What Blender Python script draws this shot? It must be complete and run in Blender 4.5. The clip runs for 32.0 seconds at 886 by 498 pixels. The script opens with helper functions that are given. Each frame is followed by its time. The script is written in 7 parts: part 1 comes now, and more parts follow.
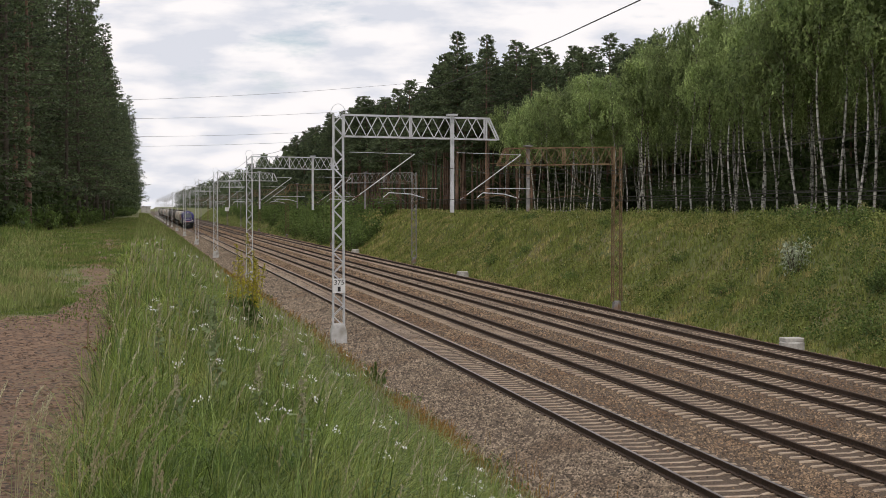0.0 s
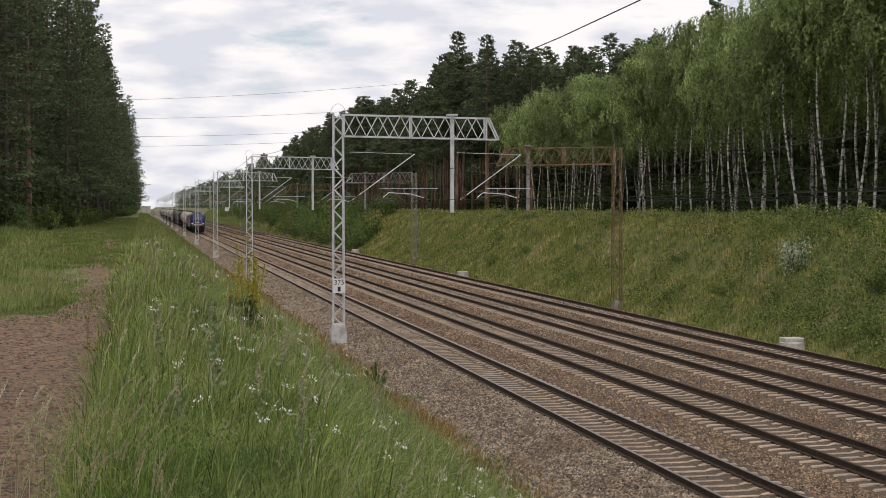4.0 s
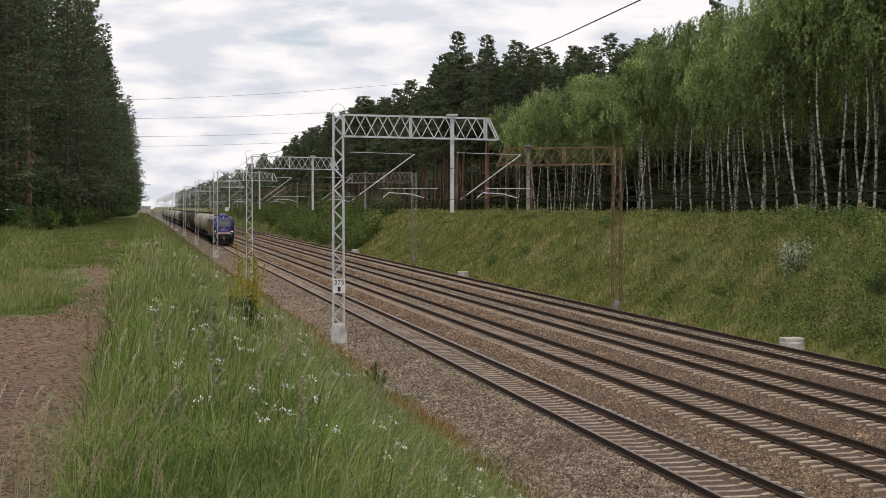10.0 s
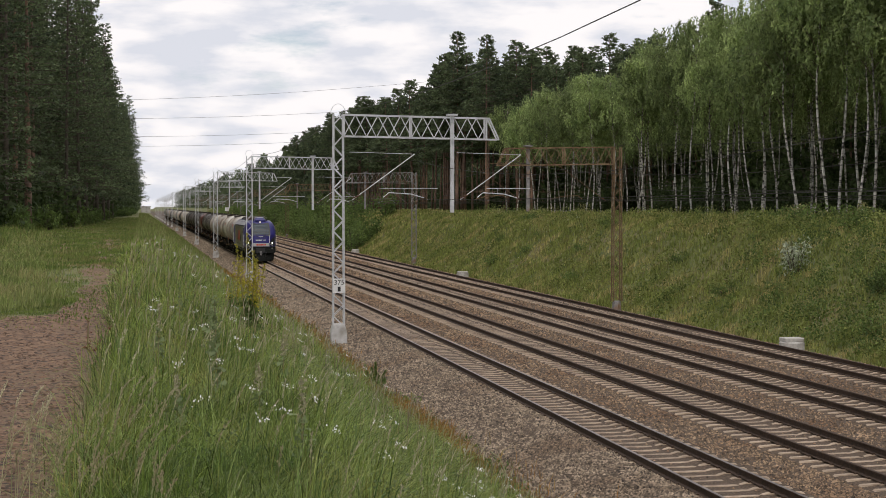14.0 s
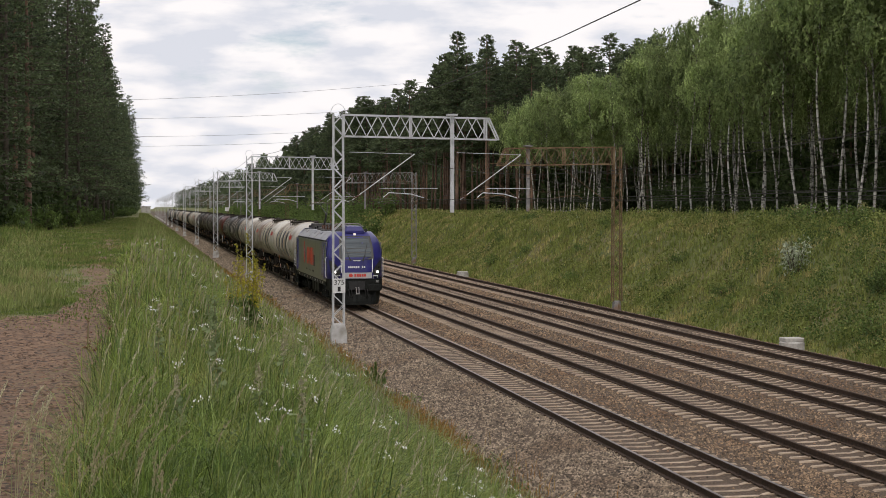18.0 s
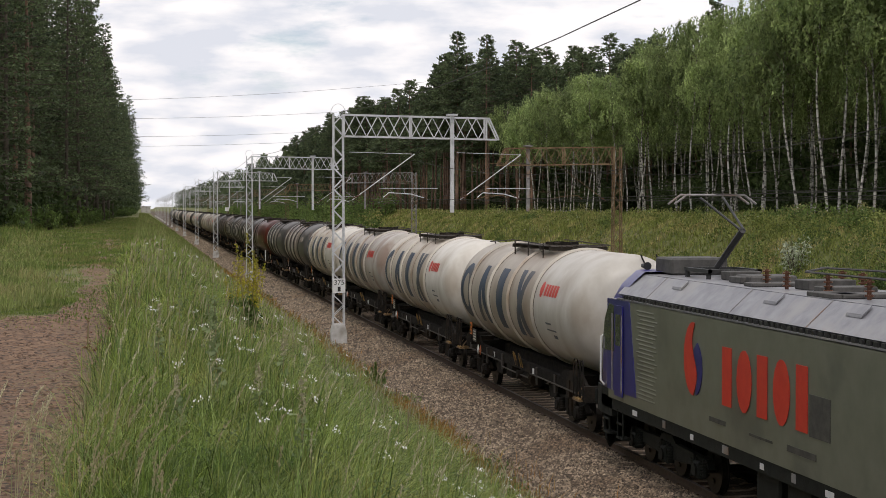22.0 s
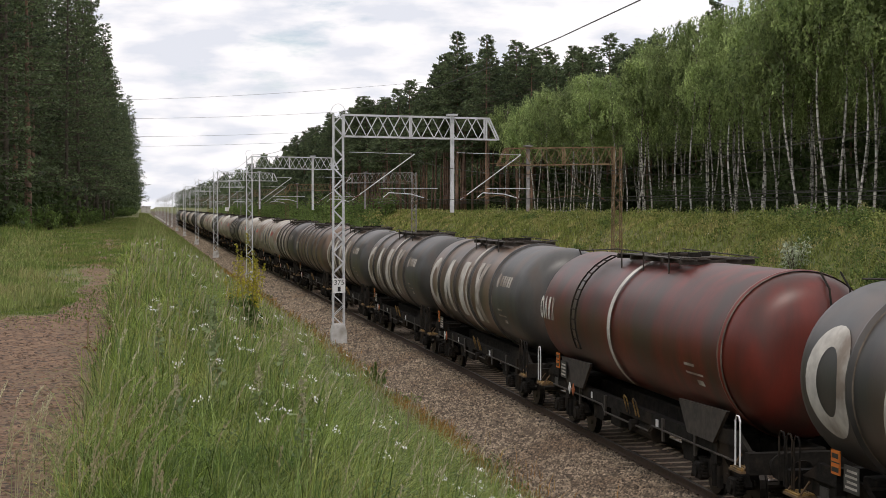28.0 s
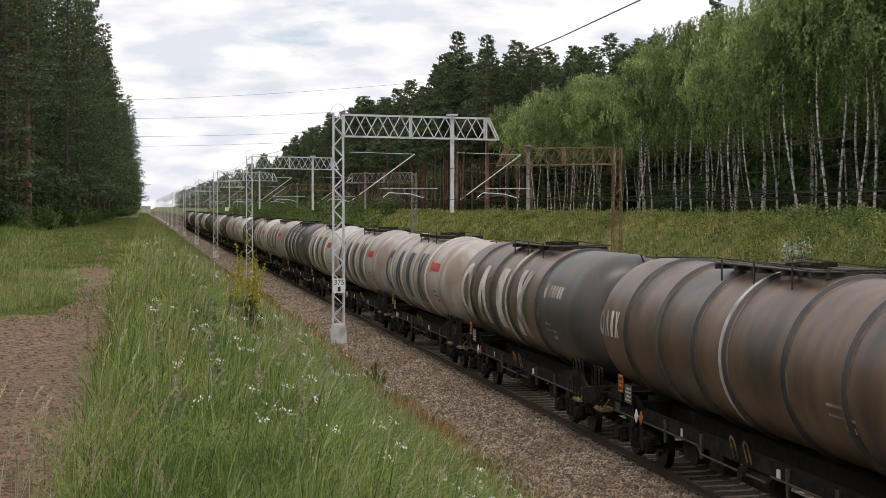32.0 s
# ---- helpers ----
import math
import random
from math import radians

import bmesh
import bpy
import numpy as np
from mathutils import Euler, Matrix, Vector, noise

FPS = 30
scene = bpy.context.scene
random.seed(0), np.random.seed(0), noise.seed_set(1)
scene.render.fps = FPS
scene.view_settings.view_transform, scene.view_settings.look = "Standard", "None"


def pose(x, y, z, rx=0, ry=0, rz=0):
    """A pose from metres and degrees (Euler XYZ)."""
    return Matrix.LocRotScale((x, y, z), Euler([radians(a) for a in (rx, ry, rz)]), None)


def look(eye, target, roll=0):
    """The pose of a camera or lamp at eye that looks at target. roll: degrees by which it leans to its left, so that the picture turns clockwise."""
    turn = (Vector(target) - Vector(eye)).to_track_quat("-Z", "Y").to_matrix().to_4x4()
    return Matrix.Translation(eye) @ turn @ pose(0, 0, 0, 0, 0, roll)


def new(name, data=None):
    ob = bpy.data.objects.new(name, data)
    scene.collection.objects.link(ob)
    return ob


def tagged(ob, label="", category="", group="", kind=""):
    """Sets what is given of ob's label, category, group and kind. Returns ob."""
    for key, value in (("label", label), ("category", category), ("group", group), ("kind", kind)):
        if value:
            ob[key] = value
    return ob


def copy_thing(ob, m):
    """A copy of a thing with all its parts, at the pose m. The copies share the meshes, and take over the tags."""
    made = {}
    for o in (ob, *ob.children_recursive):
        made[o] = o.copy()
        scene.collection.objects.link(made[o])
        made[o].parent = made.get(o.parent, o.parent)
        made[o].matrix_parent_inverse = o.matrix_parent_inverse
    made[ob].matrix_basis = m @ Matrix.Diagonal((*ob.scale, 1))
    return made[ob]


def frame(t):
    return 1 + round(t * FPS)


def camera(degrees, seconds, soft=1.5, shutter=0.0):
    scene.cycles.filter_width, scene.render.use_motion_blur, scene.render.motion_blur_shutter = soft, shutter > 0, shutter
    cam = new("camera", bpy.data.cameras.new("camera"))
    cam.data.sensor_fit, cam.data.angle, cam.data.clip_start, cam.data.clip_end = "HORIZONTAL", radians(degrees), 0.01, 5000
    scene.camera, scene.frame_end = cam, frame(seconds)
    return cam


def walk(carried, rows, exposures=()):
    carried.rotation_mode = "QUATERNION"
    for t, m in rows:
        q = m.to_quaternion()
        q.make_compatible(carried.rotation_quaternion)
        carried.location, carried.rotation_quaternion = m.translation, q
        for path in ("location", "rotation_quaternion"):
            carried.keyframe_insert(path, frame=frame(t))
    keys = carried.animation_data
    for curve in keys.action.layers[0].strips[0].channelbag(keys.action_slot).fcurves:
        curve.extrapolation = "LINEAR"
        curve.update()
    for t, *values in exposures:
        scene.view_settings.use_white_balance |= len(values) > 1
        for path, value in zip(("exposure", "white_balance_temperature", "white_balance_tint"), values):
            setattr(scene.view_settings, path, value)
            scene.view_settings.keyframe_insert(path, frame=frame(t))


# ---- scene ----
# World: rails run along +Y, the head of the rails is z = 0, the camera stands on the left bank at x = 0.
cam = camera(30.26, 32.0, soft=0.85)
EYE = (0.0, 0.0, 5.33)
CAM_POSE = Matrix.Translation(EYE) @ pose(0, 0, 0, 90 - 1.4815, 0, -10.43)
walk(cam, [(0.0, CAM_POSE), (32.0, CAM_POSE)], [(0.0, -0.1, 6700, 12), (20.0, -0.1, 6700, 12), (22.0, -0.04, 6700, 12), (23.0, -0.06, 6700, 12), (24.0, -0.31, 6700, 12), (25.0, -0.62, 6700, 12), (25.5, -0.42, 6700, 12), (27.5, 0.03, 6700, 12), (32.0, 0.03, 6700, 12)])

# ---- light: a bright, cloudy summer sky ----
SUN_ELEV, SUN_AZ = 57.0, 188.0          # compass-like, clockwise from +Y
world = bpy.data.worlds.new("world")
scene.world = world
world.use_nodes = True
wn, wl = world.node_tree.nodes, world.node_tree.links
wn.clear()
w_out, w_bg = wn.new("ShaderNodeOutputWorld"), wn.new("ShaderNodeBackground")
sky = wn.new("ShaderNodeTexSky")
sky.sky_type, sky.sun_disc = "NISHITA", False
sky.sun_elevation, sky.sun_rotation = radians(SUN_ELEV), radians(SUN_AZ)
sky.air_density, sky.dust_density, sky.ozone_density = 1.0, 0.4, 2.0
w_co, w_map = wn.new("ShaderNodeTexCoord"), wn.new("ShaderNodeMapping")
w_map.inputs["Scale"].default_value = (1.0, 1.0, 3.4)
w_n1, w_n2 = wn.new("ShaderNodeTexNoise"), wn.new("ShaderNodeTexNoise")
w_n1.inputs["Scale"].default_value, w_n1.inputs["Detail"].default_value, w_n1.inputs["Roughness"].default_value = 7.0, 9.0, 0.60
w_n2.inputs["Scale"].default_value, w_n2.inputs["Detail"].default_value = 15.0, 9.0
w_r1, w_r2 = wn.new("ShaderNodeValToRGB"), wn.new("ShaderNodeValToRGB")
w_r1.color_ramp.elements[0].position, w_r1.color_ramp.elements[1].position = 0.26, 0.42
w_r2.color_ramp.elements[0].position, w_r2.color_ramp.elements[1].position = 0.41, 0.57
w_r2.color_ramp.elements[0].color, w_r2.color_ramp.elements[1].color = (8.0, 8.45, 9.4, 1), (11.1, 11.0, 11.2, 1)
w_mix = wn.new("ShaderNodeMixRGB")
wl.new(w_co.outputs["Generated"], w_map.inputs[0])
wl.new(w_map.outputs[0], w_n1.inputs["Vector"])
wl.new(w_map.outputs[0], w_n2.inputs["Vector"])
wl.new(w_n1.outputs["Fac"], w_r1.inputs[0])
wl.new(w_n2.outputs["Fac"], w_r2.inputs[0])
wl.new(w_r1.outputs[0], w_mix.inputs[0])
wl.new(sky.outputs[0], w_mix.inputs[1])
wl.new(w_r2.outputs[0], w_mix.inputs[2])
wl.new(w_mix.outputs[0], w_bg.inputs[0])
w_bg.inputs[1].default_value = 0.095
wl.new(w_bg.outputs[0], w_out.inputs[0])

sun_data = bpy.data.lights.new("sun", "SUN")
sun_data.energy, sun_data.angle, sun_data.color = 1.2, radians(11), (1.0, 0.95, 0.88)
sun = new("sun", sun_data)
_a, _e = radians(SUN_AZ), radians(SUN_ELEV)
sun_way = Vector((math.sin(_a) * math.cos(_e), math.cos(_a) * math.cos(_e), math.sin(_e)))
sun.matrix_basis = look(sun_way * 100, (0, 0, 0))

# ---- materials ----
def material(name, c1, c2, scale=4.0, rough=0.8, metal=0.0, bump=0.0, bump_scale=40.0, c3=None, scale3=0.6, amount3=0.5,
             stretch=(1, 1, 1), spec=0.5, rand=0.0, island=0.0):
    """Two-colour noise at one scale, patches of a third colour at a larger one, fine relief."""
    m = bpy.data.materials.new(name)
    m.use_nodes = True
    n, l = m.node_tree.nodes, m.node_tree.links
    b = n["Principled BSDF"]
    co, mp = n.new("ShaderNodeTexCoord"), n.new("ShaderNodeMapping")
    mp.inputs["Scale"].default_value = stretch
    l.new(co.outputs["Object"], mp.inputs[0])
    t = n.new("ShaderNodeTexNoise")
    t.inputs["Scale"].default_value, t.inputs["Detail"].default_value, t.inputs["Roughness"].default_value = scale, 6.0, 0.62
    l.new(mp.outputs[0], t.inputs["Vector"])
    r = n.new("ShaderNodeValToRGB")
    r.color_ramp.elements[0].position, r.color_ramp.elements[1].position = 0.35, 0.65
    r.color_ramp.elements[0].color, r.color_ramp.elements[1].color = (*c1, 1), (*c2, 1)
    l.new(t.outputs["Fac"], r.inputs[0])
    col = r.outputs[0]
    if c3:
        t3 = n.new("ShaderNodeTexNoise")
        t3.inputs["Scale"].default_value, t3.inputs["Detail"].default_value = scale3, 5.0
        l.new(mp.outputs[0], t3.inputs["Vector"])
        r3 = n.new("ShaderNodeValToRGB")
        r3.color_ramp.elements[0].position, r3.color_ramp.elements[1].position = 0.62 - 0.3 * amount3, 0.78 - 0.3 * amount3
        l.new(t3.outputs["Fac"], r3.inputs[0])
        mx = n.new("ShaderNodeMixRGB")
        mx.inputs[2].default_value = (*c3, 1)
        l.new(r3.outputs[0], mx.inputs[0])
        l.new(col, mx.inputs[1])
        col = mx.outputs[0]
    for amount, node, out in ((rand, "ShaderNodeObjectInfo", "Random"), (island, "ShaderNodeNewGeometry", "Random Per Island")):
        if amount:
            o, mr, hs = n.new(node), n.new("ShaderNodeMapRange"), n.new("ShaderNodeHueSaturation")
            mr.inputs["To Min"].default_value, mr.inputs["To Max"].default_value = 1 - amount, 1 + amount
            l.new(o.outputs[out], mr.inputs["Value"])
            l.new(mr.outputs[0], hs.inputs["Value"])
            l.new(col, hs.inputs["Color"])
            col = hs.outputs[0]
    l.new(col, b.inputs["Base Color"])
    b.inputs["Roughness"].default_value, b.inputs["Metallic"].default_value = rough, metal
    b.inputs["Specular IOR Level"].default_value = spec
    if bump:
        tb, bp = n.new("ShaderNodeTexNoise"), n.new("ShaderNodeBump")
        tb.inputs["Scale"].default_value, tb.inputs["Detail"].default_value = bump_scale, 4.0
        l.new(mp.outputs[0], tb.inputs["Vector"])
        bp.inputs["Strength"].default_value, bp.inputs["Distance"].default_value = bump, 0.02
        l.new(tb.outputs["Fac"], bp.inputs["Height"])
        l.new(bp.outputs[0], b.inputs["Normal"])
    return m


def leaf_material(name, c1, c2, c3, island=0.35, rand=0.12, through_light=0.35, scale3=0.35):
    """Thin leaves: some of the light comes through."""
    m = material(name, c1, c2, 0.9, 0.65, 0.0, 0.0, 40, c3, scale3, 0.45, (1, 1, 1), 0.25, rand, island)
    n, l = m.node_tree.nodes, m.node_tree.links
    b = n["Principled BSDF"]
    tr, mx = n.new("ShaderNodeBsdfTranslucent"), n.new("ShaderNodeMixShader")
    l.new(b.inputs["Base Color"].links[0].from_socket, tr.inputs["Color"])
    mx.inputs[0].default_value = through_light
    l.new(b.outputs[0], mx.inputs[1])
    l.new(tr.outputs[0], mx.inputs[2])
    l.new(mx.outputs[0], n["Material Output"].inputs[0])
    return m


def glow_material(name, color, strength):
    m = bpy.data.materials.new(name)
    m.use_nodes = True
    b = m.node_tree.nodes["Principled BSDF"]
    b.inputs["Base Color"].default_value = (0.8, 0.8, 0.8, 1)
    b.inputs["Emission Color"].default_value = (*color, 1)
    b.inputs["Emission Strength"].default_value = strength
    return m


M_SOIL = material("meadow soil", (0.075, 0.095, 0.025), (0.15, 0.16, 0.045), 1.6, 0.95, 0, 0.5, 12, (0.17, 0.15, 0.07), 0.25, 0.4)
# near-black soil: the shade between the tall blades is put into its colour
M_EARTH_SHADE = material("earth with the grass's shade painted in", (0.014, 0.020, 0.005), (0.032, 0.038, 0.010), 3, 0.95, 0, 0.4, 12, (0.06, 0.05, 0.02), 0.5, 0.4)
M_DIRT = material("dry dirt path", (0.092, 0.050, 0.027), (0.250, 0.152, 0.090), 9, 0.95, 0, 1.0, 9, (0.135, 0.085, 0.050), 1.1, 0.5, (1, 0.55, 1))
# bed darker than the loose stones: shade of the gaps is in its colour
M_BALLAST = material("ballast", (0.022, 0.014, 0.009), (0.150, 0.100, 0.061), 24, 0.9, 0, 1.0, 22)
M_STONE = material("ballast stone", (0.118, 0.076, 0.045), (0.275, 0.192, 0.120), 3.0, 0.9, 0, 0.3, 60, (0.145, 0.085, 0.047), 0.35, 0.5, island=0.85)
M_SHOULDER = material("grey ballast stone", (0.125, 0.092, 0.062), (0.290, 0.228, 0.164), 3.0, 0.9, 0, 0.3, 60, (0.155, 0.108, 0.070), 0.35, 0.4, island=0.85)
M_RAIL = material("rusty rail", (0.034, 0.020, 0.012), (0.072, 0.041, 0.024), 9, 0.75, 0.2, 0.2, 60)
M_RAILTOP = material("worn rail head", (0.12, 0.10, 0.09), (0.24, 0.21, 0.19), 5, 0.35, 0.85, 0, 40, (0.10, 0.07, 0.05), 0.6, 0.4)
M_SLEEPER = material("weathered concrete sleeper", (0.345, 0.258, 0.185), (0.50, 0.395, 0.295), 7, 0.9, 0, 0.4, 50, (0.25, 0.18, 0.13), 2.5, 0.35, rand=0.16)
M_GALV = material("pale painted steel", (0.52, 0.53, 0.55), (0.66, 0.67, 0.69), 6, 0.5, 0.25, 0.05, 30, (0.40, 0.40, 0.41), 1.5, 0.3)
M_RUST = material("rusty mast steel", (0.11, 0.068, 0.038), (0.22, 0.138, 0.072), 9, 0.85, 0.1, 0.2, 60, (0.28, 0.20, 0.12), 2.0, 0.4)
M_GREYSTEEL = material("weathered grey steel", (0.20, 0.19, 0.19), (0.33, 0.32, 0.31), 6, 0.65, 0.2, 0.1, 40, (0.22, 0.13, 0.08), 1.5, 0.4)
M_CONCRETE = material("pale concrete", (0.42, 0.40, 0.37), (0.58, 0.55, 0.51), 8, 0.9, 0, 0.4, 40, (0.30, 0.28, 0.25), 2.0, 0.4)
M_WHITEWASH = material("whitewashed concrete", (0.50, 0.49, 0.48), (0.66, 0.65, 0.64), 8, 0.9, 0, 0.3, 40, (0.36, 0.34, 0.31), 2.0, 0.4)
M_WIRE = material("dark wire", (0.04, 0.04, 0.04), (0.08, 0.07, 0.06), 5, 0.6, 0.6)
M_INSUL = material("brown insulator", (0.10, 0.04, 0.025), (0.16, 0.07, 0.04), 5, 0.3)
M_BIRCHBARK = material("white birch bark", (0.40, 0.38, 0.34), (0.60, 0.575, 0.53), 3, 0.85, 0, 0.2, 30, (0.045, 0.04, 0.035), 2.6, 0.55, (1, 1, 2.2), rand=0.35)
M_PINEBARK = material("orange pine bark", (0.130, 0.086, 0.062), (0.26, 0.155, 0.102), 3, 0.9, 0, 0.6, 20, (0.09, 0.06, 0.045), 0.8, 0.5, (1, 1, 0.4), rand=0.2)
M_DARKBARK = material("dark bark", (0.05, 0.04, 0.03), (0.10, 0.08, 0.06), 4, 0.9, 0, 0.5, 20)
M_BIRCHLEAF = leaf_material("birch leaves", (0.205, 0.272, 0.102), (0.362, 0.440, 0.180), (0.145, 0.202, 0.080), 0.42, 0.26, 0.50)
M_TWIG = material("brown birch twigs", (0.10, 0.075, 0.055), (0.20, 0.16, 0.125), 4, 0.9, 0, 0.3, 20)
M_PINELEAF = leaf_material("pine needles", (0.068, 0.095, 0.046), (0.145, 0.184, 0.088), (0.046, 0.065, 0.035), through_light=0.42)
M_BUSHLEAF = leaf_material("bush leaves", (0.085, 0.140, 0.036), (0.185, 0.250, 0.072), (0.058, 0.098, 0.028))
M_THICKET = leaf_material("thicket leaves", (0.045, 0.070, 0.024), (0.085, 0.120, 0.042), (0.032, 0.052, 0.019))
M_SILVERLEAF = leaf_material("silvery leaves", (0.34, 0.39, 0.27), (0.52, 0.56, 0.43), (0.20, 0.26, 0.15))
M_GRASS = leaf_material("tall grass", (0.052, 0.097, 0.014), (0.255, 0.330, 0.070), (0.31, 0.31, 0.095), 0.75, 0, 0.38, 1.3)
M_BANKGRASS = leaf_material("bank grass", (0.150, 0.190, 0.045), (0.310, 0.335, 0.100), (0.43, 0.365, 0.160), 0.40, 0, 0.4, 0.55)
M_DRYGRASS = leaf_material("dry reddish grass", (0.25, 0.115, 0.03), (0.38, 0.21, 0.065), (0.17, 0.17, 0.04), 0.45, 0, 0.3, 1.2)
M_BROADGRASS = leaf_material("broad green blades", (0.040, 0.085, 0.016), (0.125, 0.195, 0.055), (0.165, 0.215, 0.085), 0.5, 0, 0.4, 1.1)
M_STRAW = leaf_material("bleached straw", (0.30, 0.30, 0.16), (0.46, 0.44, 0.27), (0.24, 0.26, 0.12), 0.35, 0, 0.3, 1.0)
M_SEED = leaf_material("pale seed heads", (0.32, 0.30, 0.19), (0.46, 0.42, 0.29), (0.28, 0.24, 0.14), 0.3, 0, 0.3)
M_WHITEFLOWER = material("white petals", (0.62, 0.62, 0.59), (0.78, 0.78, 0.75), 8, 0.8)
M_YELLOWFLOWER = leaf_material("yellow blossom", (0.30, 0.28, 0.03), (0.50, 0.44, 0.05), (0.18, 0.22, 0.03))
M_PALEGRASS = leaf_material("pale arching grass", (0.17, 0.26, 0.070), (0.35, 0.44, 0.150), (0.33, 0.36, 0.13), 0.45, 0, 0.38, 1.2)
M_MEADOW = leaf_material("meadow grass", (0.080, 0.128, 0.026), (0.180, 0.230, 0.056), (0.225, 0.205, 0.085), 0.35, 0, 0.3, 0.5)
M_DRYSTALK = leaf_material("dry stalks", (0.26, 0.22, 0.11), (0.38, 0.33, 0.18), (0.16, 0.13, 0.08), 0.3, 0, 0.2)
M_HERBLEAF = leaf_material("grey-green herb leaves", (0.15, 0.20, 0.09), (0.27, 0.32, 0.16), (0.12, 0.17, 0.07), 0.3, 0, 0.3)
M_DOCK = leaf_material("dock seeds", (0.13, 0.045, 0.03), (0.20, 0.07, 0.045), (0.10, 0.04, 0.03), 0.3, 0, 0.2)
M_CLOD = material("dirt clods", (0.072, 0.041, 0.024), (0.185, 0.113, 0.070), 6, 0.95, 0, 0.3, 60, island=0.6)
M_FARGRASS = leaf_material("far bank grass", (0.120, 0.165, 0.045), (0.25, 0.295, 0.095), (0.32, 0.295, 0.135), 0.35, 0, 0.3, 0.5)
M_LITTER = material("trodden dark litter", (0.030, 0.020, 0.014), (0.075, 0.048, 0.032), 6, 0.95, 0, 0.3, 60, island=0.5)
M_BANKWEED = leaf_material("bank weeds", (0.160, 0.200, 0.052), (0.310, 0.340, 0.105), (0.105, 0.150, 0.040))
M_PLUME = leaf_material("pale straw plumes", (0.42, 0.39, 0.26), (0.58, 0.53, 0.37), (0.36, 0.31, 0.19), 0.3, 0, 0.35)
# ---- mesh helpers ----
rng = np.random.default_rng(7)


def part(name, bm, mat, parent=None, label="", smooth=False):
    """Link a bmesh as one mesh object, under a thing or part."""
    me = bpy.data.meshes.new(name)
    bm.normal_update()
    if smooth:
        for f in bm.faces:
            f.smooth = True
    bm.to_mesh(me)
    bm.free()
    for one in (mat if isinstance(mat, (list, tuple)) else [mat]):
        me.materials.append(one)
    ob = new(name, me)
    ob.parent = parent
    if label:
        ob["label"] = label
    return ob


def again(name, me, parent, m=None):
    """One more object on a shared mesh."""
    ob = new(name, me)
    ob.parent = parent
    if m is not None:
        ob.matrix_basis = m
    return ob


def thing(name, label, category, m=None, group="", kind=""):
    ob = new(name)
    ob.empty_display_size = 0.2
    if m is not None:
        ob.matrix_basis = m
    return tagged(ob, label, category, group, kind)


def box(bm, x0, x1, y0, y1, z0, z1, bevel=0.0):
    v = [bm.verts.new((x, y, z)) for z in (z0, z1) for y in (y0, y1) for x in (x0, x1)]
    f = [bm.faces.new([v[i] for i in q]) for q in ((0, 2, 3, 1), (4, 5, 7, 6), (0, 1, 5, 4), (2, 6, 7, 3), (0, 4, 6, 2), (1, 3, 7, 5))]
    if bevel:
        e = list({e for a in f for e in a.edges})
        bmesh.ops.bevel(bm, geom=e, offset=bevel, segments=1, affect="EDGES", profile=0.5)


def rod(bm, p0, p1, r, seg=6, r1=None, caps=True):
    """A round bar from p0 to p1."""
    p0, p1 = Vector(p0), Vector(p1)
    d = (p1 - p0).normalized()
    a = d.orthogonal().normalized()
    b = d.cross(a)
    r1 = r if r1 is None else r1
    rings = []
    for p, q in ((p0, r), (p1, r1)):
        rings.append([bm.verts.new(p + (a * math.cos(6.28319 * i / seg) + b * math.sin(6.28319 * i / seg)) * q) for i in range(seg)])
    for i in range(seg):
        j = (i + 1) % seg
        bm.faces.new((rings[0][i], rings[0][j], rings[1][j], rings[1][i]))
    if caps:
        bm.faces.new(rings[0][::-1])
        bm.faces.new(rings[1])


def pipe(bm, pts, r, seg=6):
    """One bent tube through the points."""
    pts = [Vector(p) for p in pts]
    last, side = None, (pts[1] - pts[0]).orthogonal().normalized()
    for i, p in enumerate(pts):
        d = (pts[min(i + 1, len(pts) - 1)] - pts[max(i - 1, 0)]).normalized()
        side = (side - d * side.dot(d)).normalized()
        up = d.cross(side)
        ring = [bm.verts.new(p + (side * math.cos(6.28319 * k / seg) + up * math.sin(6.28319 * k / seg)) * r) for k in range(seg)]
        if last:
            for k in range(seg):
                j = (k + 1) % seg
                bm.faces.new((last[k], last[j], ring[j], ring[k]))
        else:
            bm.faces.new(ring[::-1])
        last = ring
    bm.faces.new(last)


def flat_bar(bm, p0, p1, w, t, side):
    """A flat bar from p0 to p1: w across, t thick along side."""
    p0, p1, side = Vector(p0), Vector(p1), Vector(side).normalized()
    d = (p1 - p0).normalized()
    a = d.cross(side).normalized() * w / 2
    s = side * t / 2
    v = [bm.verts.new(p + i * a + j * s) for p in (p0, p1) for i, j in ((-1, -1), (1, -1), (1, 1), (-1, 1))]
    for i in range(4):
        k = (i + 1) % 4
        bm.faces.new((v[i], v[k], v[4 + k], v[4 + i]))
    bm.faces.new(v[3::-1])
    bm.faces.new(v[4:])


def lathe(bm, prof, seg=32, axis="y", centre=(0, 0, 0)):
    """Turn a profile of (along, radius) round an axis through centre."""
    rings = []
    for a, r in prof:
        ring = []
        for i in range(seg):
            c, s = math.cos(2 * math.pi * i / seg) * r, math.sin(2 * math.pi * i / seg) * r
            p = {"x": (a, c, s), "y": (c, a, s), "z": (c, s, a)}[axis]
            ring.append(bm.verts.new(Vector(p) + Vector(centre)))
        rings.append(ring)
    for r0, r1 in zip(rings[:-1], rings[1:]):
        for i in range(seg):
            j = (i + 1) % seg
            bm.faces.new((r0[i], r0[j], r1[j], r1[i]))
    bm.faces.new(rings[0][::-1])
    bm.faces.new(rings[-1])
    bmesh.ops.recalc_face_normals(bm, faces=bm.faces)


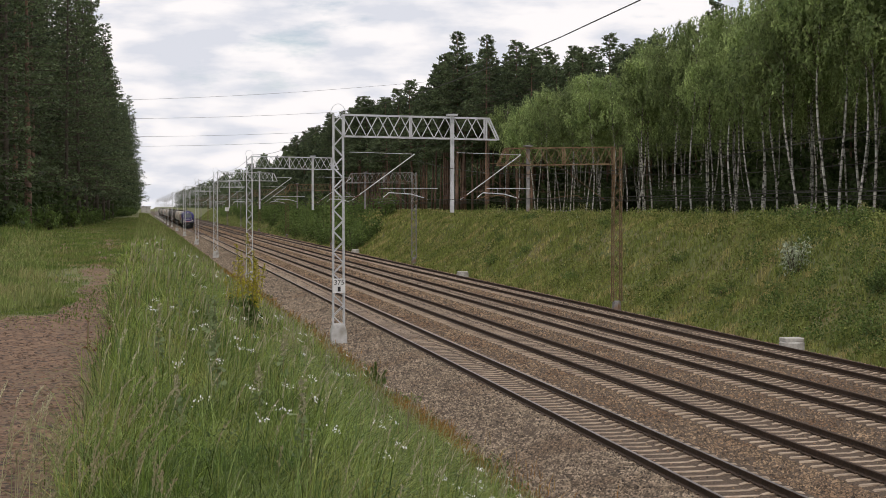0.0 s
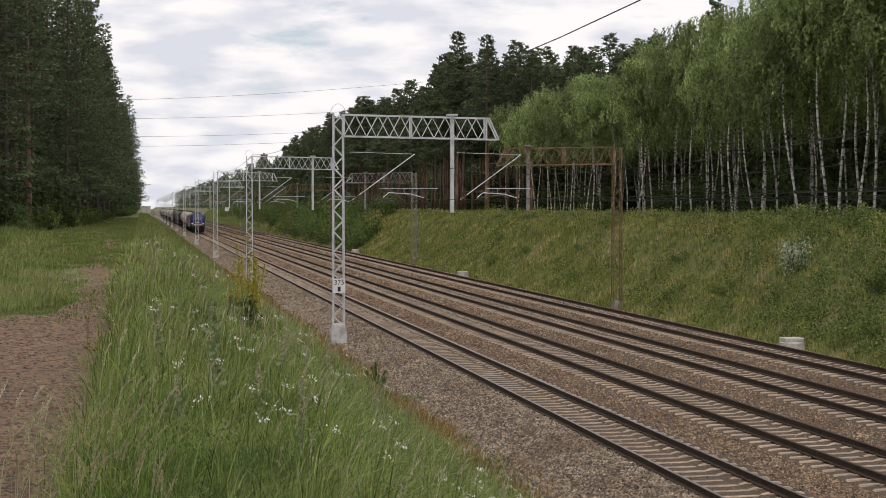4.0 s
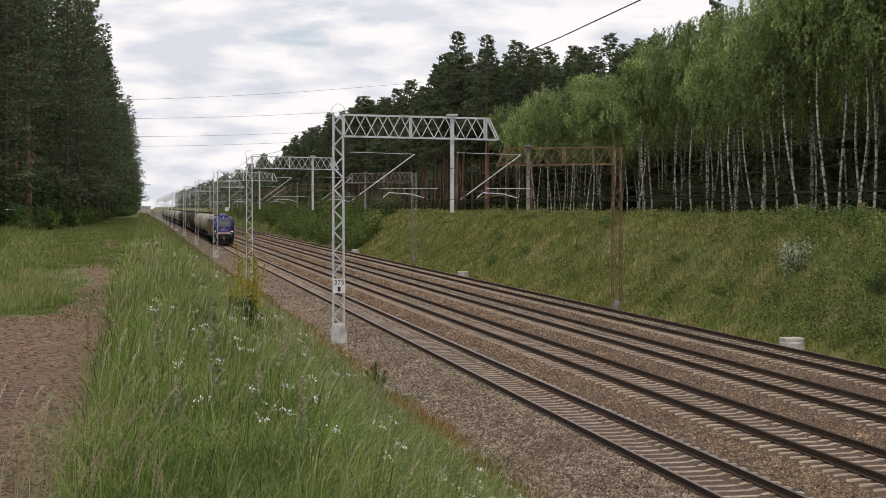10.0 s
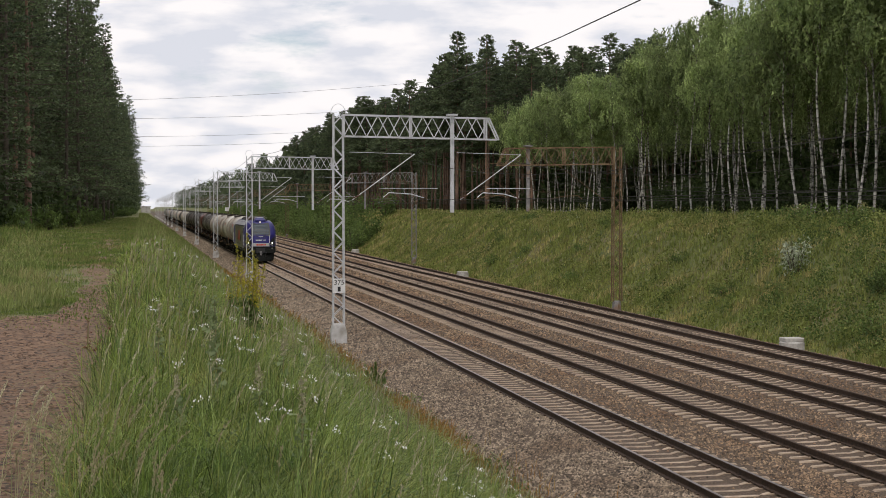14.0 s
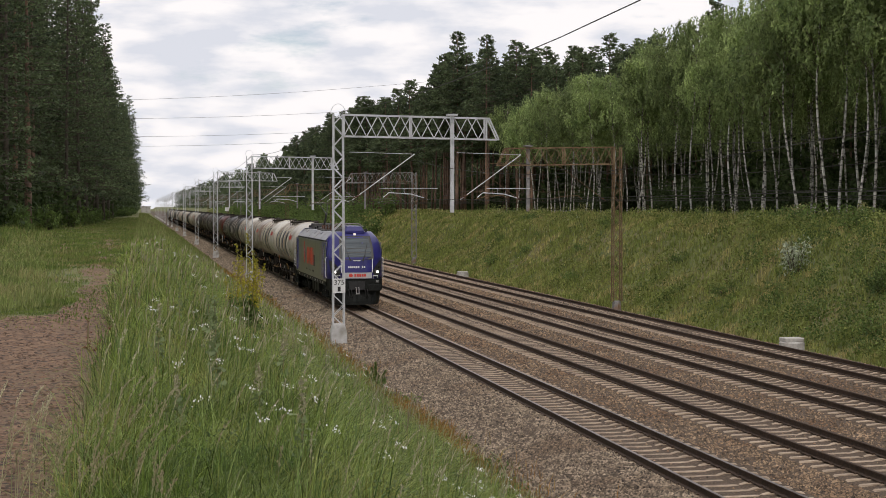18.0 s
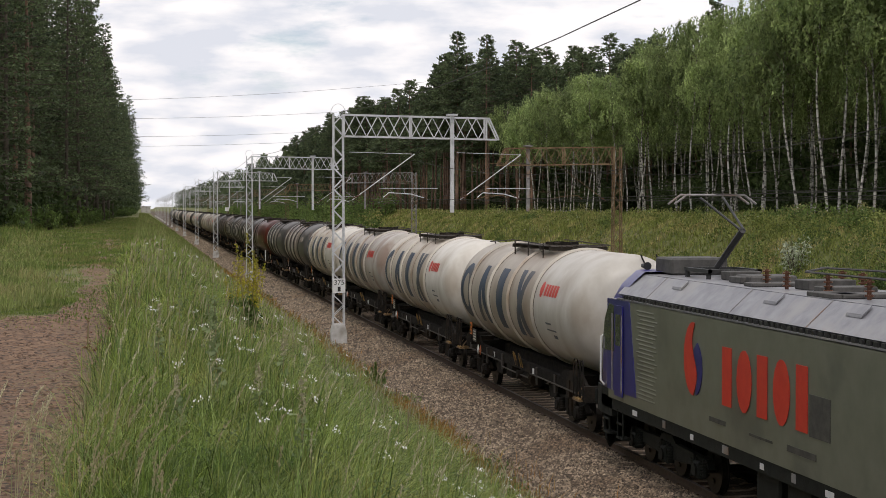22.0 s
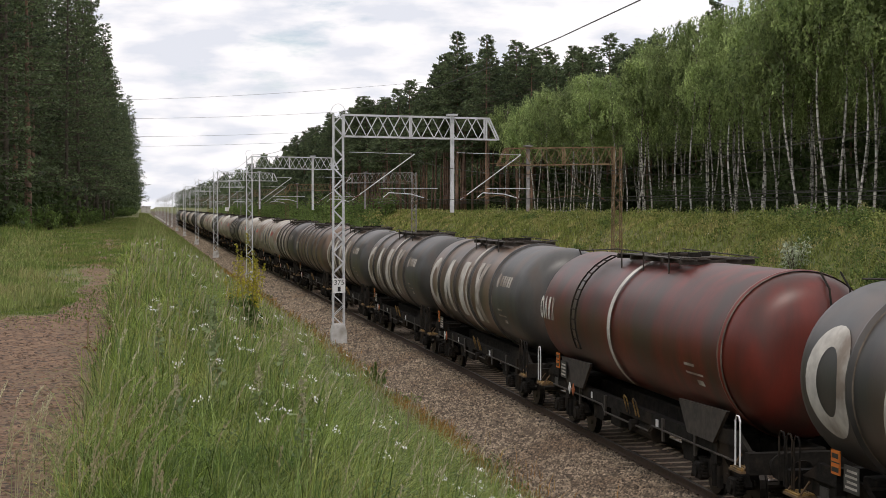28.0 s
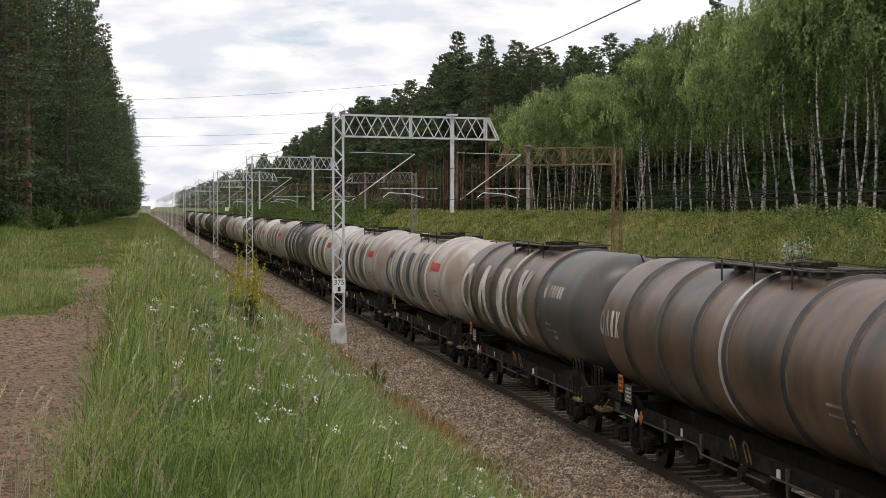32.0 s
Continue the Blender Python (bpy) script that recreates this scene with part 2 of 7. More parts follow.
def prism(bm, outline, z0, z1, plane="xy"):
    """Extrude an outline of 2D points; plane names the axes of the points."""
    def at(p, h):
        return {"xy": (p[0], p[1], h), "xz": (p[0], h, p[1]), "yz": (h, p[0], p[1])}[plane]
    a = [bm.verts.new(at(p, z0)) for p in outline]
    b = [bm.verts.new(at(p, z1)) for p in outline]
    k = len(a)
    for i in range(k):
        bm.faces.new((a[i], a[(i + 1) % k], b[(i + 1) % k], b[i]))
    bm.faces.new(a[::-1])
    bm.faces.new(b)
    bmesh.ops.recalc_face_normals(bm, faces=bm.faces)


def array_mesh(name, co, faces, mats, index=None, smooth=False):
    """A mesh from numpy arrays: vertices and faces with one number of corners."""
    me = bpy.data.meshes.new(name)
    k = faces.shape[1]
    me.vertices.add(len(co))
    me.vertices.foreach_set("co", co.astype(np.float32).ravel())
    me.loops.add(faces.size)
    me.loops.foreach_set("vertex_index", faces.astype(np.int32).ravel())
    me.polygons.add(len(faces))
    me.polygons.foreach_set("loop_start", np.arange(0, faces.size, k, dtype=np.int32))
    me.polygons.foreach_set("loop_total", np.full(len(faces), k, dtype=np.int32))
    for one in mats:
        me.materials.append(one)
    if index is not None:
        me.polygons.foreach_set("material_index", index.astype(np.int32))
    if smooth:
        me.polygons.foreach_set("use_smooth", np.ones(len(faces), dtype=bool))
    me.update(calc_edges=True)
    me.validate()
    return me


# ---- the lie of the land ----
PROFILE = [(-4000, 3.7), (-12, 3.65), (0.7, 3.58), (1.5, 3.3), (6.4, 0.05), (7.3, -0.5), (26.0, -0.55), (27.0, -0.35), (29.5, 1.15),
           (32.5, 3.6), (34.0, 4.25), (36.5, 4.6), (60, 5.0), (4000, 5.2)]
PX, PZ = np.array([p[0] for p in PROFILE]), np.array([p[1] for p in PROFILE])


def waves(x, y):
    return (np.sin(x * 0.9 + 1.3 * np.sin(y * 0.21)) * np.cos(y * 0.33 + 0.7 * np.sin(x * 0.5)) * 0.6
            + np.sin(x * 2.3 + y * 0.8) * np.sin(y * 1.1 - x * 0.7) * 0.3)


def land(x, y):
    """Height of the ground."""
    x, y = np.asarray(x, float), np.asarray(y, float)
    z = np.interp(x, PX, PZ)
    amount = np.where((x > 7) & (x < 26.3), 0.0, np.where(x > 26, 0.16, 0.05))
    return z + waves(x, y) * amount * np.clip((np.abs(x - 16.6) - 9.3) / 2, 0, 1)


def path_mask(x, y):
    """Where the bare dirt of the field path lies."""
    edge = -0.40 - 0.05 * np.sin(y * 0.9) + 0.12 * waves(x * 3, y * 2)
    bare = (x < edge) & (x > -4.2 + 0.5 * waves(x, y * 2)) & (y < np.interp(x, [-4, -2.1, -1.4, -0.6], [24.0, 25.5, 28.0, 34.5]) + 2.4 * waves(x * 3, y)) & (y > -40)
    rut = (np.abs(x + 0.95 + 0.012 * (y - 33)) < 0.30 + 0.30 * waves(x * 3, y * 1.3)) & (y >= 30) & (y < 95) & (waves(x * 4, y * 1.7) > -0.15)
    rut2 = (np.abs(x + 2.6 + 0.014 * (y - 33)) < 0.45 + 0.5 * waves(x * 2, y * 0.7)) & (y >= 55) & (y < 85) & (waves(x * 3, y * 1.5) > 0.05)
    return bare | rut | rut2


gx = np.concatenate([[-4000, -1500, -500, -200, -90, -50, -30, -20, -15, -12, -10, -8, -6.5, -5.5], np.arange(-5, 0.9, 0.16), np.arange(0.9, 7.6, 0.35),
                     [10, 14, 18, 22, 25.5], np.arange(26, 37, 0.5), [38, 41, 45, 50, 60, 80, 120, 250, 700, 1800, 4000]])
gy = np.concatenate([[-1500, -500, -150, -60, -20], np.arange(-4, 60, 0.4), np.arange(60, 140, 1.2), np.arange(140, 300, 5), np.arange(300, 700, 25),
                     [750, 900, 1200, 1800, 2600, 4000]])
GX, GY = np.meshgrid(gx, gy)
GZ = land(GX, GY)
co = np.stack([GX, GY, GZ], -1).reshape(-1, 3)
nx, ny = len(gx), len(gy)
ii = (np.arange(ny - 1)[:, None] * nx + np.arange(nx - 1)[None, :]).ravel()
quads = np.stack([ii, ii + 1, ii + nx + 1, ii + nx], -1)
mid = co[quads].mean(1)
# near slope faces take the soil with grass shade painted in
ground = new("ground", array_mesh("ground", co, quads, [M_SOIL, M_DIRT, M_EARTH_SHADE], np.where(path_mask(mid[:, 0], mid[:, 1]), 1, np.where((mid[:, 0] > -0.35) & (mid[:, 0] < 7.3) & (mid[:, 1] < 75), 2, 0)), True))
tagged(ground, "grassy banks and meadow with a bare dirt path", "ground", kind="structure")

# ---- ballast bed ----
BED = [(7.15, -0.60), (7.6, -0.46), (8.5, -0.40), (9.3, -0.27), (9.6, -0.20)]
for _c in (11.24, 15.28, 19.32, 23.36):
    BED += [(_c - 1.36, -0.210 if _c > 12 else -0.168), (_c - 0.95, -0.192 if _c > 12 else -0.170), (_c - 0.55, -0.190), (_c - 0.3, -0.222), (_c + 0.3, -0.222), (_c + 0.55, -0.190), (_c + 0.95, -0.192), (_c + 1.36, -0.210)] + ([(_c + 2.02, -0.205)] if _c < 23 else [])
BED += [(25.0, -0.26), (25.4, -0.32), (26.0, -0.42), (26.4, -0.60)]
bx = np.unique(np.round(np.concatenate([np.arange(7.15, 26.4, 0.3), [b[0] for b in BED]]), 3))
by = np.concatenate([[-60, -20, 0, 10, 20], np.arange(26, 90, 0.5), np.arange(90, 200, 3), np.arange(200, 700, 25), [900, 1300, 2000]])
BX, BY = np.meshgrid(bx, by)
BZ = np.interp(BX, [b[0] for b in BED], [b[1] for b in BED]) + (rng.random(BX.shape) - 0.5) * 0.024
co = np.stack([BX, BY, BZ], -1).reshape(-1, 3)
nx, ny = len(bx), len(by)
ii = (np.arange(ny - 1)[:, None] * nx + np.arange(nx - 1)[None, :]).ravel()
bed = new("ballast_bed", array_mesh("ballast_bed", co, np.stack([ii, ii + 1, ii + nx + 1, ii + nx], -1), [M_BALLAST], None, True))
tagged(bed, "grey-brown crushed stone bed under four tracks", "ballast", kind="structure")

# loose stones on the bed
K = 185000
sy = 26 + (rng.random(K) ** 2.5) * 430
pick = rng.random(K)
sx = np.where(pick < 0.48, 7.2 + rng.random(K) * 3.2, np.where(pick < 0.55, 7.3 + rng.random(K) * 18.6,
     rng.choice([13.26, 17.30, 21.34, 25.3], K, p=[0.34, 0.27, 0.22, 0.17]) + rng.uniform(-0.85, 0.85, K)))
between = np.min(np.abs(sx[:, None] - np.array([11.24, 15.28, 19.32, 23.36])), axis=1)
keep = (between > 1.38) | (sx < 10.38) | ((((sy - 27.3) / 0.6) % 1.0 > 0.3) & (((sy - 27.3) / 0.6) % 1.0 < 0.7) & (between < 0.68))
sx, sy = sx[keep], sy[keep]
K = len(sx)
sz = np.interp(sx, [b[0] for b in BED], [b[1] for b in BED])
octa = np.array([(1, 0, 0), (0, 1, 0), (-1, 0, 0), (0, -1, 0), (0, 0, 1), (0, 0, -1)], float)
size = (0.015 + rng.random((K, 1, 1)) * 0.022) * (1 + 0.014 * (sy[:, None, None] - 27))
pts = octa[None] * (0.7 + 0.6 * rng.random((K, 6, 1))) * size * np.array([1, 1, 0.9])
ang = rng.random(K) * 6.28
pts = np.stack([pts[..., 0] * np.cos(ang)[:, None] - pts[..., 1] * np.sin(ang)[:, None],
                pts[..., 0] * np.sin(ang)[:, None] + pts[..., 1] * np.cos(ang)[:, None], pts[..., 2]], -1)
pts += np.stack([sx, sy, sz + 0.008], -1)[:, None]
tri = np.array([(0, 1, 4), (1, 2, 4), (2, 3, 4), (3, 0, 4)])
for chosen, mat, name, label in ((sx >= 10.4, M_STONE, "loose_stones", "loose angular brown ballast stones between the rails"),
                                 (sx < 10.4, M_SHOULDER, "shoulder_stones", "loose angular grey ballast stones on the shoulder")):
    n = int(chosen.sum())
    tagged(new(name, array_mesh(name, pts[chosen].reshape(-1, 3), (tri[None] + 6 * np.arange(n)[:, None, None]).reshape(-1, 3), [mat])), label, "stones", kind="stuff")

# ---- tracks ----
TRACKS = (11.24, 15.28, 19.32, 23.36)
TRACK_LABELS = ("railway track with a bright worn rail on concrete sleepers", "railway track with rusty rails on pale concrete sleepers",
                "railway track with brown rails on pale concrete sleepers", "railway track with rusty rails beside the grassy bank")


def rail_mesh():
    """Vignole rail: foot, web and head, 0.165 m high."""
    half = [(0.075, -0.165), (0.075, -0.155), (0.012, -0.135), (0.009, -0.045), (0.036, -0.035), (0.036, -0.008), (0.026, 0.0)]
    outline = half + [(-x, z) for x, z in reversed(half)]
    bm = bmesh.new()
    prism(bm, outline, -60, 1500, "xz")
    for f in bm.faces:
        if f.normal.z > 0.5 and f.calc_center_median().z > -0.006:
            f.material_index = 1
    return bm


def sleeper_bmesh():
    """Concrete sleeper, low in the middle and higher under the rails, with rail pads."""
    bm = bmesh.new()
    sec = [(-1.30, 0.0), (-1.27, 0.035), (-0.95, 0.045), (-0.55, 0.045), (-0.40, 0.0), (0.40, 0.0), (0.55, 0.045), (0.95, 0.045), (1.27, 0.035), (1.30, 0.0)]
    rows = []
    for x, z in sec:
        rows.append([bm.verts.new((x, y, zz)) for y, zz in ((-0.105, -0.36), (-0.072, z - 0.21), (0.072, z - 0.21), (0.105, -0.36))])
    for a, b in zip(rows[:-1], rows[1:]):
        for i in range(3):
            bm.faces.new((a[i], a[i + 1], b[i + 1], b[i]))
    bm.faces.new(rows[0])
    bm.faces.new(rows[-1][::-1])
    bmesh.ops.recalc_face_normals(bm, faces=bm.faces)
    return bm


sleeper_me = None
clip_me = None
for k, cx in enumerate(TRACKS):
    track = thing("railway_track", TRACK_LABELS[k], "track", pose(cx, 0, 0), "parallel tracks", "structure")
    for s in (-0.7535, 0.7535):
        r = part("rail", rail_mesh(), [M_RAIL, M_RAILTOP if k == 0 else M_RAIL], track)
        r.location.x = s
    if sleeper_me is None:
        first = part("sleeper", sleeper_bmesh(), M_SLEEPER, track)
        sleeper_me = first.data
        first.location = (0, 27.3, 0)
        bmc = bmesh.new()
        for s in (-0.7535, 0.7535):
            for e in (-0.1, 0.1):
                box(bmc, s + e - 0.03, s + e + 0.03, -0.05, 0.05, -0.17, -0.135)
        clip_me = part("rail_fastening", bmc, M_RAIL, track)
        clip_me.location = (0, 27.3, 0)
        clip_me = clip_me.data
    base = np.array([v.co for v in sleeper_me.vertices])
    fc = [list(p.vertices) for p in sleeper_me.polygons]
    start = 27.3 + 0.6 * (k == 0)
    y = start
    end = 105
    while y < end:
        again("sleeper", sleeper_me, track, pose(rng.normal(0, 0.012), y, 0, 0, 0, rng.normal(0, 0.5)))
        if y < 60:
            again("rail_fastening", clip_me, track, pose(0, y, 0))
        y += 0.6
    rest = np.concatenate([np.arange(y, 320, 0.6)])
    me = bpy.data.meshes.new("far_sleepers")
    vs, fs = [], []
    for yy in rest:
        o = len(vs)
        vs += [(x, b + yy, z) for x, b, z in base]
        fs += [[i + o for i in f] for f in fc]
    me.from_pydata(vs, [], fs)
    me.materials.append(M_SLEEPER)
    far = again("far_sleepers", me, track)
    far["kind"] = "stuff"
# ---- masts ----
def lattice(bm, p0, p1, w0, w1, d0, d1, bay, leg=0.05, brace=0.028):
    """A square lattice column or girder from p0 to p1, legs at the corners and zigzag braces on all faces. w, d: sizes at the two ends."""
    p0, p1 = Vector(p0), Vector(p1)
    ax = (p1 - p0).normalized()
    side = Vector((0, 1, 0))
    up = ax.cross(side).normalized()
    n = max(2, round((p1 - p0).length / bay))
    def corner(t, i, j):
        w, d = w0 + (w1 - w0) * t, d0 + (d1 - d0) * t
        return p0.lerp(p1, t) + up * (i * w / 2) + side * (j * d / 2)
    for i, j in ((-1, -1), (1, -1), (1, 1), (-1, 1)):
        flat_bar(bm, corner(0, i, j), corner(1, i, j), leg, leg, side)
    for k in range(n):
        a, b = k / n, (k + 1) / n
        for j in (-1, 1):
            i = 1 if k % 2 else -1
            flat_bar(bm, corner(a, i, j), corner(b, -i, j), brace, 0.012, side)
        for i in (-1, 1):
            j = 1 if k % 2 else -1
            flat_bar(bm, corner(a, i, j), corner(b, i, -j), brace, 0.012, up)


def mast_parts(root, mat, reach, side, height=9.2, plate=False, post_mat=None):
    """Lattice tower with a lattice cantilever over two tracks, and a drop post with arms. side: +1 reaches to +x."""
    bm = bmesh.new()
    lattice(bm, (0, 0, 0.3), (0, 0, height), 0.46, 0.40, 0.42, 0.36, 0.44, 0.052, 0.030)
    part("tower", bm, mat, root)
    bm = bmesh.new()
    if side < 0:
        lathe(bm, [(-0.6, 0.3), (0.32, 0.22)], 8, "z")
        part("footing", bm, M_GREYSTEEL, root, "dark stub footing")
        bm = bmesh.new()
    prof = [(-0.33, -0.45), (0.33, -0.45), (0.33, 0.05), (0.24, 0.40), (-0.24, 0.40), (-0.33, 0.05)]
    if side > 0:
        prism(bm, prof, -0.31, 0.31, "xz")
        part("footing", bm, M_WHITEWASH, root, "whitewashed concrete footing")
        bm = bmesh.new()
    # cantilever truss: trapezoid end, top chord slightly falling to the tip
    s = side
    z1, z0, fall = height - 0.02, height - 0.92, 0.10
    x0, xt, xb = 0.22 * s, (reach - 0.42) * s, reach * s
    for y in (-0.21, 0.21):
        flat_bar(bm, (x0, y, z1), (xt, y, z1 - fall), 0.056, 0.05, (0, 1, 0))
        flat_bar(bm, (x0, y, z0), (xb, y, z0 - fall), 0.060, 0.05, (0, 1, 0))
        flat_bar(bm, (xt, y, z1 - fall), (xb, y, z0 - fall), 0.06, 0.05, (0, 1, 0))
        n = 13
        for k in range(n):
            a, b = k / n, (k + 1) / n
            xa, xc = x0 + (xt - x0) * a, x0 + (xt - x0) * b
            za, zb = (z0, z1) if (k % 2 == 0) == (y < 0) else (z1, z0)
            flat_bar(bm, (xa, y, za - fall * a), (xc, y, zb - fall * b), 0.036, 0.02, (0, 1, 0))
        for t in (0.0, 0.46, 0.98):
            xa = x0 + (xt - x0) * t
            flat_bar(bm, (xa, y, z0 - fall * t), (xa, y, z1 - fall * t), 0.07, 0.04, (0, 1, 0))
    for k in range(9):
        xa = x0 + (xt - x0) * k / 8
        for z in (z1, z0):
            flat_bar(bm, (xa, -0.21, z - fall * k / 8), (xa, 0.21, z - fall * k / 8), 0.05, 0.02, (0, 0, 1))
    part("cantilever", bm, mat, root)
    # drop post between the two tracks
    px = 4.86 * s
    bm = bmesh.new()
    prism(bm, [(px - 0.08, -0.08), (px + 0.08, -0.08), (px + 0.08, 0.08), (px - 0.08, 0.08)], 5.08, height + 0.02)
    box(bm, px - 0.2, px + 0.2, -0.28, 0.28, height - 0.02, height + 0.05)
    part("drop_post", bm, post_mat or mat, root)
    for track_x in (3.1 * s, 7.15 * s):
        back = -1 if track_x * s < px * s else 1
        bracket(root, mat, px if back > 0 else 0.25 * s, track_x, s)
    if s < 0:
        return
    bm = bmesh.new()
    pts = [(0.35 * s * math.cos(a) * 0.9, 0, height + 0.02 + 0.42 * math.sin(a)) for a in np.linspace(0, math.pi, 9)]
    pipe(bm, pts, 0.012, 5)
    part("jumper_wire", bm, M_GALV, root)
    if plate:
        bm = bmesh.new()
        box(bm, -0.26, 0.26, -0.27, -0.255, 1.72, 2.32)
        board = part("kilometre_plate", bm, M_PLATE, root, "white plate with black figures")
        for text, z, size in (("375", 2.06, 0.30),):
            cu = bpy.data.curves.new("figures", "FONT")
            cu.body, cu.size, cu.align_x, cu.extrude = text, size, "CENTER", 0.002
            ob = new("figures_tmp", cu)
            me = bpy.data.meshes.new_from_object(ob)
            bpy.data.objects.remove(ob)
            me.materials.append(M_BLACK)
            again("figures", me, board, pose(0, -0.275, z, 90))
        bm = bmesh.new()
        box(bm, -0.06, 0.06, -0.275, -0.271, 1.78, 1.98)
        part("marking_bar", bm, M_BLACK, board)


def bracket(root, mat, foot_x, track_x, s):
    """Overhead wire arm: diagonal tube, top tie, registration arm with a droplet end."""
    away = 1 if track_x > foot_x else -1
    bm = bmesh.new()
    top = (foot_x + away * 3.0, 0, 7.55)
    rod(bm, (foot_x + away * 0.35, 0, 5.62), top, 0.016 if mat is M_RUST else 0.022, 7)
    rod(bm, (foot_x + away * 0.2, 0, 7.62), top, 0.011, 6)
    part("stay_tube", bm, mat, root)
    bm = bmesh.new()
    for t in (0.04, 0.07, 0.10):
        p = Vector((foot_x + away * 0.35, 0, 5.62)).lerp(Vector(top), t)
        lathe_disc(bm, p, 0.07)
    part("insulator", bm, M_INSUL, root)
    bm = bmesh.new()
    rod(bm, (foot_x + away * 1.5, 0, 6.1), (foot_x + away * 4.0 if abs(track_x - foot_x) > 2.6 else foot_x + away * 3.4, 0, 6.1), 0.012, 6)
    pipe(bm, [(track_x - away * 1.2, 0, 5.72), (track_x - away * 0.95, 0, 5.92), (track_x, 0, 5.86), (track_x + away * 0.55, 0, 5.70)], 0.022, 6)
    rod(bm, (track_x - away * 0.3, 0, 5.9), (track_x - away * 0.3, 0, 6.1), 0.012, 5)
    part("registration_arm", bm, mat, root)


def lathe_disc(bm, p, r):
    rod(bm, (p[0], p[1], p[2] - 0.02), (p[0], p[1], p[2] + 0.02), r, 10)


M_PLATE = material("white enamel plate", (0.70, 0.70, 0.70), (0.80, 0.80, 0.79), 6, 0.4)
M_BLACK = material("black paint", (0.015, 0.015, 0.015), (0.03, 0.03, 0.03), 6, 0.5)

MAST_X = 8.13
MAST_Y = [68.45, 126.0, 183.7, 247.5, 318, 385, 450, 515, 580, 645, 710, 790, 870, 960]
first = thing("catenary_mast", "pale grey lattice railway mast with kilometre plate and cantilever truss", "mast", pose(MAST_X, MAST_Y[0], 0), "pale masts along the track")
mast_parts(first, M_GALV, 6.85, 1, 9.2, True)
second = thing("catenary_mast", "pale grey lattice railway mast with cantilever truss on concrete footing", "mast", pose(MAST_X, MAST_Y[1], 0), "pale masts along the track")
mast_parts(second, M_GALV, 6.85, 1, 9.2)
for y in MAST_Y[2:]:
    copy_thing(second, pose(MAST_X, y, 0))
far_mast = thing("catenary_mast", "rusty brown lattice railway mast with cantilever truss", "mast", pose(24.85, 83.97, 0), "old masts beside the bank")
mast_parts(far_mast, M_RUST, 6.5, -1, 8.5, False, M_GREYSTEEL)
grey_mast = thing("catenary_mast", "weathered grey lattice mast with rusty cantilever truss", "mast", pose(26.5, 159.8, 0), "old masts beside the bank")
mast_parts(grey_mast, M_GREYSTEEL, 6.7, -1, 8.7, False)
for y in (228, 300, 372, 440, 510, 580, 660, 740):
    copy_thing(grey_mast if y % 3 else far_mast, pose(26.2, y, 0))

# ---- overhead wires ----
def wire(x, z, sag, ys, r, label, name="overhead_wire"):
    bm = bmesh.new()
    pts = []
    for a, b in zip(ys[:-1], ys[1:]):
        n = 8
        for i in range(n):
            t = i / n
            pts.append((x, a + (b - a) * t, z - sag * 4 * t * (1 - t)))
    pts.append((x, ys[-1], z))
    pipe(bm, pts, r, 4)
    return tagged(part(name, bm, M_WIRE), label, "wire", "overhead wires")


near_line = [10.9, 68.45] + MAST_Y[1:8]
far_line = [8.0, 83.97, 159.8, 228, 300, 372, 440, 510]
for cx, ys in ((TRACKS[0], near_line), (TRACKS[1], near_line), (TRACKS[2], far_line), (TRACKS[3], far_line)):
    wire(cx, 5.62, 0.06, ys, 0.010, "dark contact wire stretched above the track")
    wire(cx + 0.05, 7.3 if cx < 17 else 6.9, 1.1, ys, 0.010, "dark carrier wire sagging between the masts")
wire(MAST_X + 0.3, 9.35, 0.6, near_line, 0.012, "dark feeder wire along the pale masts")
wire(25.2, 8.6, 0.8, far_line, 0.012, "dark feeder wire along the old masts")

# ---- concrete blocks beside the last track ----
def concrete_block(m, label):
    root = thing("concrete_block", label, "foundation", m, "blocks beside the track")
    bm = bmesh.new()
    lathe(bm, [(-0.4, 0.50), (0.16, 0.50), (0.20, 0.46)], 14, "z")
    part("drum", bm, M_CONCRETE, root)
    bm = bmesh.new()
    box(bm, -0.40, 0.40, -0.33, 0.33, 0.20, 0.36, 0.02)
    part("cap", bm, M_CONCRETE, root)
    return root


blk = concrete_block(pose(25.35, 61.3, -0.22), "pale concrete foundation block at the foot of the bank")
for x, y in ((25.3, 128.8), (25.6, 198.0)):
    copy_thing(blk, pose(x, y, -0.22))

# ---- power line that crosses far down the line ----
for z0, z1 in ((28.4, 31.9), (24.3, 26.6), (20.4, 22.4), (18.3, 20.4)):
    bm = bmesh.new()
    pts = [(-30 + 100 * t, 360, z0 + (z1 - z0) * (t - 0.3) / 0.55 - 1.2 * math.sin(t * 3.14159) + 1.0) for t in np.linspace(0, 1, 13)]
    pipe(bm, pts, 0.035, 4)
    tagged(part("power_line", bm, M_WIRE), "dark power line wire crossing above the wood", "wire", "power line wires")

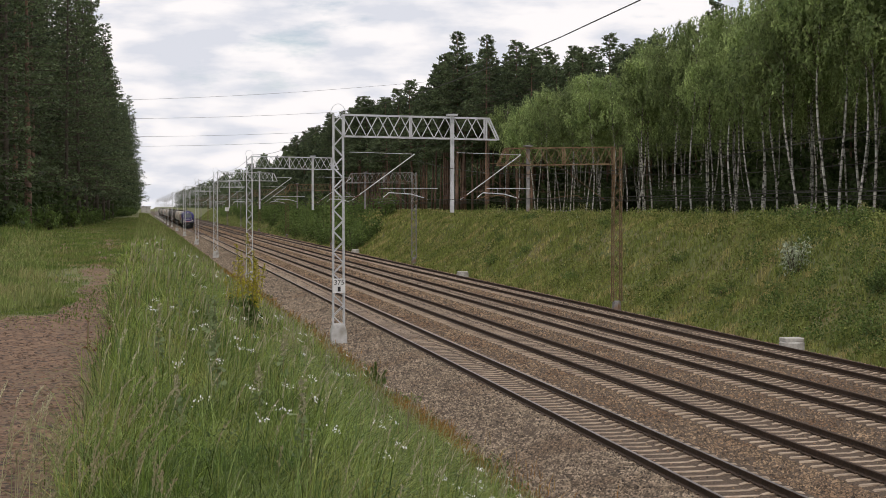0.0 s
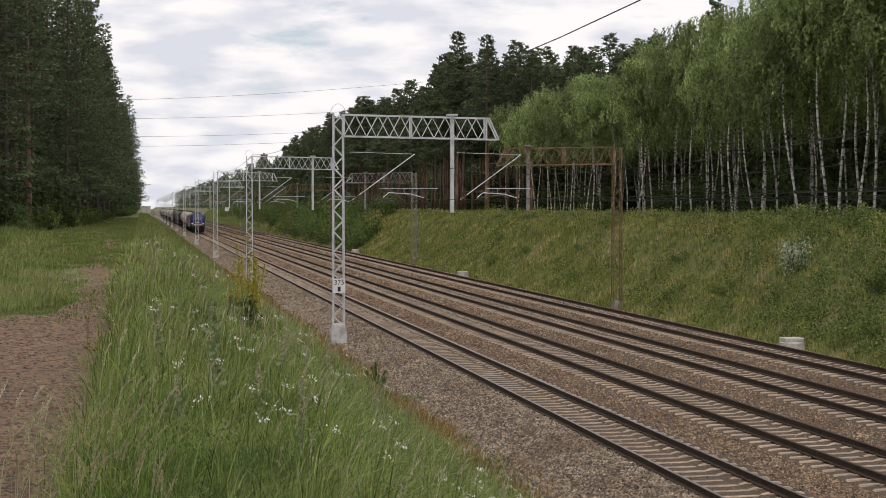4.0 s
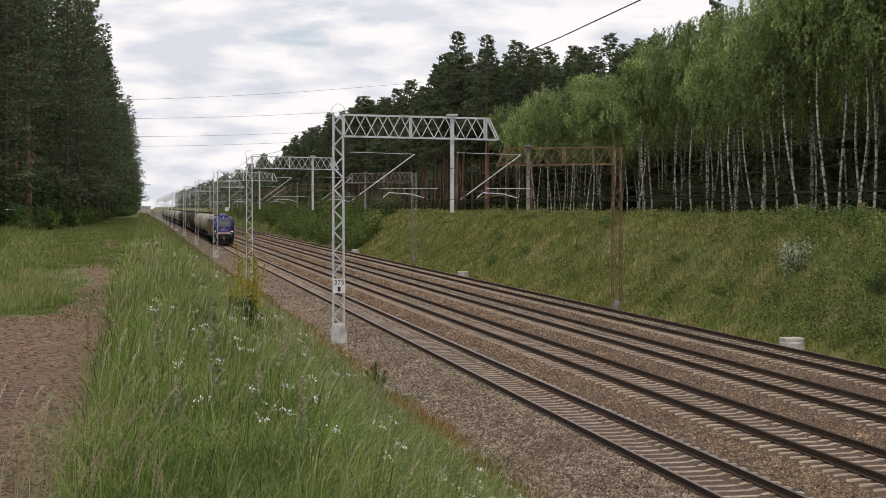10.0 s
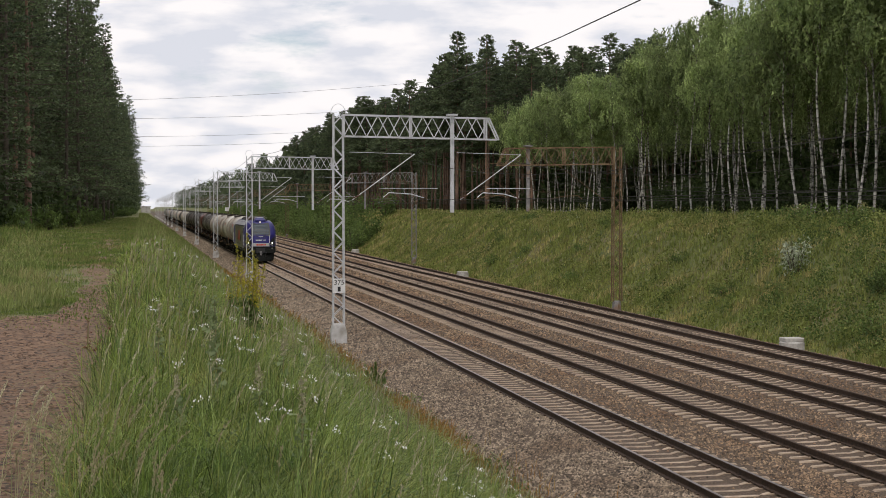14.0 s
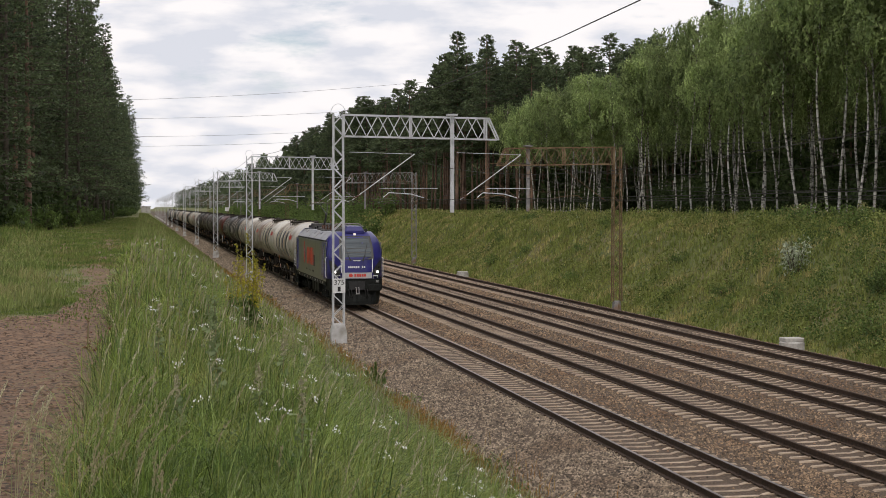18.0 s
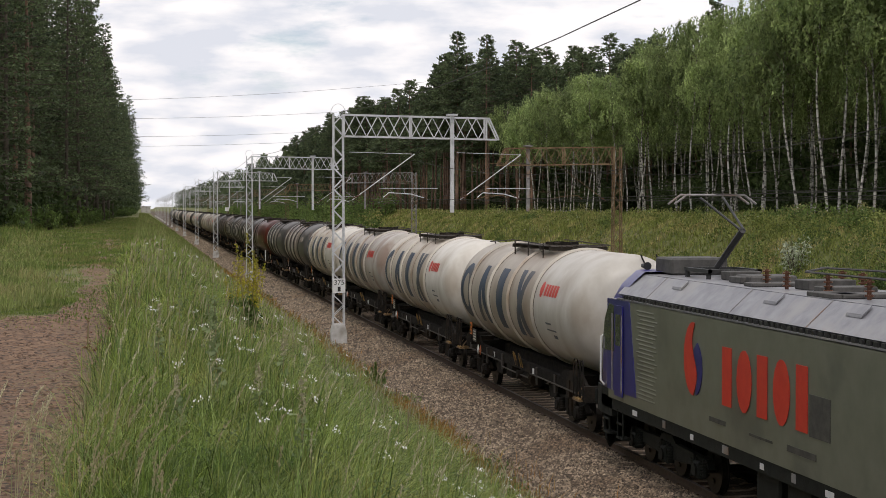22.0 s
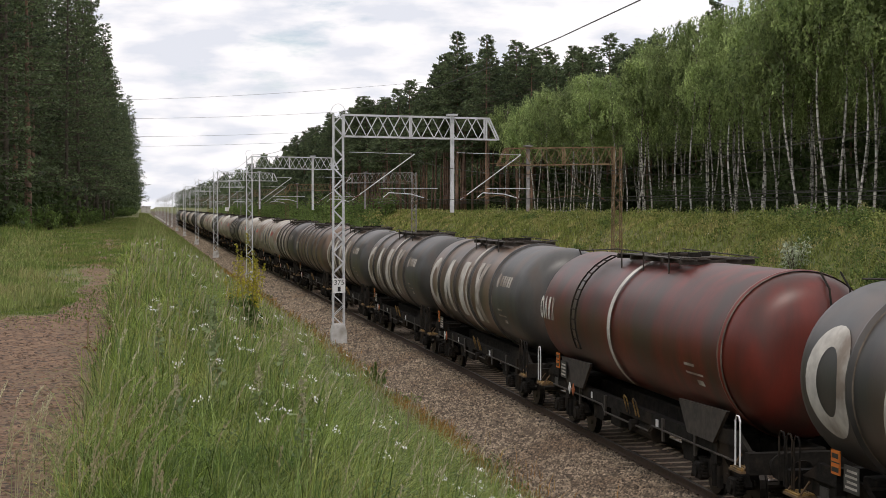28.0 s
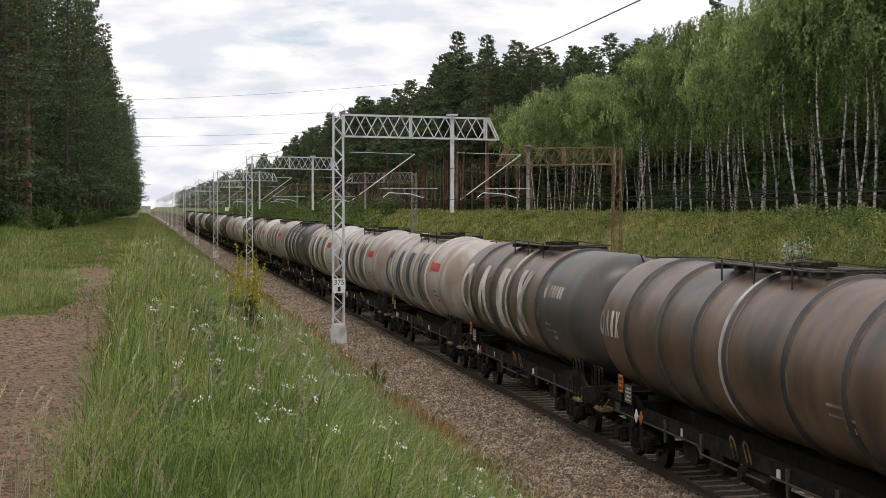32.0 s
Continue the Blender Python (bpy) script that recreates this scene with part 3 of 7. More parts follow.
# ---- small pale hut and cabinet far down the line ----
hut = thing("trackside_hut", "small pale trackside hut with flat roof", "hut", pose(1.3, 500, 3.5))
bm = bmesh.new()
box(bm, -1.4, 1.4, -1.5, 1.5, 0, 1.75)
part("wall", bm, M_CONCRETE, hut)
bm = bmesh.new()
box(bm, -1.6, 1.6, -1.7, 1.7, 1.75, 1.92)
part("roof", bm, M_GREYSTEEL, hut)
cab_ = thing("signal_cabinet", "pale grey cabinet on a post", "cabinet", pose(26.8, 525, -0.4))
bm = bmesh.new()
box(bm, -0.6, 0.6, -0.4, 0.4, 4.3, 5.5, 0.04)
part("box", bm, M_PLATE, cab_)
bm = bmesh.new()
rod(bm, (0, 0, 0), (0, 0, 4.3), 0.12, 8)
part("post", bm, M_GREYSTEEL, cab_)
# ---- trees ----
def leaf_quads(centres, size, mats, seed, flat=0.0, index=None):
    """Small pointed leaf clumps, turned at random; flat: how level they lie."""
    g = np.random.default_rng(seed)
    n = len(centres)
    a = g.normal(size=(n, 3))
    a /= np.linalg.norm(a, axis=1)[:, None]
    b = np.cross(a, g.normal(size=(n, 3)))
    a[:, 2] *= 1 - flat
    b[:, 2] *= 1 - flat
    b /= np.linalg.norm(b, axis=1)[:, None] + 1e-9
    s = (np.asarray(size) * (0.6 + 0.8 * g.random(n)))[:, None]
    w = s * (0.45 + 0.3 * g.random((n, 1)))
    v = np.stack([centres - a * s, centres + a * s * 0.75 + b * w, centres + a * s * 0.75 - b * w], 1).reshape(-1, 3)
    q = np.arange(3 * n).reshape(n, 3)
    return v, q


def trunk_bmesh(points, r0, r1, seg=7):
    bm = bmesh.new()
    n = len(points)
    for i in range(n - 1):
        ra, rb = r0 + (r1 - r0) * i / (n - 1), r0 + (r1 - r0) * (i + 1) / (n - 1)
        rod(bm, points[i], points[i + 1], ra, seg, rb, caps=(i in (0, n - 2)))
    return bm


def birch(seed, height, x, y, leaves=6000):
    """Slim white trunk, rising limbs, leaves on hanging twigs gathered in loose clusters with gaps."""
    g = np.random.default_rng(seed)
    root = thing("birch_tree", "slender white-barked birch with drooping green leaves", "tree", pose(x, y, float(land(x, y)) - 0.1), "birches on the bank")
    lean = g.normal(0, 0.022, 2)
    bend = g.normal(0, 0.34, 2)
    wob = g.random(2) * 6.28
    def axis(t):
        return Vector((lean[0] * height * t + bend[0] * math.sin(t * 3) + 0.10 * math.sin(9 * t + wob[0]),
                       lean[1] * height * t + bend[1] * math.sin(t * 3) + 0.10 * math.sin(8 * t + wob[1]), height * t))
    part("trunk", trunk_bmesh([axis(t) for t in np.linspace(0, 0.99, 16)], 0.0056 * height, 0.022), M_BIRCHBARK, root, smooth=True)
    bm = bmesh.new()
    pts = []
    limbs = 30
    for k in range(limbs):
        t = 0.46 + 0.52 * (k / limbs) ** 0.85
        az = k * 2.4 + g.normal(0, 0.5)
        length = height * (0.035 + 0.115 * math.sin(min(1.0, (1.04 - t) / 0.66) * 2.35)) * g.uniform(0.6, 1.3)
        if t < 0.56:
            length *= 0.62
        o = axis(t)
        out = Vector((math.cos(az), math.sin(az), 0))
        mid_ = o + out * length * 0.55 + Vector((0, 0, length * 0.75))
        tip = o + out * length + Vector((0, 0, length * 0.70))
        rod(bm, o, mid_, 0.030, 4, 0.016, False)
        rod(bm, mid_, tip, 0.016, 4, 0.005, False)
        strands = max(3, int(leaves / 9 / limbs * (0.35 + length / (height * 0.10)) * (0.55 if t < 0.56 else 1.0)))
        knots = [(g.uniform(0.35, 1.05), g.normal(0, 0.10 + 0.16 * length, 3)) for _ in range(3)]
        for _ in range(strands):
            f, off = knots[int(g.integers(0, 3))]
            p = o.lerp(mid_, f / 0.55) if f < 0.55 else mid_.lerp(tip, (f - 0.55) / 0.45)
            j = off + g.normal(0, 0.20, 3)
            drop = g.uniform(0.09, 0.17)
            sway = g.normal(0, 0.025, 2)
            for q in range(int(g.integers(4, 14))):
                e = g.normal(0, 0.05, 2)
                pts.append((p.x + j[0] + sway[0] * q + e[0], p.y + j[1] + sway[1] * q + e[1], p.z + j[2] * 0.7 + 0.25 - drop * q))
    for k in range(5):
        t = g.uniform(0.16, 0.4)
        az = g.random() * 6.283
        o = axis(t)
        rod(bm, o, o + Vector((math.cos(az), math.sin(az), g.uniform(-0.2, 0.5))) * g.uniform(0.4, 1.2), 0.012, 3, 0.004, False)
    part("branchwork", bm, M_TWIG, root)["kind"] = "stuff"
    v, q = leaf_quads(np.array(pts), 0.105, [], seed, -0.5)
    again("crown", array_mesh("birch_crown", v, q, [M_BIRCHLEAF]), root)
    return root


def pine(seed, height, x, y, clear=0.55, leaves=4200, spread=0.17, name="pine_tree", leaf=0.16, bark=None, thick=0.0085, limbs=66):
    """Scots pine: tall orange trunk, dead stubs, dark flat needle clumps in an uneven crown."""
    g = np.random.default_rng(seed)
    root = thing(name, "tall pine with orange bark and dark needles", "tree", pose(x, y, float(land(x, y)) - 0.1), "pines of the wood")
    lean = g.normal(0, 0.015, 2)
    def axis(t):
        return Vector((lean[0] * height * t, lean[1] * height * t, height * t))
    part("trunk", trunk_bmesh([axis(t) for t in np.linspace(0, 0.97, 7)], thick * height, 0.04), bark or M_PINEBARK, root, smooth=True)
    bm = bmesh.new()
    pts = []
    for k in range(limbs):
        t = clear + (0.995 - clear) * (k / limbs)
        u = (t - clear) / (1 - clear)
        az = k * 2.4 + g.normal(0, 0.6)
        length = height * spread * (1.02 - u) ** 0.92 * g.uniform(0.55, 1.25) + 0.25
        o = axis(t)
        rise = g.uniform(-0.12, 0.14) + 0.75 * max(0.0, u - 0.45)
        out = Vector((math.cos(az), math.sin(az), rise))
        side = Vector((-math.sin(az), math.cos(az), 0))
        tip = o + out * length
        rod(bm, o, tip, 0.045, 4, 0.012, False)
        twigs = 4 + int(3 * length / (height * spread))
        m = max(5, int(leaves / limbs / twigs * (0.5 + 0.75 * length / (height * spread))))
        for w in range(twigs):
            f = 0.34 + 0.66 * (w + g.random() * 0.6) / twigs
            a = o.lerp(tip, f)
            reach = (0.42 * length * (1.15 - f) + 0.18) * (1 if w % 2 else -1) * g.uniform(0.5, 1.1)
            e = a + side * reach + out * abs(reach) * 0.7 + Vector((0, 0, g.normal(0.04, 0.08)))
            if w % 2:
                rod(bm, a, e, 0.014, 3, 0.006, False)
            for i in range(m):
                p = a.lerp(e, g.uniform(0.25, 1.1))
                j = g.normal(0, 0.11 + 0.025 * length, 3)
                pts.append((p.x + j[0], p.y + j[1], p.z + j[2] * 0.6 + 0.08))
    for k in range(8):
        t = g.uniform(0.06, clear)
        az = g.random() * 6.283
        o = axis(t)
        rod(bm, o, o + Vector((math.cos(az), math.sin(az), g.uniform(-0.3, 0.1))) * g.uniform(0.6, 2.2), 0.03, 4, 0.006, False)
    part("branchwork", bm, M_DARKBARK, root)["kind"] = "stuff"
    v, q = leaf_quads(np.array(pts), leaf, [], seed, 0.25)
    again("crown", array_mesh("pine_crown", v, q, [M_PINELEAF]), root)
    return root


def bush(seed, width, height, x, y, mat=None, label="dense green roadside bush", leaves=900, group="bushes by the track", name="bush", size=0.13):
    g = np.random.default_rng(seed)
    root = thing(name, label, "bush", pose(x, y, float(land(x, y)) - 0.05), group)
    bm = bmesh.new()
    pts = []
    stems = 16
    for k in range(stems):
        az, r = g.random() * 6.283, g.random() ** 0.6
        tip = Vector((math.cos(az) * r * width / 2, math.sin(az) * r * width / 2, height * (1.0 - 0.45 * r * r) * g.uniform(0.6, 1.08)))
        base = Vector((tip.x * 0.25, tip.y * 0.25, 0))
        rod(bm, base, tip, 0.025, 4, 0.006, False)
        for i in range(leaves // stems):
            f = g.random() ** 0.6
            p = base.lerp(tip, f)
            j = g.normal(0, 0.10 * width * 0.5 + 0.12, 3)
            pts.append((p.x + j[0], p.y + j[1], max(0.03, p.z + j[2] * 0.8)))
    part("stemwork", bm, M_DARKBARK, root)["kind"] = "stuff"
    v, q = leaf_quads(np.array(pts), size, [], seed)
    again("foliage", array_mesh("bush_foliage", v, q, [mat or M_BUSHLEAF]), root)
    return root


def place(sources, spots, g, low=0.85, high=1.15):
    for i, (x, y) in enumerate(spots):
        src = sources[int(g.integers(0, len(sources)))]
        s = g.uniform(low, high)
        c = copy_thing(src, pose(x, y, float(land(x, y)) - 0.1, 0, 0, g.uniform(0, 360)))
        c.scale = (s * g.uniform(0.9, 1.1), s * g.uniform(0.9, 1.1), s)


def joined(name, label, sources, spots, g, low, high):
    """Trees too far off to tell apart: trunks and crowns in one mesh."""
    co, fa, ix, o = [], [], [], 0
    for x, y in spots:
        src = sources[int(g.integers(0, len(sources)))]
        s, a = g.uniform(low, high), g.uniform(0, 6.283)
        for child in src.children:
            me = child.data
            tall = child.name.startswith("trunk")
            if not (tall or child.name.startswith("crown")):
                continue
            v = np.empty(len(me.vertices) * 3, np.float32)
            me.vertices.foreach_get("co", v)
            v = v.reshape(-1, 3) * s
            v = np.stack([v[:, 0] * math.cos(a) - v[:, 1] * math.sin(a) + x, v[:, 0] * math.sin(a) + v[:, 1] * math.cos(a) + y, v[:, 2] + float(land(x, y)) - 0.1], -1)
            me.calc_loop_triangles()
            t = np.empty(len(me.loop_triangles) * 3, np.int32)
            me.loop_triangles.foreach_get("vertices", t)
            co.append(v)
            fa.append(t.reshape(-1, 3) + o)
            ix.append(np.full(len(t) // 3, 0 if tall else 1))
            o += len(v)
    mats = [next(c for c in sources[0].children if c.name.startswith("trunk")).data.materials[0], M_PINELEAF]
    return tagged(new(name, array_mesh(name, np.concatenate(co), np.concatenate(fa), mats, np.concatenate(ix))), label, "wood", kind="stuff")


tg = np.random.default_rng(21)
# birch wood along the top of the bank: a front row with clear trunks, then deeper rows
birches = [birch(100 + i, h, x, y, 4700) for i, (h, x, y) in enumerate(((13.8, 38.0, 96.6), (13.0, 38.0, 113.6), (14.4, 38.2, 83.2), (13.0, 38.0, 122.5), (13.6, 38.1, 102.4)))]


def birch_size(y):
    return float(np.interp(y, [75, 90, 95, 115, 135, 165], [1.24, 1.12, 0.92, 0.89, 0.85, 0.83]))


for y in (169.7, 163.9, 155.8, 152.4, 145.0, 142.6, 138.2, 135.5, 121.0, 109.9, 105.3, 101.3, 98.3, 94.5, 92.1, 91.5, 87.2, 85.5, 81.3):
    place(birches, [(38.0 + tg.normal(0, 0.15), y)], tg, birch_size(y) * 0.95, birch_size(y) * 1.04)
for x0, n in ((40.2, 28), (43.4, 28), (47.0, 30), (50.5, 26)):
    for k in range(n):
        y = 64 + (165 - 64) * ((k + tg.random()) / n) ** 1.1 * (1 + (x0 - 37) * 0.012)
        place(birches, [(x0 + tg.normal(0, 0.7), y)], tg, birch_size(y) * 0.9, birch_size(y) * 1.08)
# pine wood behind and further along on the right
pines = [pine(200 + i, h, x, y, c) for i, (h, x, y, c) in enumerate(((20.4, 54, 150, 0.50), (18.8, 40.5, 206, 0.36), (19.4, 40, 226, 0.58), (17.9, 57, 135, 0.44)))]
for y in np.arange(106, 245, 1.9):
    s_ = float(np.interp(y, [112, 155, 200, 240], [0.76, 0.90, 1.12, 1.12]))
    place(pines, [(tg.uniform(53, 59), y)], tg, 0.80 * s_, 0.98 * s_)
joined("deep_pines", "pine tops deep in the wood behind the birches", pines, [(tg.uniform(60, 66), y) for y in np.arange(108, 170, 2.8)], tg, 0.70, 0.88)
joined("deep_pines_beyond", "pine tops deep in the wood beyond the birches", pines, [(tg.uniform(60, 66), y) for y in np.arange(170, 250, 2.8)], tg, 0.88, 1.08)
place(pines, [(x + tg.normal(0, 0.8), y + tg.normal(0, 1.2)) for x in (38.5, 42.5) for y in np.arange(178, 200, 4.0)], tg, 0.90, 1.0)
place(pines, [(39.0 + tg.normal(0, 0.7), y) for y in (196.0, 199.5, 203.0, 206.5, 211.0)], tg, 0.98, 1.08)
joined("distant_pines", "dark pines along the line further off", pines, [(x + tg.normal(0, 0.8), y + tg.normal(0, 1.0)) for x in (38.5, 41.5) for y in np.arange(262, 430, 5.0)], tg, 0.86, 1.0)
place(pines, [(x + tg.normal(0, 1.0), y + tg.normal(0, 1.5)) for x in (38, 42, 47) for y in np.arange(200, 330, 6.5)], tg, 0.90, 1.04)
for y in np.arange(146, 222, 2.6):
    s_ = float(np.interp(y, [150, 190, 220], [0.78, 0.95, 1.02]))
    place(pines, [(49.5 + tg.normal(0, 1.2), y)], tg, 0.92 * s_, 1.04 * s_)
# pine wood on the left of the path, branches almost down to the ground
left_pines = [pine(300 + i, h, x, y, c, 4800, sp, "pine_tree", 0.15, M_DARKBARK, limbs=104) for i, (h, x, y, c, sp) in enumerate(((23.5, -9.5, 150, 0.14, 0.16), (24.5, -8.0, 205, 0.10, 0.15), (23.0, -12, 128, 0.24, 0.18)))]
spots = [(-10.4, 165.0), (-13.5, 112.0), (-17.5, 118.0), (-15.0, 124.0), (-19.0, 130.0), (-14.0, 136.0)]
for y in np.arange(114, 440, 7.5):
    e = float(np.interp(y, [110, 180, 250, 370, 450], [-11.0, -8.2, -6.6, -4.2, -3.6]))
    for d in (0, 4.5):
        spots.append((e - d + tg.normal(0, 0.7), y + tg.normal(0, 1.6)))
spots += [(-6.9, 146.0), (-6.2, 157.0), (-5.9, 170.0), (-5.2, 184.0), (-4.9, 200.0), (-4.7, 221.0), (-4.6, 246.0)]
place(left_pines, [(x + 0.45, y) for x, y in spots if y < 290], tg, 0.96, 1.12)
joined("distant_left_pines", "dark pines along the path further off", left_pines, [(x + 0.45, y) for x, y in spots if y >= 290], tg, 0.96, 1.12)
bare = pine(310, 24, -10.2, 158, 0.40, 1700, 0.13, thick=0.0115)
place([bare], [(-8.3, 126.0), (-9.6, 131.0), (-9.0, 143.0)], tg, 0.95, 1.05)
# bushes: edge of the left wood, edge of the birch wood, and beside the far track
b1 = bush(400, 3.0, 2.2, -7.0, 135, None, "green bush at the edge of the pine wood", 900, "bushes at the wood's edge")
b2 = bush(401, 4.2, 3.4, 27.8, 210, None, "dense green bush beside the track")
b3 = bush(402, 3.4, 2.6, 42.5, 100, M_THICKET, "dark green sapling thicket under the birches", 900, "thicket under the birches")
place([b1], [(float(np.interp(y, [110, 180, 250, 370, 450], [-9.0, -6.6, -5.0, -2.9, -2.4])) + tg.normal(0, 0.8), y) for y in np.arange(112, 420, 8)], tg, 0.45, 1.0)
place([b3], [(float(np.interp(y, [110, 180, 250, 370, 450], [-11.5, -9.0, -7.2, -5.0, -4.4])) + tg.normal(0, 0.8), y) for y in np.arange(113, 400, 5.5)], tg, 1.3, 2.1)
place([b2], [(28.3 + tg.normal(0, 1.0), y + tg.normal(0, 2)) for y in np.arange(208, 340, 5)], tg, 0.85, 1.3)
place([b2], [(31.5 + tg.normal(0, 1.3), y + tg.normal(0, 2)) for y in np.arange(215, 400, 8)], tg, 0.9, 1.5)
place([b2], [(29.5 + abs(tg.normal(0, 2.2)), y + tg.normal(0, 3)) for y in np.arange(342, 640, 8.5)], tg, 0.7, 1.3)
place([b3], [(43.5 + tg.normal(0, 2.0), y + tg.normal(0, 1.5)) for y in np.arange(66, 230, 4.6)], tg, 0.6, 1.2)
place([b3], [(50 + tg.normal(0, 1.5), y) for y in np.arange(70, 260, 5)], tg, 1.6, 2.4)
b5 = bush(405, 1.6, 1.9, -4.9, 150, None, "bright green sapling at the edge of the pine wood", 420, "saplings at the wood's edge", "sapling", 0.11)
place([b5], [(-6.6, 122.0), (-7.6, 112.0), (-5.6, 136.0), (-4.6, 176.0), (-8.4, 118.0)], tg, 0.6, 1.2)
b4 = bush(404, 2.6, 1.3, 35.2, 82.5, None, "low green bush on the crest of the bank", 600, "low bushes on the crest", "bush", 0.10)
place([b4], [(35.4 + tg.normal(0, 0.6), y) for y in (76.5, 78.5, 80.5, 86, 89, 91.5)], tg, 0.6, 1.05)
for k in range(26):
    place([b4], [(tg.uniform(28.0, 34.5), tg.uniform(55, 150))], tg, 0.35, 0.75)
bush(403, 1.7, 2.0, 30.62, 73.61, M_SILVERLEAF, "silvery-leaved shrub on the grassy bank", 520, "shrubs on the bank", "shrub", 0.085)
# the depth of the woods, one dark mass of foliage on each side
pts = []
for xa, xb, y0, y1, zlo, zhi, n in ((58, 72, 60, 620, 4.5, 18, 52000), (53, 60, 95, 175, 4.8, 15, 9000), (-26, -12.5, 104, 460, 3.5, 28, 36000), (-17, -14, 118, 440, 3.5, 9, 5000)):
    pts.append(np.stack([xa + (xb - xa) * tg.random(n), y0 + (y1 - y0) * tg.random(n), zlo + (zhi - zlo) * tg.random(n)], -1))
v, q = leaf_quads(np.concatenate(pts), 0.6, [], 6)
tagged(new("wood_interior", array_mesh("wood_interior", v, q, [M_PINELEAF])), "dark foliage deep inside the woods", "wood", kind="stuff")
# unseen foliage beside and behind the camera, added to dim the tanks' sides
pts = []
for xa, xb, y0, y1, zlo, zhi, n in ((-62, -34, -170, 108, 3.5, 20, 22000), (52, 66, -170, 40, 4.5, 19, 12000)):
    pts.append(np.stack([xa + (xb - xa) * tg.random(n), y0 + (y1 - y0) * tg.random(n), zlo + (zhi - zlo) * tg.random(n)], -1))
v, q = leaf_quads(np.concatenate(pts), 1.2, [], 7)
tagged(new("wood_behind", array_mesh("wood_behind", v, q, [M_PINELEAF])), "unseen foliage mass added to block low sky light", "wood", kind="stuff")
# far woods down the line, one mass
pts = []
for side_x, y0, y1 in ((-6, 430, 1500), (38, 330, 1700)):
    for y in np.arange(y0, y1, 7.0):
        for d in (0, 7):
            h = (tg.uniform(17.5, 21.5) if side_x < 0 else tg.uniform(13.5, 17.0)) if y < 620 else tg.uniform(13, 16.5)
            cx_ = side_x + (d if side_x > 0 else -d) + tg.normal(0, 1.5)
            n = 260 if y < 560 else 110
            zz = tg.random(n)
            rr = (1.06 - zz) ** 0.6 * 3.6 * np.sqrt(tg.random(n))
            aa = tg.random(n) * 6.283
            pts.append(np.stack([cx_ + rr * np.cos(aa), y + rr * np.sin(aa), 4.0 + zz * h], -1))
v, q = leaf_quads(np.concatenate(pts), 0.6, [], 5)
tagged(new("far_wood", array_mesh("far_wood", v, q, [M_PINELEAF])), "distant dark wood on both sides of the line", "wood", kind="stuff")
# ---- grass ----
def blades(x, y, z, height, width, bend, seed, lean=(0.0, 0.0), aim=None):
    """Curved blades in three joints and a tip, far off in two; returns vertices and triangles."""
    joints = ((0.0, 1.0), (0.45, 0.9), (0.8, 0.6)) if y.min() < 20 else ((0.0, 1.0), (0.55, 0.8))
    g = np.random.default_rng(seed)
    n = len(x)
    az, fa = g.random(n) * 6.283, g.random(n) * 6.283
    d = np.stack([np.cos(az), np.sin(az)], -1)
    flow = 4.5 * waves(x * 4.6 + 2, y * 2.9) + g.normal(0, 1.0, n)
    fa = np.where(g.random(n) < 0.5, flow, fa) if aim is None else aim + g.normal(0, 0.5, n)
    f = np.stack([np.cos(fa), np.sin(fa)], -1) * bend[:, None] + np.array(lean) * height[:, None]
    o = np.stack([x, y], -1)
    rows = []
    droop = np.clip(0.42 * bend / (height + 1e-6), 0, 0.72)
    for t, wf in joints:
        c = o + f * (t * t)
        zz = z + height * (t - droop * t ** 3)
        for s in (-1, 1):
            rows.append(np.concatenate([c + d * (s * width * wf / 2)[:, None], zz[:, None]], 1))
    rows.append(np.concatenate([o + f, (z + height * (1 - droop))[:, None]], 1))
    v = np.stack(rows, 1).reshape(-1, 3)
    k = 2 * len(joints)
    tri = [(i, i + 1, i + 3) for i in range(0, k - 2, 2)] + [(i, i + 3, i + 2) for i in range(0, k - 2, 2)] + [(k - 2, k - 1, k)]
    return v, (np.array(tri)[None] + (k + 1) * np.arange(n)[:, None, None]).reshape(-1, 3)


def grass_patch(name, label, x, y, hmin, hmax, wscale, mat, seed, sink=0.03, bend=0.35, lean=(0.05, 0.0), wmin=0.005, aim=None):
    g = np.random.default_rng(seed)
    h = hmin + (hmax - hmin) * g.random(len(x)) ** 1.5
    h *= 0.80 + 0.30 * (waves(x * 0.8 + 3, y * 0.6) + 0.3) + 0.32 * waves(x * 4.1 + 1, y * 2.6)
    v, f = blades(x, y, land(x, y) - sink, h, np.maximum(wmin, wscale * y) * (0.7 + 0.6 * g.random(len(x))), bend * h * g.random(len(x)), seed + 1, lean, aim)
    return tagged(new(name, array_mesh(name, v, f, [mat])), label, "grass", kind="stuff")


def spread(n, y0, y1, power, left, right, seed):
    g = np.random.default_rng(seed)
    y = y0 * (y1 / y0) ** (g.random(n) ** power)
    a, b = left(y), right(y)
    return a + (b - a) * g.random(n), y


view_left = lambda y: -0.092 * y - 0.4
slope_right = lambda y: np.minimum(6.35 + 0.25 * np.sin(y * 0.8) * np.sin(y * 0.31), 0.285 * y + 0.6)
path_side = lambda y: np.maximum(view_left(y), -0.42 + 0 * y)
x, y = spread(66000, 8.3, 75, 0.85, path_side, slope_right, 31)
keep = ~path_mask(x, y)
grass_patch("slope_grass", "tall green grass on the near bank", x[keep], y[keep], 0.12, 0.40, 0.00036, M_GRASS, 32, 0.03, 1.2, (0.05, -0.02))


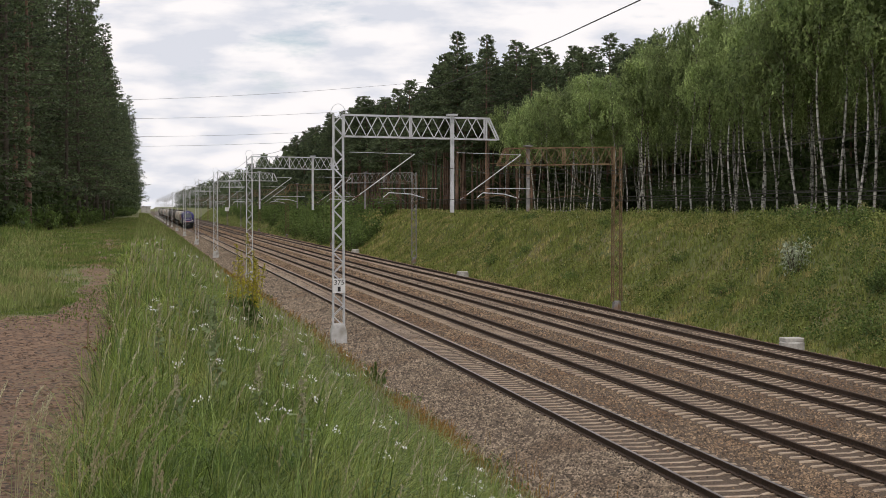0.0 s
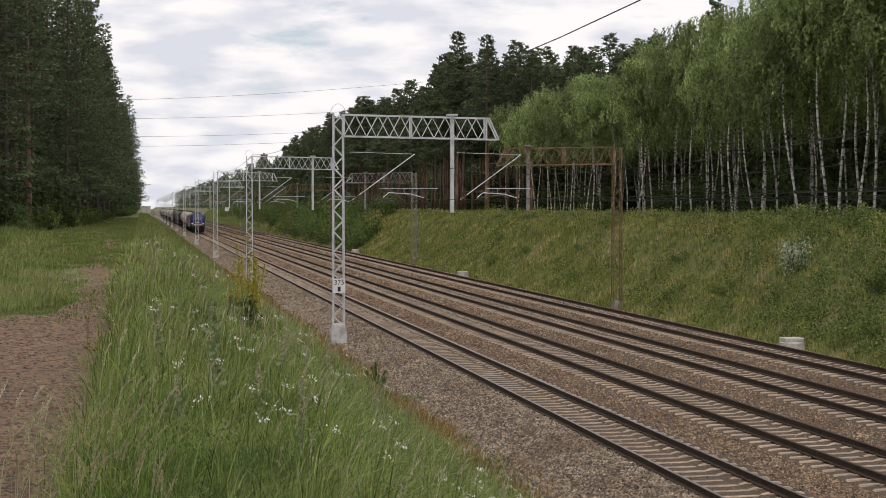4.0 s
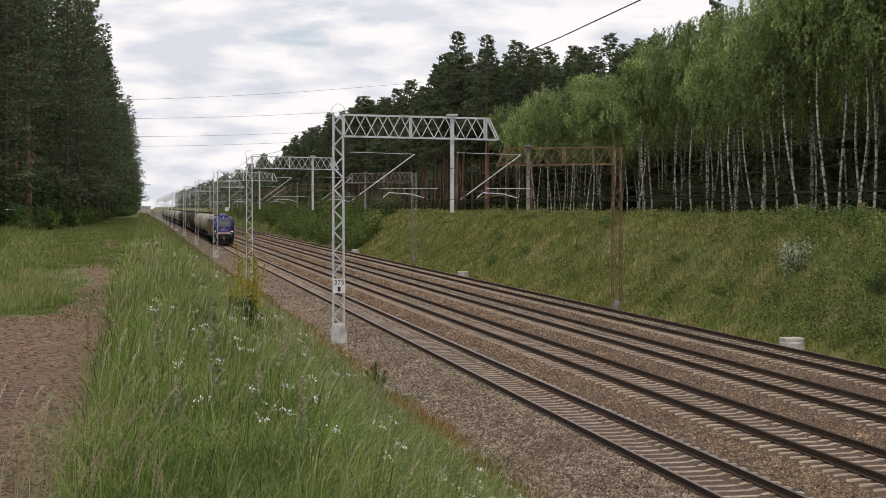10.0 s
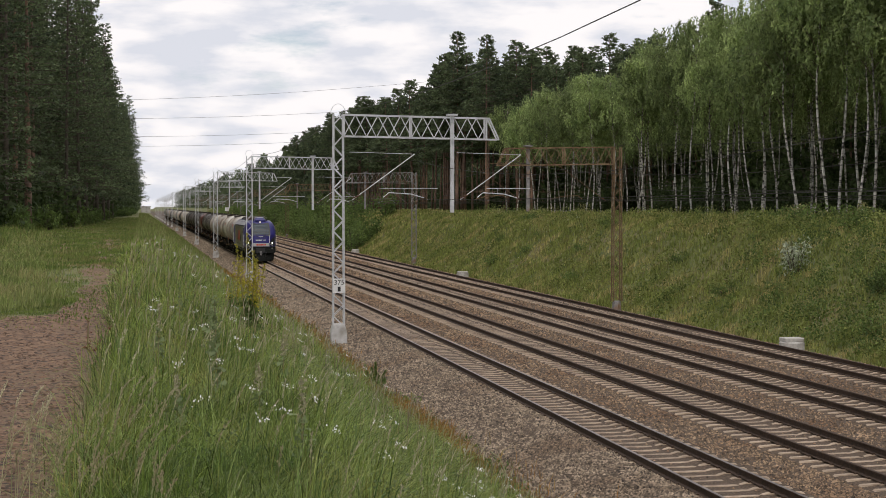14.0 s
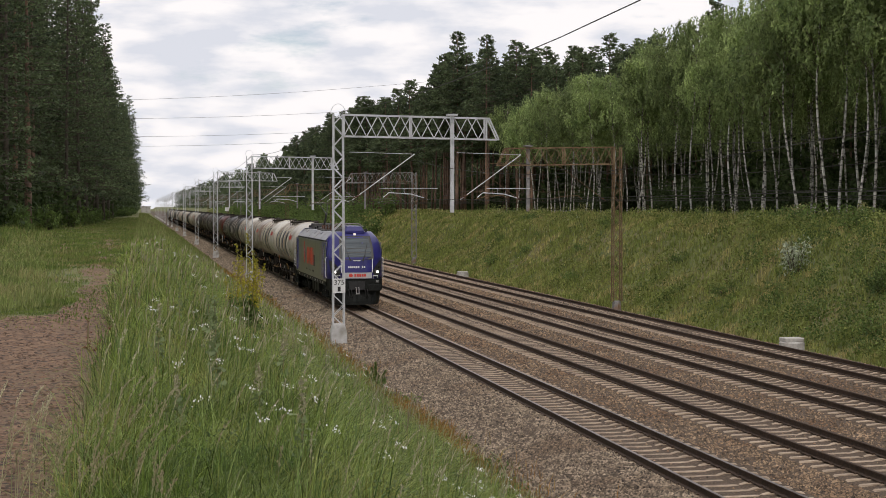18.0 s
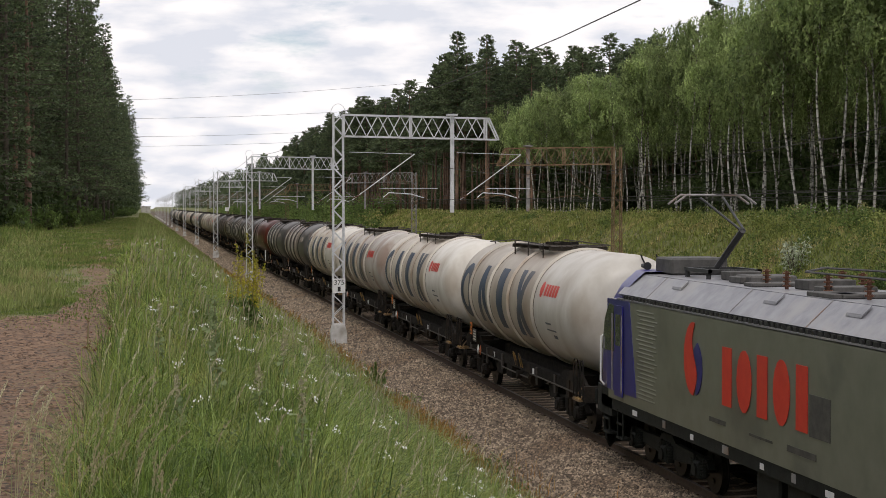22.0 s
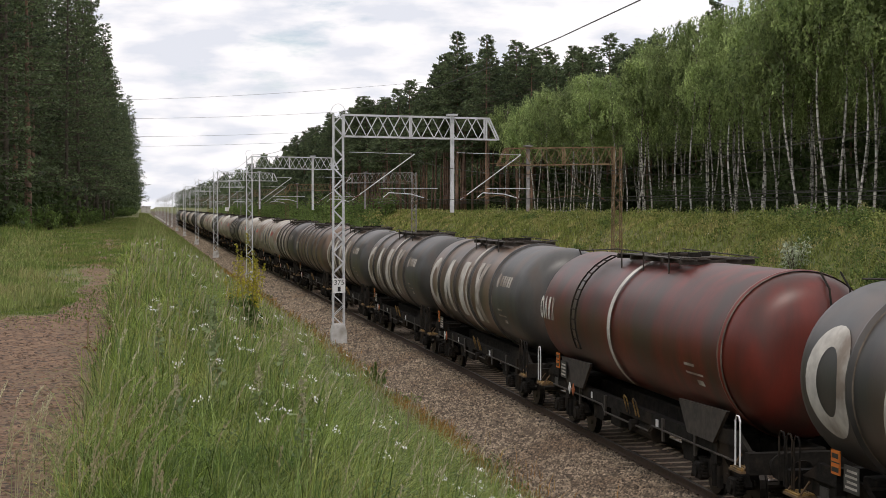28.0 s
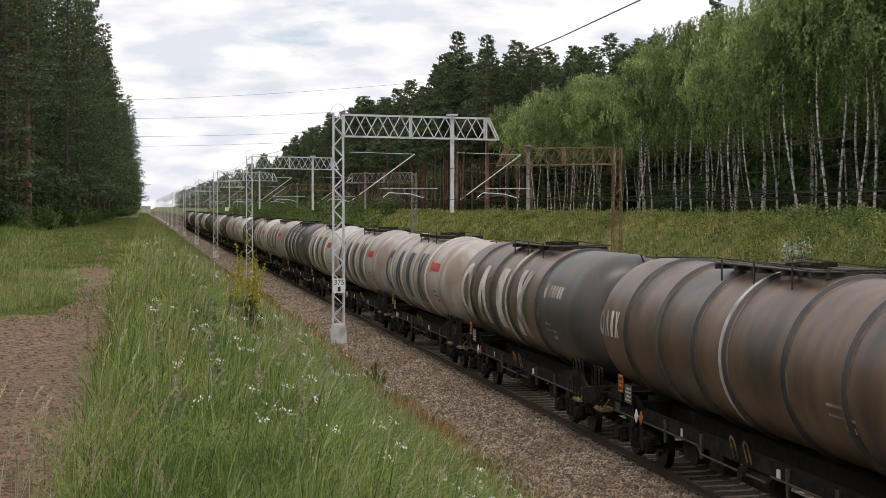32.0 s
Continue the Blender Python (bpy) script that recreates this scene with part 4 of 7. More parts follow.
def tufts(n, per, near, far, seed, tight):
    """Places for blades gathered in tufts."""
    g = np.random.default_rng(seed)
    tx, ty = spread(n, near, far, 0.85, path_side, slope_right, seed + 1)
    k = np.repeat(1 + ty * 0.02, per) * tight
    dx, dy = g.normal(0, 1, n * per) * k, g.normal(0, 1, n * per) * k
    return np.repeat(tx, per) + dx, np.repeat(ty, per) + dy, np.arctan2(dy, dx)


x, y, a = tufts(3600, 22, 8.3, 75, 251, 0.075)
grass_patch("grass_tufts", "green grass tufts that fall outwards on the near bank", x, y, 0.22, 0.58, 0.00034, M_GRASS, 253, 0.03, 1.5, (0.06, -0.03), 0.005, a)
x, y, a = tufts(1700, 20, 8.3, 70, 51, 0.05)
grass_patch("arching_grass", "pale green arching grass tufts on the near bank", x, y, 0.28, 0.66, 0.00028, M_PALEGRASS, 53, 0.03, 1.8, (0.14, -0.06), 0.005, a)
x, y, a = tufts(620, 14, 8.3, 40, 151, 0.06)
grass_patch("broad_grass", "broad-bladed dark green grass tufts on the near bank", x, y, 0.24, 0.58, 0.0006, M_BROADGRASS, 153, 0.03, 1.6, (0.10, -0.04), 0.009, a)
x, y, a = tufts(150, 10, 8.3, 34, 161, 0.05)
grass_patch("bleached_grass", "bleached straw-coloured grass among the green", x, y, 0.28, 0.60, 0.00026, M_STRAW, 163, 0.03, 2.0, (0.15, -0.04), 0.005, a)
x, y = spread(36000, 73, 420, 1.0, lambda y: -0.4 + 0 * y, lambda y: 7.4 + 0 * y, 33)
grass_patch("far_slope_grass", "green grass on the bank further off", x, y, 0.16, 0.45, 0.0006, M_FARGRASS, 34)
x, y = spread(110000, 22, 260, 1.1, view_left, lambda y: -0.4 + 0 * y, 35)
keep = ~path_mask(x, y) | ((y > 24) & (np.random.default_rng(36).random(len(x)) < np.interp(y, [24, 27, 34], [0.05, 0.20, 0.42])))
near = keep & (y < 46)
grass_patch("trodden_grass", "short trodden grass at the end of the dirt path", x[near], y[near], 0.03, 0.09, 0.0007, M_MEADOW, 36)
far = keep & (y >= 46)
grass_patch("meadow_grass", "short green meadow grass beside the path", x[far], y[far], 0.05, 0.17, 0.0007, M_MEADOW, 36)
g10 = np.random.default_rng(54)
y = 28 * (110 / 28) ** g10.random(9000)
x = view_left(y) + 0.4 + np.abs(g10.normal(0, 0.022, 9000)) * y
keep = ~path_mask(x, y)
grass_patch("verge_grass", "taller pale green grass along the wood's side of the path", x[keep], y[keep], 0.15, 0.42, 0.0006, M_FARGRASS, 55, 0.03, 0.8)
g11 = np.random.default_rng(154)
y = 60 * (170 / 60) ** g11.random(9000)
x = np.interp(y, [60, 110, 180], [-6.2, -8.3, -6.0]) + np.abs(g11.normal(0, 0.9, 9000)) - 0.8
grass_patch("edge_grass", "tall pale grass at the edge of the pine wood", x, y, 0.25, 0.70, 0.0006, M_MEADOW, 155, 0.03, 0.9)
# right bank
x, y = spread(95000, 50, 260, 0.9, lambda y: 26.2 + 0 * y, lambda y: 37.5 + 0 * y, 37)
grass_patch("bank_grass", "rough green and straw-coloured grass on the far bank", x, y, 0.22, 0.62, 0.0006, M_BANKGRASS, 38, 0.03, 0.7)
x, y = spread(42000, 240, 800, 1.0, lambda y: 26.2 + 0 * y, lambda y: 37.5 + 0 * y, 137)
grass_patch("far_bank_grass", "green grass on the far bank down the line", x, y, 0.25, 0.6, 0.0007, M_FARGRASS, 138, 0.03, 0.7)
# leafy weeds in patches on the far bank and the near slope
def weed_patch(name, label, cx, cy, per, radius, hmax, size, mat, seed):
    g = np.random.default_rng(seed)
    n = len(cx)
    r = radius * (0.5 + g.random(n))
    x = np.repeat(cx, per) + g.normal(0, 0.45, n * per) * np.repeat(r, per)
    y = np.repeat(cy, per) + g.normal(0, 0.45, n * per) * np.repeat(r, per)
    z = land(x, y) + g.random(n * per) ** 0.8 * hmax * np.repeat(0.5 + 0.6 * g.random(n), per)
    v, q = leaf_quads(np.stack([x, y, z], -1), size, [], seed + 1)
    return tagged(new(name, array_mesh(name, v, q, [mat])), label, "weeds", kind="stuff")


g7 = np.random.default_rng(61)
cx, cy = g7.uniform(26.8, 35.5, 900), 50 * (190 / 50) ** (g7.random(900) ** 1.3)
some = waves(cx * 0.55, cy * 0.35 + 2) + g7.random(900) * 0.9 > 0.15
weed_patch("bank_weeds", "dark green weeds in clumps on the far bank", cx[some], cy[some], 60, 1.0, 0.75, 0.075, M_BANKWEED, 62)
cx, cy = g7.uniform(27.0, 33.5, 120), 50 * (80 / 50) ** g7.random(120)
weed_patch("bank_brambles", "tall leafy weeds thick on the lower bank", cx, cy, 110, 0.8, 1.05, 0.06, M_BUSHLEAF, 162)
cx, cy = g7.uniform(33.0, 36.5, 90), 62 * (170 / 62) ** g7.random(90)
weed_patch("crest_weeds", "pale leafy weeds along the crest of the bank", cx, cy, 70, 0.9, 1.0, 0.07, M_FARGRASS, 163)
cx, cy = spread(420, 9, 60, 0.8, lambda y: 0.0 + 0 * y, slope_right, 63)
weed_patch("slope_weeds", "small green weeds among the grass", cx, cy, 70, 0.22, 0.46, 0.012, M_HERBLEAF, 64)
cx, cy = g7.normal(7.2, 0.25, 60), 30 * (120 / 30) ** g7.random(60)
weed_patch("edge_weeds", "low green weeds at the ballast edge", cx, cy, 40, 0.5, 0.4, 0.045, M_BUSHLEAF, 65)
# reddish dry strip where the slope meets the ballast
g9 = np.random.default_rng(39)
y = 21 * (130 / 21) ** g9.random(30000)
x = 6.72 + g9.normal(0, 0.52, 30000)
keep = waves(x * 1.2, y * 0.9 + 5) + g9.random(30000) * 0.7 > 0.30
x, y = x[keep], y[keep]
grass_patch("dry_grass", "reddish dry grass along the ballast edge", x, y, 0.25, 0.68, 0.0005, M_DRYGRASS, 40, 0.03, 0.6)


# seed heads on thin stalks
def stalks(name, label, x, y, height, head, mat_head, seed, stalk_w=0.00012, head_w=0.00026, lean=(0.1, 0.0)):
    """Thin stalks, each with a narrow plume."""
    g = np.random.default_rng(seed)
    n = len(x)
    z = land(x, y)
    h = height * (0.7 + 0.6 * g.random(n))
    f = g.normal(0, 0.10, (n, 2)) * h[:, None] + np.array(lean) * h[:, None]
    w = np.maximum(0.0012, stalk_w * y)
    hw = np.maximum(0.005, head_w * y) * (0.6 + 0.6 * g.random(n))
    az = g.random(n) * 6.283
    d = np.stack([np.cos(az), np.sin(az), 0 * az], -1)
    o = np.stack([x, y, z], -1)
    t1 = o + np.concatenate([f * 0.55, (h * (1 - head))[:, None]], 1)
    mid_ = o + np.concatenate([f * 0.78, (h * (1 - head * 0.5))[:, None]], 1)
    tip = o + np.concatenate([f * 1.1, h[:, None]], 1)
    v = np.stack([o - d * w[:, None], o + d * w[:, None], t1 + d * w[:, None], t1 - d * w[:, None],
                  t1, mid_ + d * hw[:, None], tip, mid_ - d * hw[:, None]], 1).reshape(-1, 3)
    q = (np.array([(0, 1, 2, 3), (4, 5, 6, 7)])[None] + 8 * np.arange(n)[:, None, None]).reshape(-1, 4)
    return tagged(new(name, array_mesh(name, v, q, [M_DRYSTALK, mat_head], np.tile([0, 1], n))), label, "grass", kind="stuff")


x, y = spread(1100, 14, 60, 0.8, path_side, slope_right, 71)
stalks("seed_grass", "pale seed heads standing above the grass", x, y, 0.62, 0.26, M_SEED, 72, 0.00013, 0.00034)
def plumes(name, label, x, y, height, mat, seed, bits=26, lean=(0.16, -0.03)):
    """Grass stalks that nod over, each with a loose head of small spikelets."""
    g = np.random.default_rng(seed)
    n = len(x)
    h = height * (0.7 + 0.5 * g.random(n))
    f = (g.normal(0, 0.10, (n, 2)) + np.array(lean)) * h[:, None]
    z = land(x, y)
    def at(t):
        return np.stack([x + f[:, 0] * t ** 2.2, y + f[:, 1] * t ** 2.2, z + h * (t - 0.16 * t ** 4)], -1)
    v, faces, o = [], [], 0
    w = np.array([0.0020, 0.0, 0.0])
    steps = [at(t) for t in (0.0, 0.4, 0.7, 0.9, 1.0)]
    for a, b in zip(steps[:-1], steps[1:]):
        v.append(np.stack([a - w, a + w, b + w, b - w], 1).reshape(-1, 3))
        faces.append(np.arange(o, o + 4 * n).reshape(n, 4))
        o += 4 * n
    stalk = len(faces) * n
    for k in range(bits):
        t = 0.62 + 0.38 * k / bits
        c = at(t) + g.normal(0, 1, (n, 3)) * 0.007 * (1.3 - t)
        d = np.stack([f[:, 0] * 0.8, f[:, 1] * 0.8, h], -1)
        d /= np.linalg.norm(d, axis=1)[:, None]
        side = g.normal(0, 1, (n, 3))
        side[:, 2] *= 0.3
        side /= np.linalg.norm(side, axis=1)[:, None]
        long_, wide = 0.019 * (0.7 + 0.6 * g.random((n, 1))), 0.0044 * (0.7 + 0.6 * g.random((n, 1)))
        tip = c + d * long_ + side * long_ * 0.5
        across = np.cross(tip - c, g.normal(0, 1, (n, 3)) * np.array([0.4, 1.0, 0.4]))
        across *= wide / (np.linalg.norm(across, axis=1)[:, None] + 1e-9)
        v.append(np.stack([c, (c + tip) / 2 - across, tip, (c + tip) / 2 + across], 1).reshape(-1, 3))
        faces.append(np.arange(o, o + 4 * n).reshape(n, 4))
        o += 4 * n
    fa = np.concatenate(faces)
    return tagged(new(name, array_mesh(name, np.concatenate(v), fa, [M_STRAW, mat], (np.arange(len(fa)) >= stalk).astype(int))), label, "grass", kind="stuff")


x, y = spread(75, 8.5, 12.5, 1.0, lambda y: -0.088 * y, lambda y: 0.0 * y + 0.1, 73)
plumes("plume_grass_by_path", "tall pale grass plumes beside the path", x, y, 0.48, M_PLUME, 74, 30)
x, y = spread(150, 8.6, 20, 0.9, path_side, slope_right, 171)
plumes("plume_grass", "pale nodding grass plumes above the near grass", x, y, 0.62, M_PLUME, 172, 24)


# flowers: small white heads on the slope
def flower_heads(name, label, x, y, h, r, mat, seed):
    g = np.random.default_rng(seed)
    n = len(x)
    c = np.stack([x, y, land(x, y) + h * (0.7 + 0.5 * np.repeat(g.random(n // 12 + 1), 12)[:n]) + g.normal(0, 0.012, n)], -1)
    k = 6
    a = np.arange(k) * 6.283 / k
    rr = np.maximum(r, 0.00028 * y)[:, None] * (0.6 + 0.7 * g.random((n, k)))
    tilt = g.normal(0, 0.35, (n, 2))
    ring = np.stack([c[:, None, 0] + rr * np.cos(a), c[:, None, 1] + rr * np.sin(a),
                     c[:, None, 2] + rr * (np.cos(a) * tilt[:, :1] + np.sin(a) * tilt[:, 1:])], -1)
    v = np.concatenate([ring, c[:, None] + np.array([0, 0, 0.01])], 1).reshape(-1, 3)
    t = np.array([(i, (i + 1) % k, k) for i in range(k)])
    return tagged(new(name, array_mesh(name, v, (t[None] + (k + 1) * np.arange(n)[:, None, None]).reshape(-1, 3), [mat])), label, "flowers", kind="stuff")


gx_, gy_ = spread(110, 9.5, 70, 0.8, lambda y: 0.1 + 0 * y, slope_right, 81)
x = np.repeat(gx_, 12) + np.random.default_rng(82).normal(0, 0.028, 1320)
y = np.repeat(gy_, 12) + np.random.default_rng(83).normal(0, 0.04, 1320)
flower_heads("white_flowers", "scattered white flower heads in the grass", x, y, 0.50, 0.006, M_WHITEFLOWER, 84)
x, y = spread(90, 56, 140, 1.0, lambda y: 27.5 + 0 * y, lambda y: 35 + 0 * y, 85)
flower_heads("bank_flowers", "tiny white flowers on the far bank", x, y, 0.5, 0.02, M_WHITEFLOWER, 86)


# tall single plants
def herb(name, label, category, x, y, height, mat_leaf, mat_top, seed, leaves=60, leaf=0.05, top=0.35, stem=0.008, plumes=1):
    """One upright plant: stem, leaves along it, and a flowering or seeding top."""
    g = np.random.default_rng(seed)
    root = thing(name, label, category, pose(x, y, float(land(x, y)) - 0.02))
    for k in range(plumes):
        a = g.random() * 6.283
        off = Vector((math.cos(a), math.sin(a), 0)) * (0.0 if k == 0 else g.uniform(0.05, 0.25))
        hh = height * (1.0 if k == 0 else g.uniform(0.6, 0.95))
        tip = off * 1.6 + Vector((g.normal(0, 0.04) * hh, g.normal(0, 0.04) * hh, hh))
        bm = bmesh.new()
        rod(bm, off * 0.5, tip, stem, 6, stem * 0.4)
        part("stem", bm, M_DRYSTALK, root)
        t = g.random(leaves) * (1 - top)
        p = np.array([(off * 0.5).lerp(tip, float(a_)) for a_ in t]) + g.normal(0, leaf * 0.9, (leaves, 3))
        v, q = leaf_quads(p, leaf, [], seed + k)
        again("leaves", array_mesh("leaves", v, q, [mat_leaf]), root)["kind"] = "stuff"
        n = leaves * 2
        t = 1 - top * g.random(n)
        p = np.array([(off * 0.5).lerp(tip, float(a_)) for a_ in t]) + g.normal(0, 1, (n, 3)) * (0.012 + 0.06 * (1 - t[:, None]) * hh * 0.6) * np.array([1, 1, 0.8])
        v, q = leaf_quads(p, leaf * 0.40, [], seed + 50 + k)
        again("flower_spike" if mat_top is M_YELLOWFLOWER else "seed_head", array_mesh("spike", v, q, [mat_top]), root)["kind"] = "stuff"
    return root


herb("yellow_flower_plant", "tall plant with yellow-green flowering spikes", "plant", 1.86, 29.0, 1.85, M_BUSHLEAF, M_YELLOWFLOWER, 90, 110, 0.045, 0.60, 0.010, 9)
herb("yellow_flower_plant", "smaller yellow-green flowering plant", "plant", 1.62, 30.2, 1.15, M_BUSHLEAF, M_YELLOWFLOWER, 97, 70, 0.04, 0.55, 0.008, 4)
herb("dock_plant", "upright dark red seeding dock stalk by the path", "plant", -0.66, 20.6, 0.48, M_DOCK, M_DOCK, 91, 14, 0.03, 0.75, 0.012, 2)
herb("mugwort_plant", "tall grey-green weed with a dark stem", "plant", 0.62, 13.5, 1.05, M_HERBLEAF, M_HERBLEAF, 92, 90, 0.035, 0.35, 0.006)
herb("mugwort_plant", "grey-green weed with a dark stem", "plant", 0.72, 17.5, 0.85, M_HERBLEAF, M_HERBLEAF, 93, 70, 0.035, 0.35, 0.006)
herb("mugwort_plant", "slender weed with a dark stem", "plant", 0.45, 20.5, 0.80, M_HERBLEAF, M_HERBLEAF, 94, 50, 0.03, 0.3, 0.006)
for k, (x, y) in enumerate(((0.25, 12.2), (0.9, 12.6), (1.3, 15.5), (0.15, 16.0), (1.6, 19.0), (2.2, 22.0), (1.05, 10.9), (2.9, 26.0))):
    herb("weed_plant", "leafy green weed standing in the grass", "plant", x, y, 0.55 + 0.1 * (k % 4), M_HERBLEAF, M_SEED, 110 + k, 50, 0.03, 0.3, 0.005)
herb("small_shrub", "dark green weed at the ballast edge", "plant", 7.05, 50.0, 0.9, M_BUSHLEAF, M_BUSHLEAF, 130, 160, 0.07, 0.5, 0.01, 6)

dry = thing("dry_stalk", "dry pale bent stalk at the ballast edge", "plant", pose(6.5, 28.6, float(land(6.5, 28.6)) - 0.03))
bm = bmesh.new()
pipe(bm, [(0, 0, 0), (-0.04, 0, 0.35), (-0.10, 0.02, 0.62), (-0.20, 0.02, 0.85), (-0.36, 0.0, 0.97)], 0.011, 5)
part("stem", bm, M_STRAW, dry)
v, q = leaf_quads(np.array([(-0.06 - 0.3 * t, 0.01, 0.5 + 0.48 * t) for t in np.linspace(0, 1, 22)]) + np.random.default_rng(5).normal(0, 0.012, (22, 3)), 0.022, [], 5)
again("seed_head", array_mesh("dry_head", v, q, [M_STRAW]), dry)["kind"] = "stuff"

# clods and dark trodden litter on the dirt path
def path_bits(name, label, K, lo, hi, form, mat, seed):
    g = np.random.default_rng(seed)
    y = 9.3 * (35 / 9.3) ** g.random(K)
    x = -0.36 - g.random(K) * (0.088 * y)
    keep = path_mask(x, y)
    x, y = x[keep], y[keep]
    n = len(x)
    size = (lo + (hi - lo) * g.random((n, 1, 1)) ** 2.5) * (0.7 + 0.03 * y[:, None, None])
    p = octa[None] * (0.4 + 1.1 * g.random((n, 6, 1))) * size * np.array(form)
    a = g.normal(0, 0.5, n)[:, None]
    p = np.stack([p[..., 0] * np.cos(a) - p[..., 1] * np.sin(a), p[..., 0] * np.sin(a) + p[..., 1] * np.cos(a), p[..., 2]], -1)
    p += np.stack([x, y, land(x, y)], -1)[:, None]
    tagged(new(name, array_mesh(name, p.reshape(-1, 3), (tri[None] + 6 * np.arange(n)[:, None, None]).reshape(-1, 3), [mat])), label, "litter", kind="stuff")


path_bits("dirt_clods", "small brown clods on the dirt path", 9000, 0.005, 0.022, (1.3, 1.1, 0.6), M_CLOD, 141)
path_bits("path_litter", "dark trodden litter on the dirt path", 4200, 0.007, 0.030, (1.7, 1.5, 0.16), M_LITTER, 142)


# a white butterfly that flutters over the path and the grass
butterfly = thing("butterfly", "small white butterfly with open wings", "butterfly")
bm = bmesh.new()
rod(bm, (0, -0.011, 0), (0, 0.011, 0), 0.0022, 6, 0.0012)
part("body", bm, M_BLACK, butterfly)
WINGS = []
for s in (-1, 1):
    bm = bmesh.new()
    prism(bm, [(0.0, -0.011), (s * 0.018, -0.017), (s * 0.031, -0.012), (s * 0.027, 0.001), (s * 0.021, 0.015), (s * 0.008, 0.016), (0.0, 0.006)], -0.0003, 0.0003)
    WINGS.append((s, part("wing", bm, M_WHITEFLOWER, butterfly)))
# ---- train ----
M_BLUE = material("deep blue paint", (0.022, 0.020, 0.140), (0.030, 0.027, 0.185), 2, 0.28, 0, 0, 40, (0.033, 0.033, 0.19), 0.8, 0.3)
M_GREYGREEN = material("grey-green paint", (0.145, 0.147, 0.112), (0.180, 0.182, 0.143), 2, 0.36, 0, 0, 40, (0.11, 0.11, 0.09), 0.8, 0.3)
M_SILVER = material("silver roof paint", (0.19, 0.19, 0.21), (0.28, 0.28, 0.30), 3, 0.4, 0.3, 0, 40, (0.3, 0.29, 0.29), 1.2, 0.4)
M_UNDER = material("sooty underframe", (0.010, 0.009, 0.008), (0.024, 0.021, 0.018), 6, 0.85, 0, 0.3, 40, (0.038, 0.028, 0.020), 1.5, 0.3, spec=0.12)
M_LOCOUNDER = material("dark green-grey underframe", (0.008, 0.009, 0.008), (0.017, 0.019, 0.017), 5, 0.65, 0, 0.2, 40, spec=0.2)
M_WHITE = material("white paint", (0.66, 0.66, 0.66), (0.76, 0.76, 0.76), 4, 0.45)
M_BAND = material("dull white band", (0.40, 0.40, 0.41), (0.48, 0.48, 0.49), 4, 0.5)
M_RED = material("bright red film", (0.55, 0.035, 0.025), (0.62, 0.05, 0.03), 4, 0.4)
M_ORANGE = material("orange plate", (0.62, 0.16, 0.02), (0.70, 0.20, 0.03), 6, 0.5)
M_STEEL = material("worn steel wheel", (0.016, 0.014, 0.012), (0.03, 0.026, 0.023), 6, 0.45, 0.7)
M_GLASS = material("dark cab glass", (0.03, 0.036, 0.038), (0.06, 0.066, 0.068), 1.5, 0.07, 0, 0, 40, spec=0.7)
M_LAMP = glow_material("lit headlamp", (1.0, 0.96, 0.90), 4.0)
# grey-blue bands paint both the blinds and the reflected sky into the glass
M_SCREEN = material("windscreen glass with blinds and sky reflection painted in", (0.018, 0.026, 0.032), (0.095, 0.118, 0.132), 1.2, 0.06, 0, 0, 40, stretch=(0.25, 1, 7.0), spec=0.8)
M_WALK = material("grimy brown walkway steel", (0.035, 0.029, 0.024), (0.075, 0.062, 0.05), 6, 0.8)
M_LAMPOFF = glow_material("warm top lamp", (1.0, 0.88, 0.65), 0.6)

def tank_paint(name, c1, c2, dirt, amount=0.5, streak=0.35):
    """Weathered tank paint: grimy patches and streaks that run down."""
    return material(name, c1, c2, 1.6, 0.40, 0, 0.05, 30, dirt, 0.75, amount, (1, 1.0, streak), spec=0.5, rand=0.15)


M_CREAM = tank_paint("dirty cream tank paint", (0.40, 0.345, 0.275), (0.50, 0.445, 0.37), (0.32, 0.25, 0.19), 0.45, 0.6)
M_CREAMRING = tank_paint("pale cream ring paint", (0.52, 0.47, 0.40), (0.60, 0.55, 0.48), (0.36, 0.28, 0.21), 0.4, 0.6)
M_PALE = tank_paint("pale grey tank paint", (0.37, 0.335, 0.295), (0.48, 0.45, 0.41), (0.26, 0.19, 0.15), 0.65, 0.5)
M_DARK = tank_paint("sooty brown tank paint", (0.110, 0.070, 0.046), (0.185, 0.118, 0.080), (0.058, 0.047, 0.039), 0.55)
M_GRIME = tank_paint("dark grey tank paint", (0.042, 0.041, 0.040), (0.075, 0.071, 0.066), (0.090, 0.062, 0.047), 0.5)
M_REDTANK = tank_paint("dark red tank paint", (0.070, 0.017, 0.012), (0.140, 0.022, 0.014), (0.048, 0.026, 0.020), 0.62)
# tank red made brighter: the light along the end seam is painted in
M_REDSEAM = tank_paint("red paint brightened as light on the seam", (0.12, 0.022, 0.015), (0.165, 0.028, 0.018), (0.07, 0.020, 0.015), 0.4)
M_CREAMCAP = tank_paint("whiter tank end paint", (0.50, 0.465, 0.41), (0.60, 0.57, 0.52), (0.42, 0.37, 0.31), 0.4, 0.6)
# dirt plus the rings' dark edge shading, both put into one colour
M_GRIMESHADE = material("grime and painted shade beside the rings", (0.045, 0.036, 0.028), (0.16, 0.125, 0.095), 3, 0.7, 0, 0, 40, (0.22, 0.18, 0.14), 1.2, 0.5)
M_DARKRING = tank_paint("sooty ring paint", (0.035, 0.034, 0.034), (0.075, 0.070, 0.066), (0.10, 0.075, 0.06), 0.4)
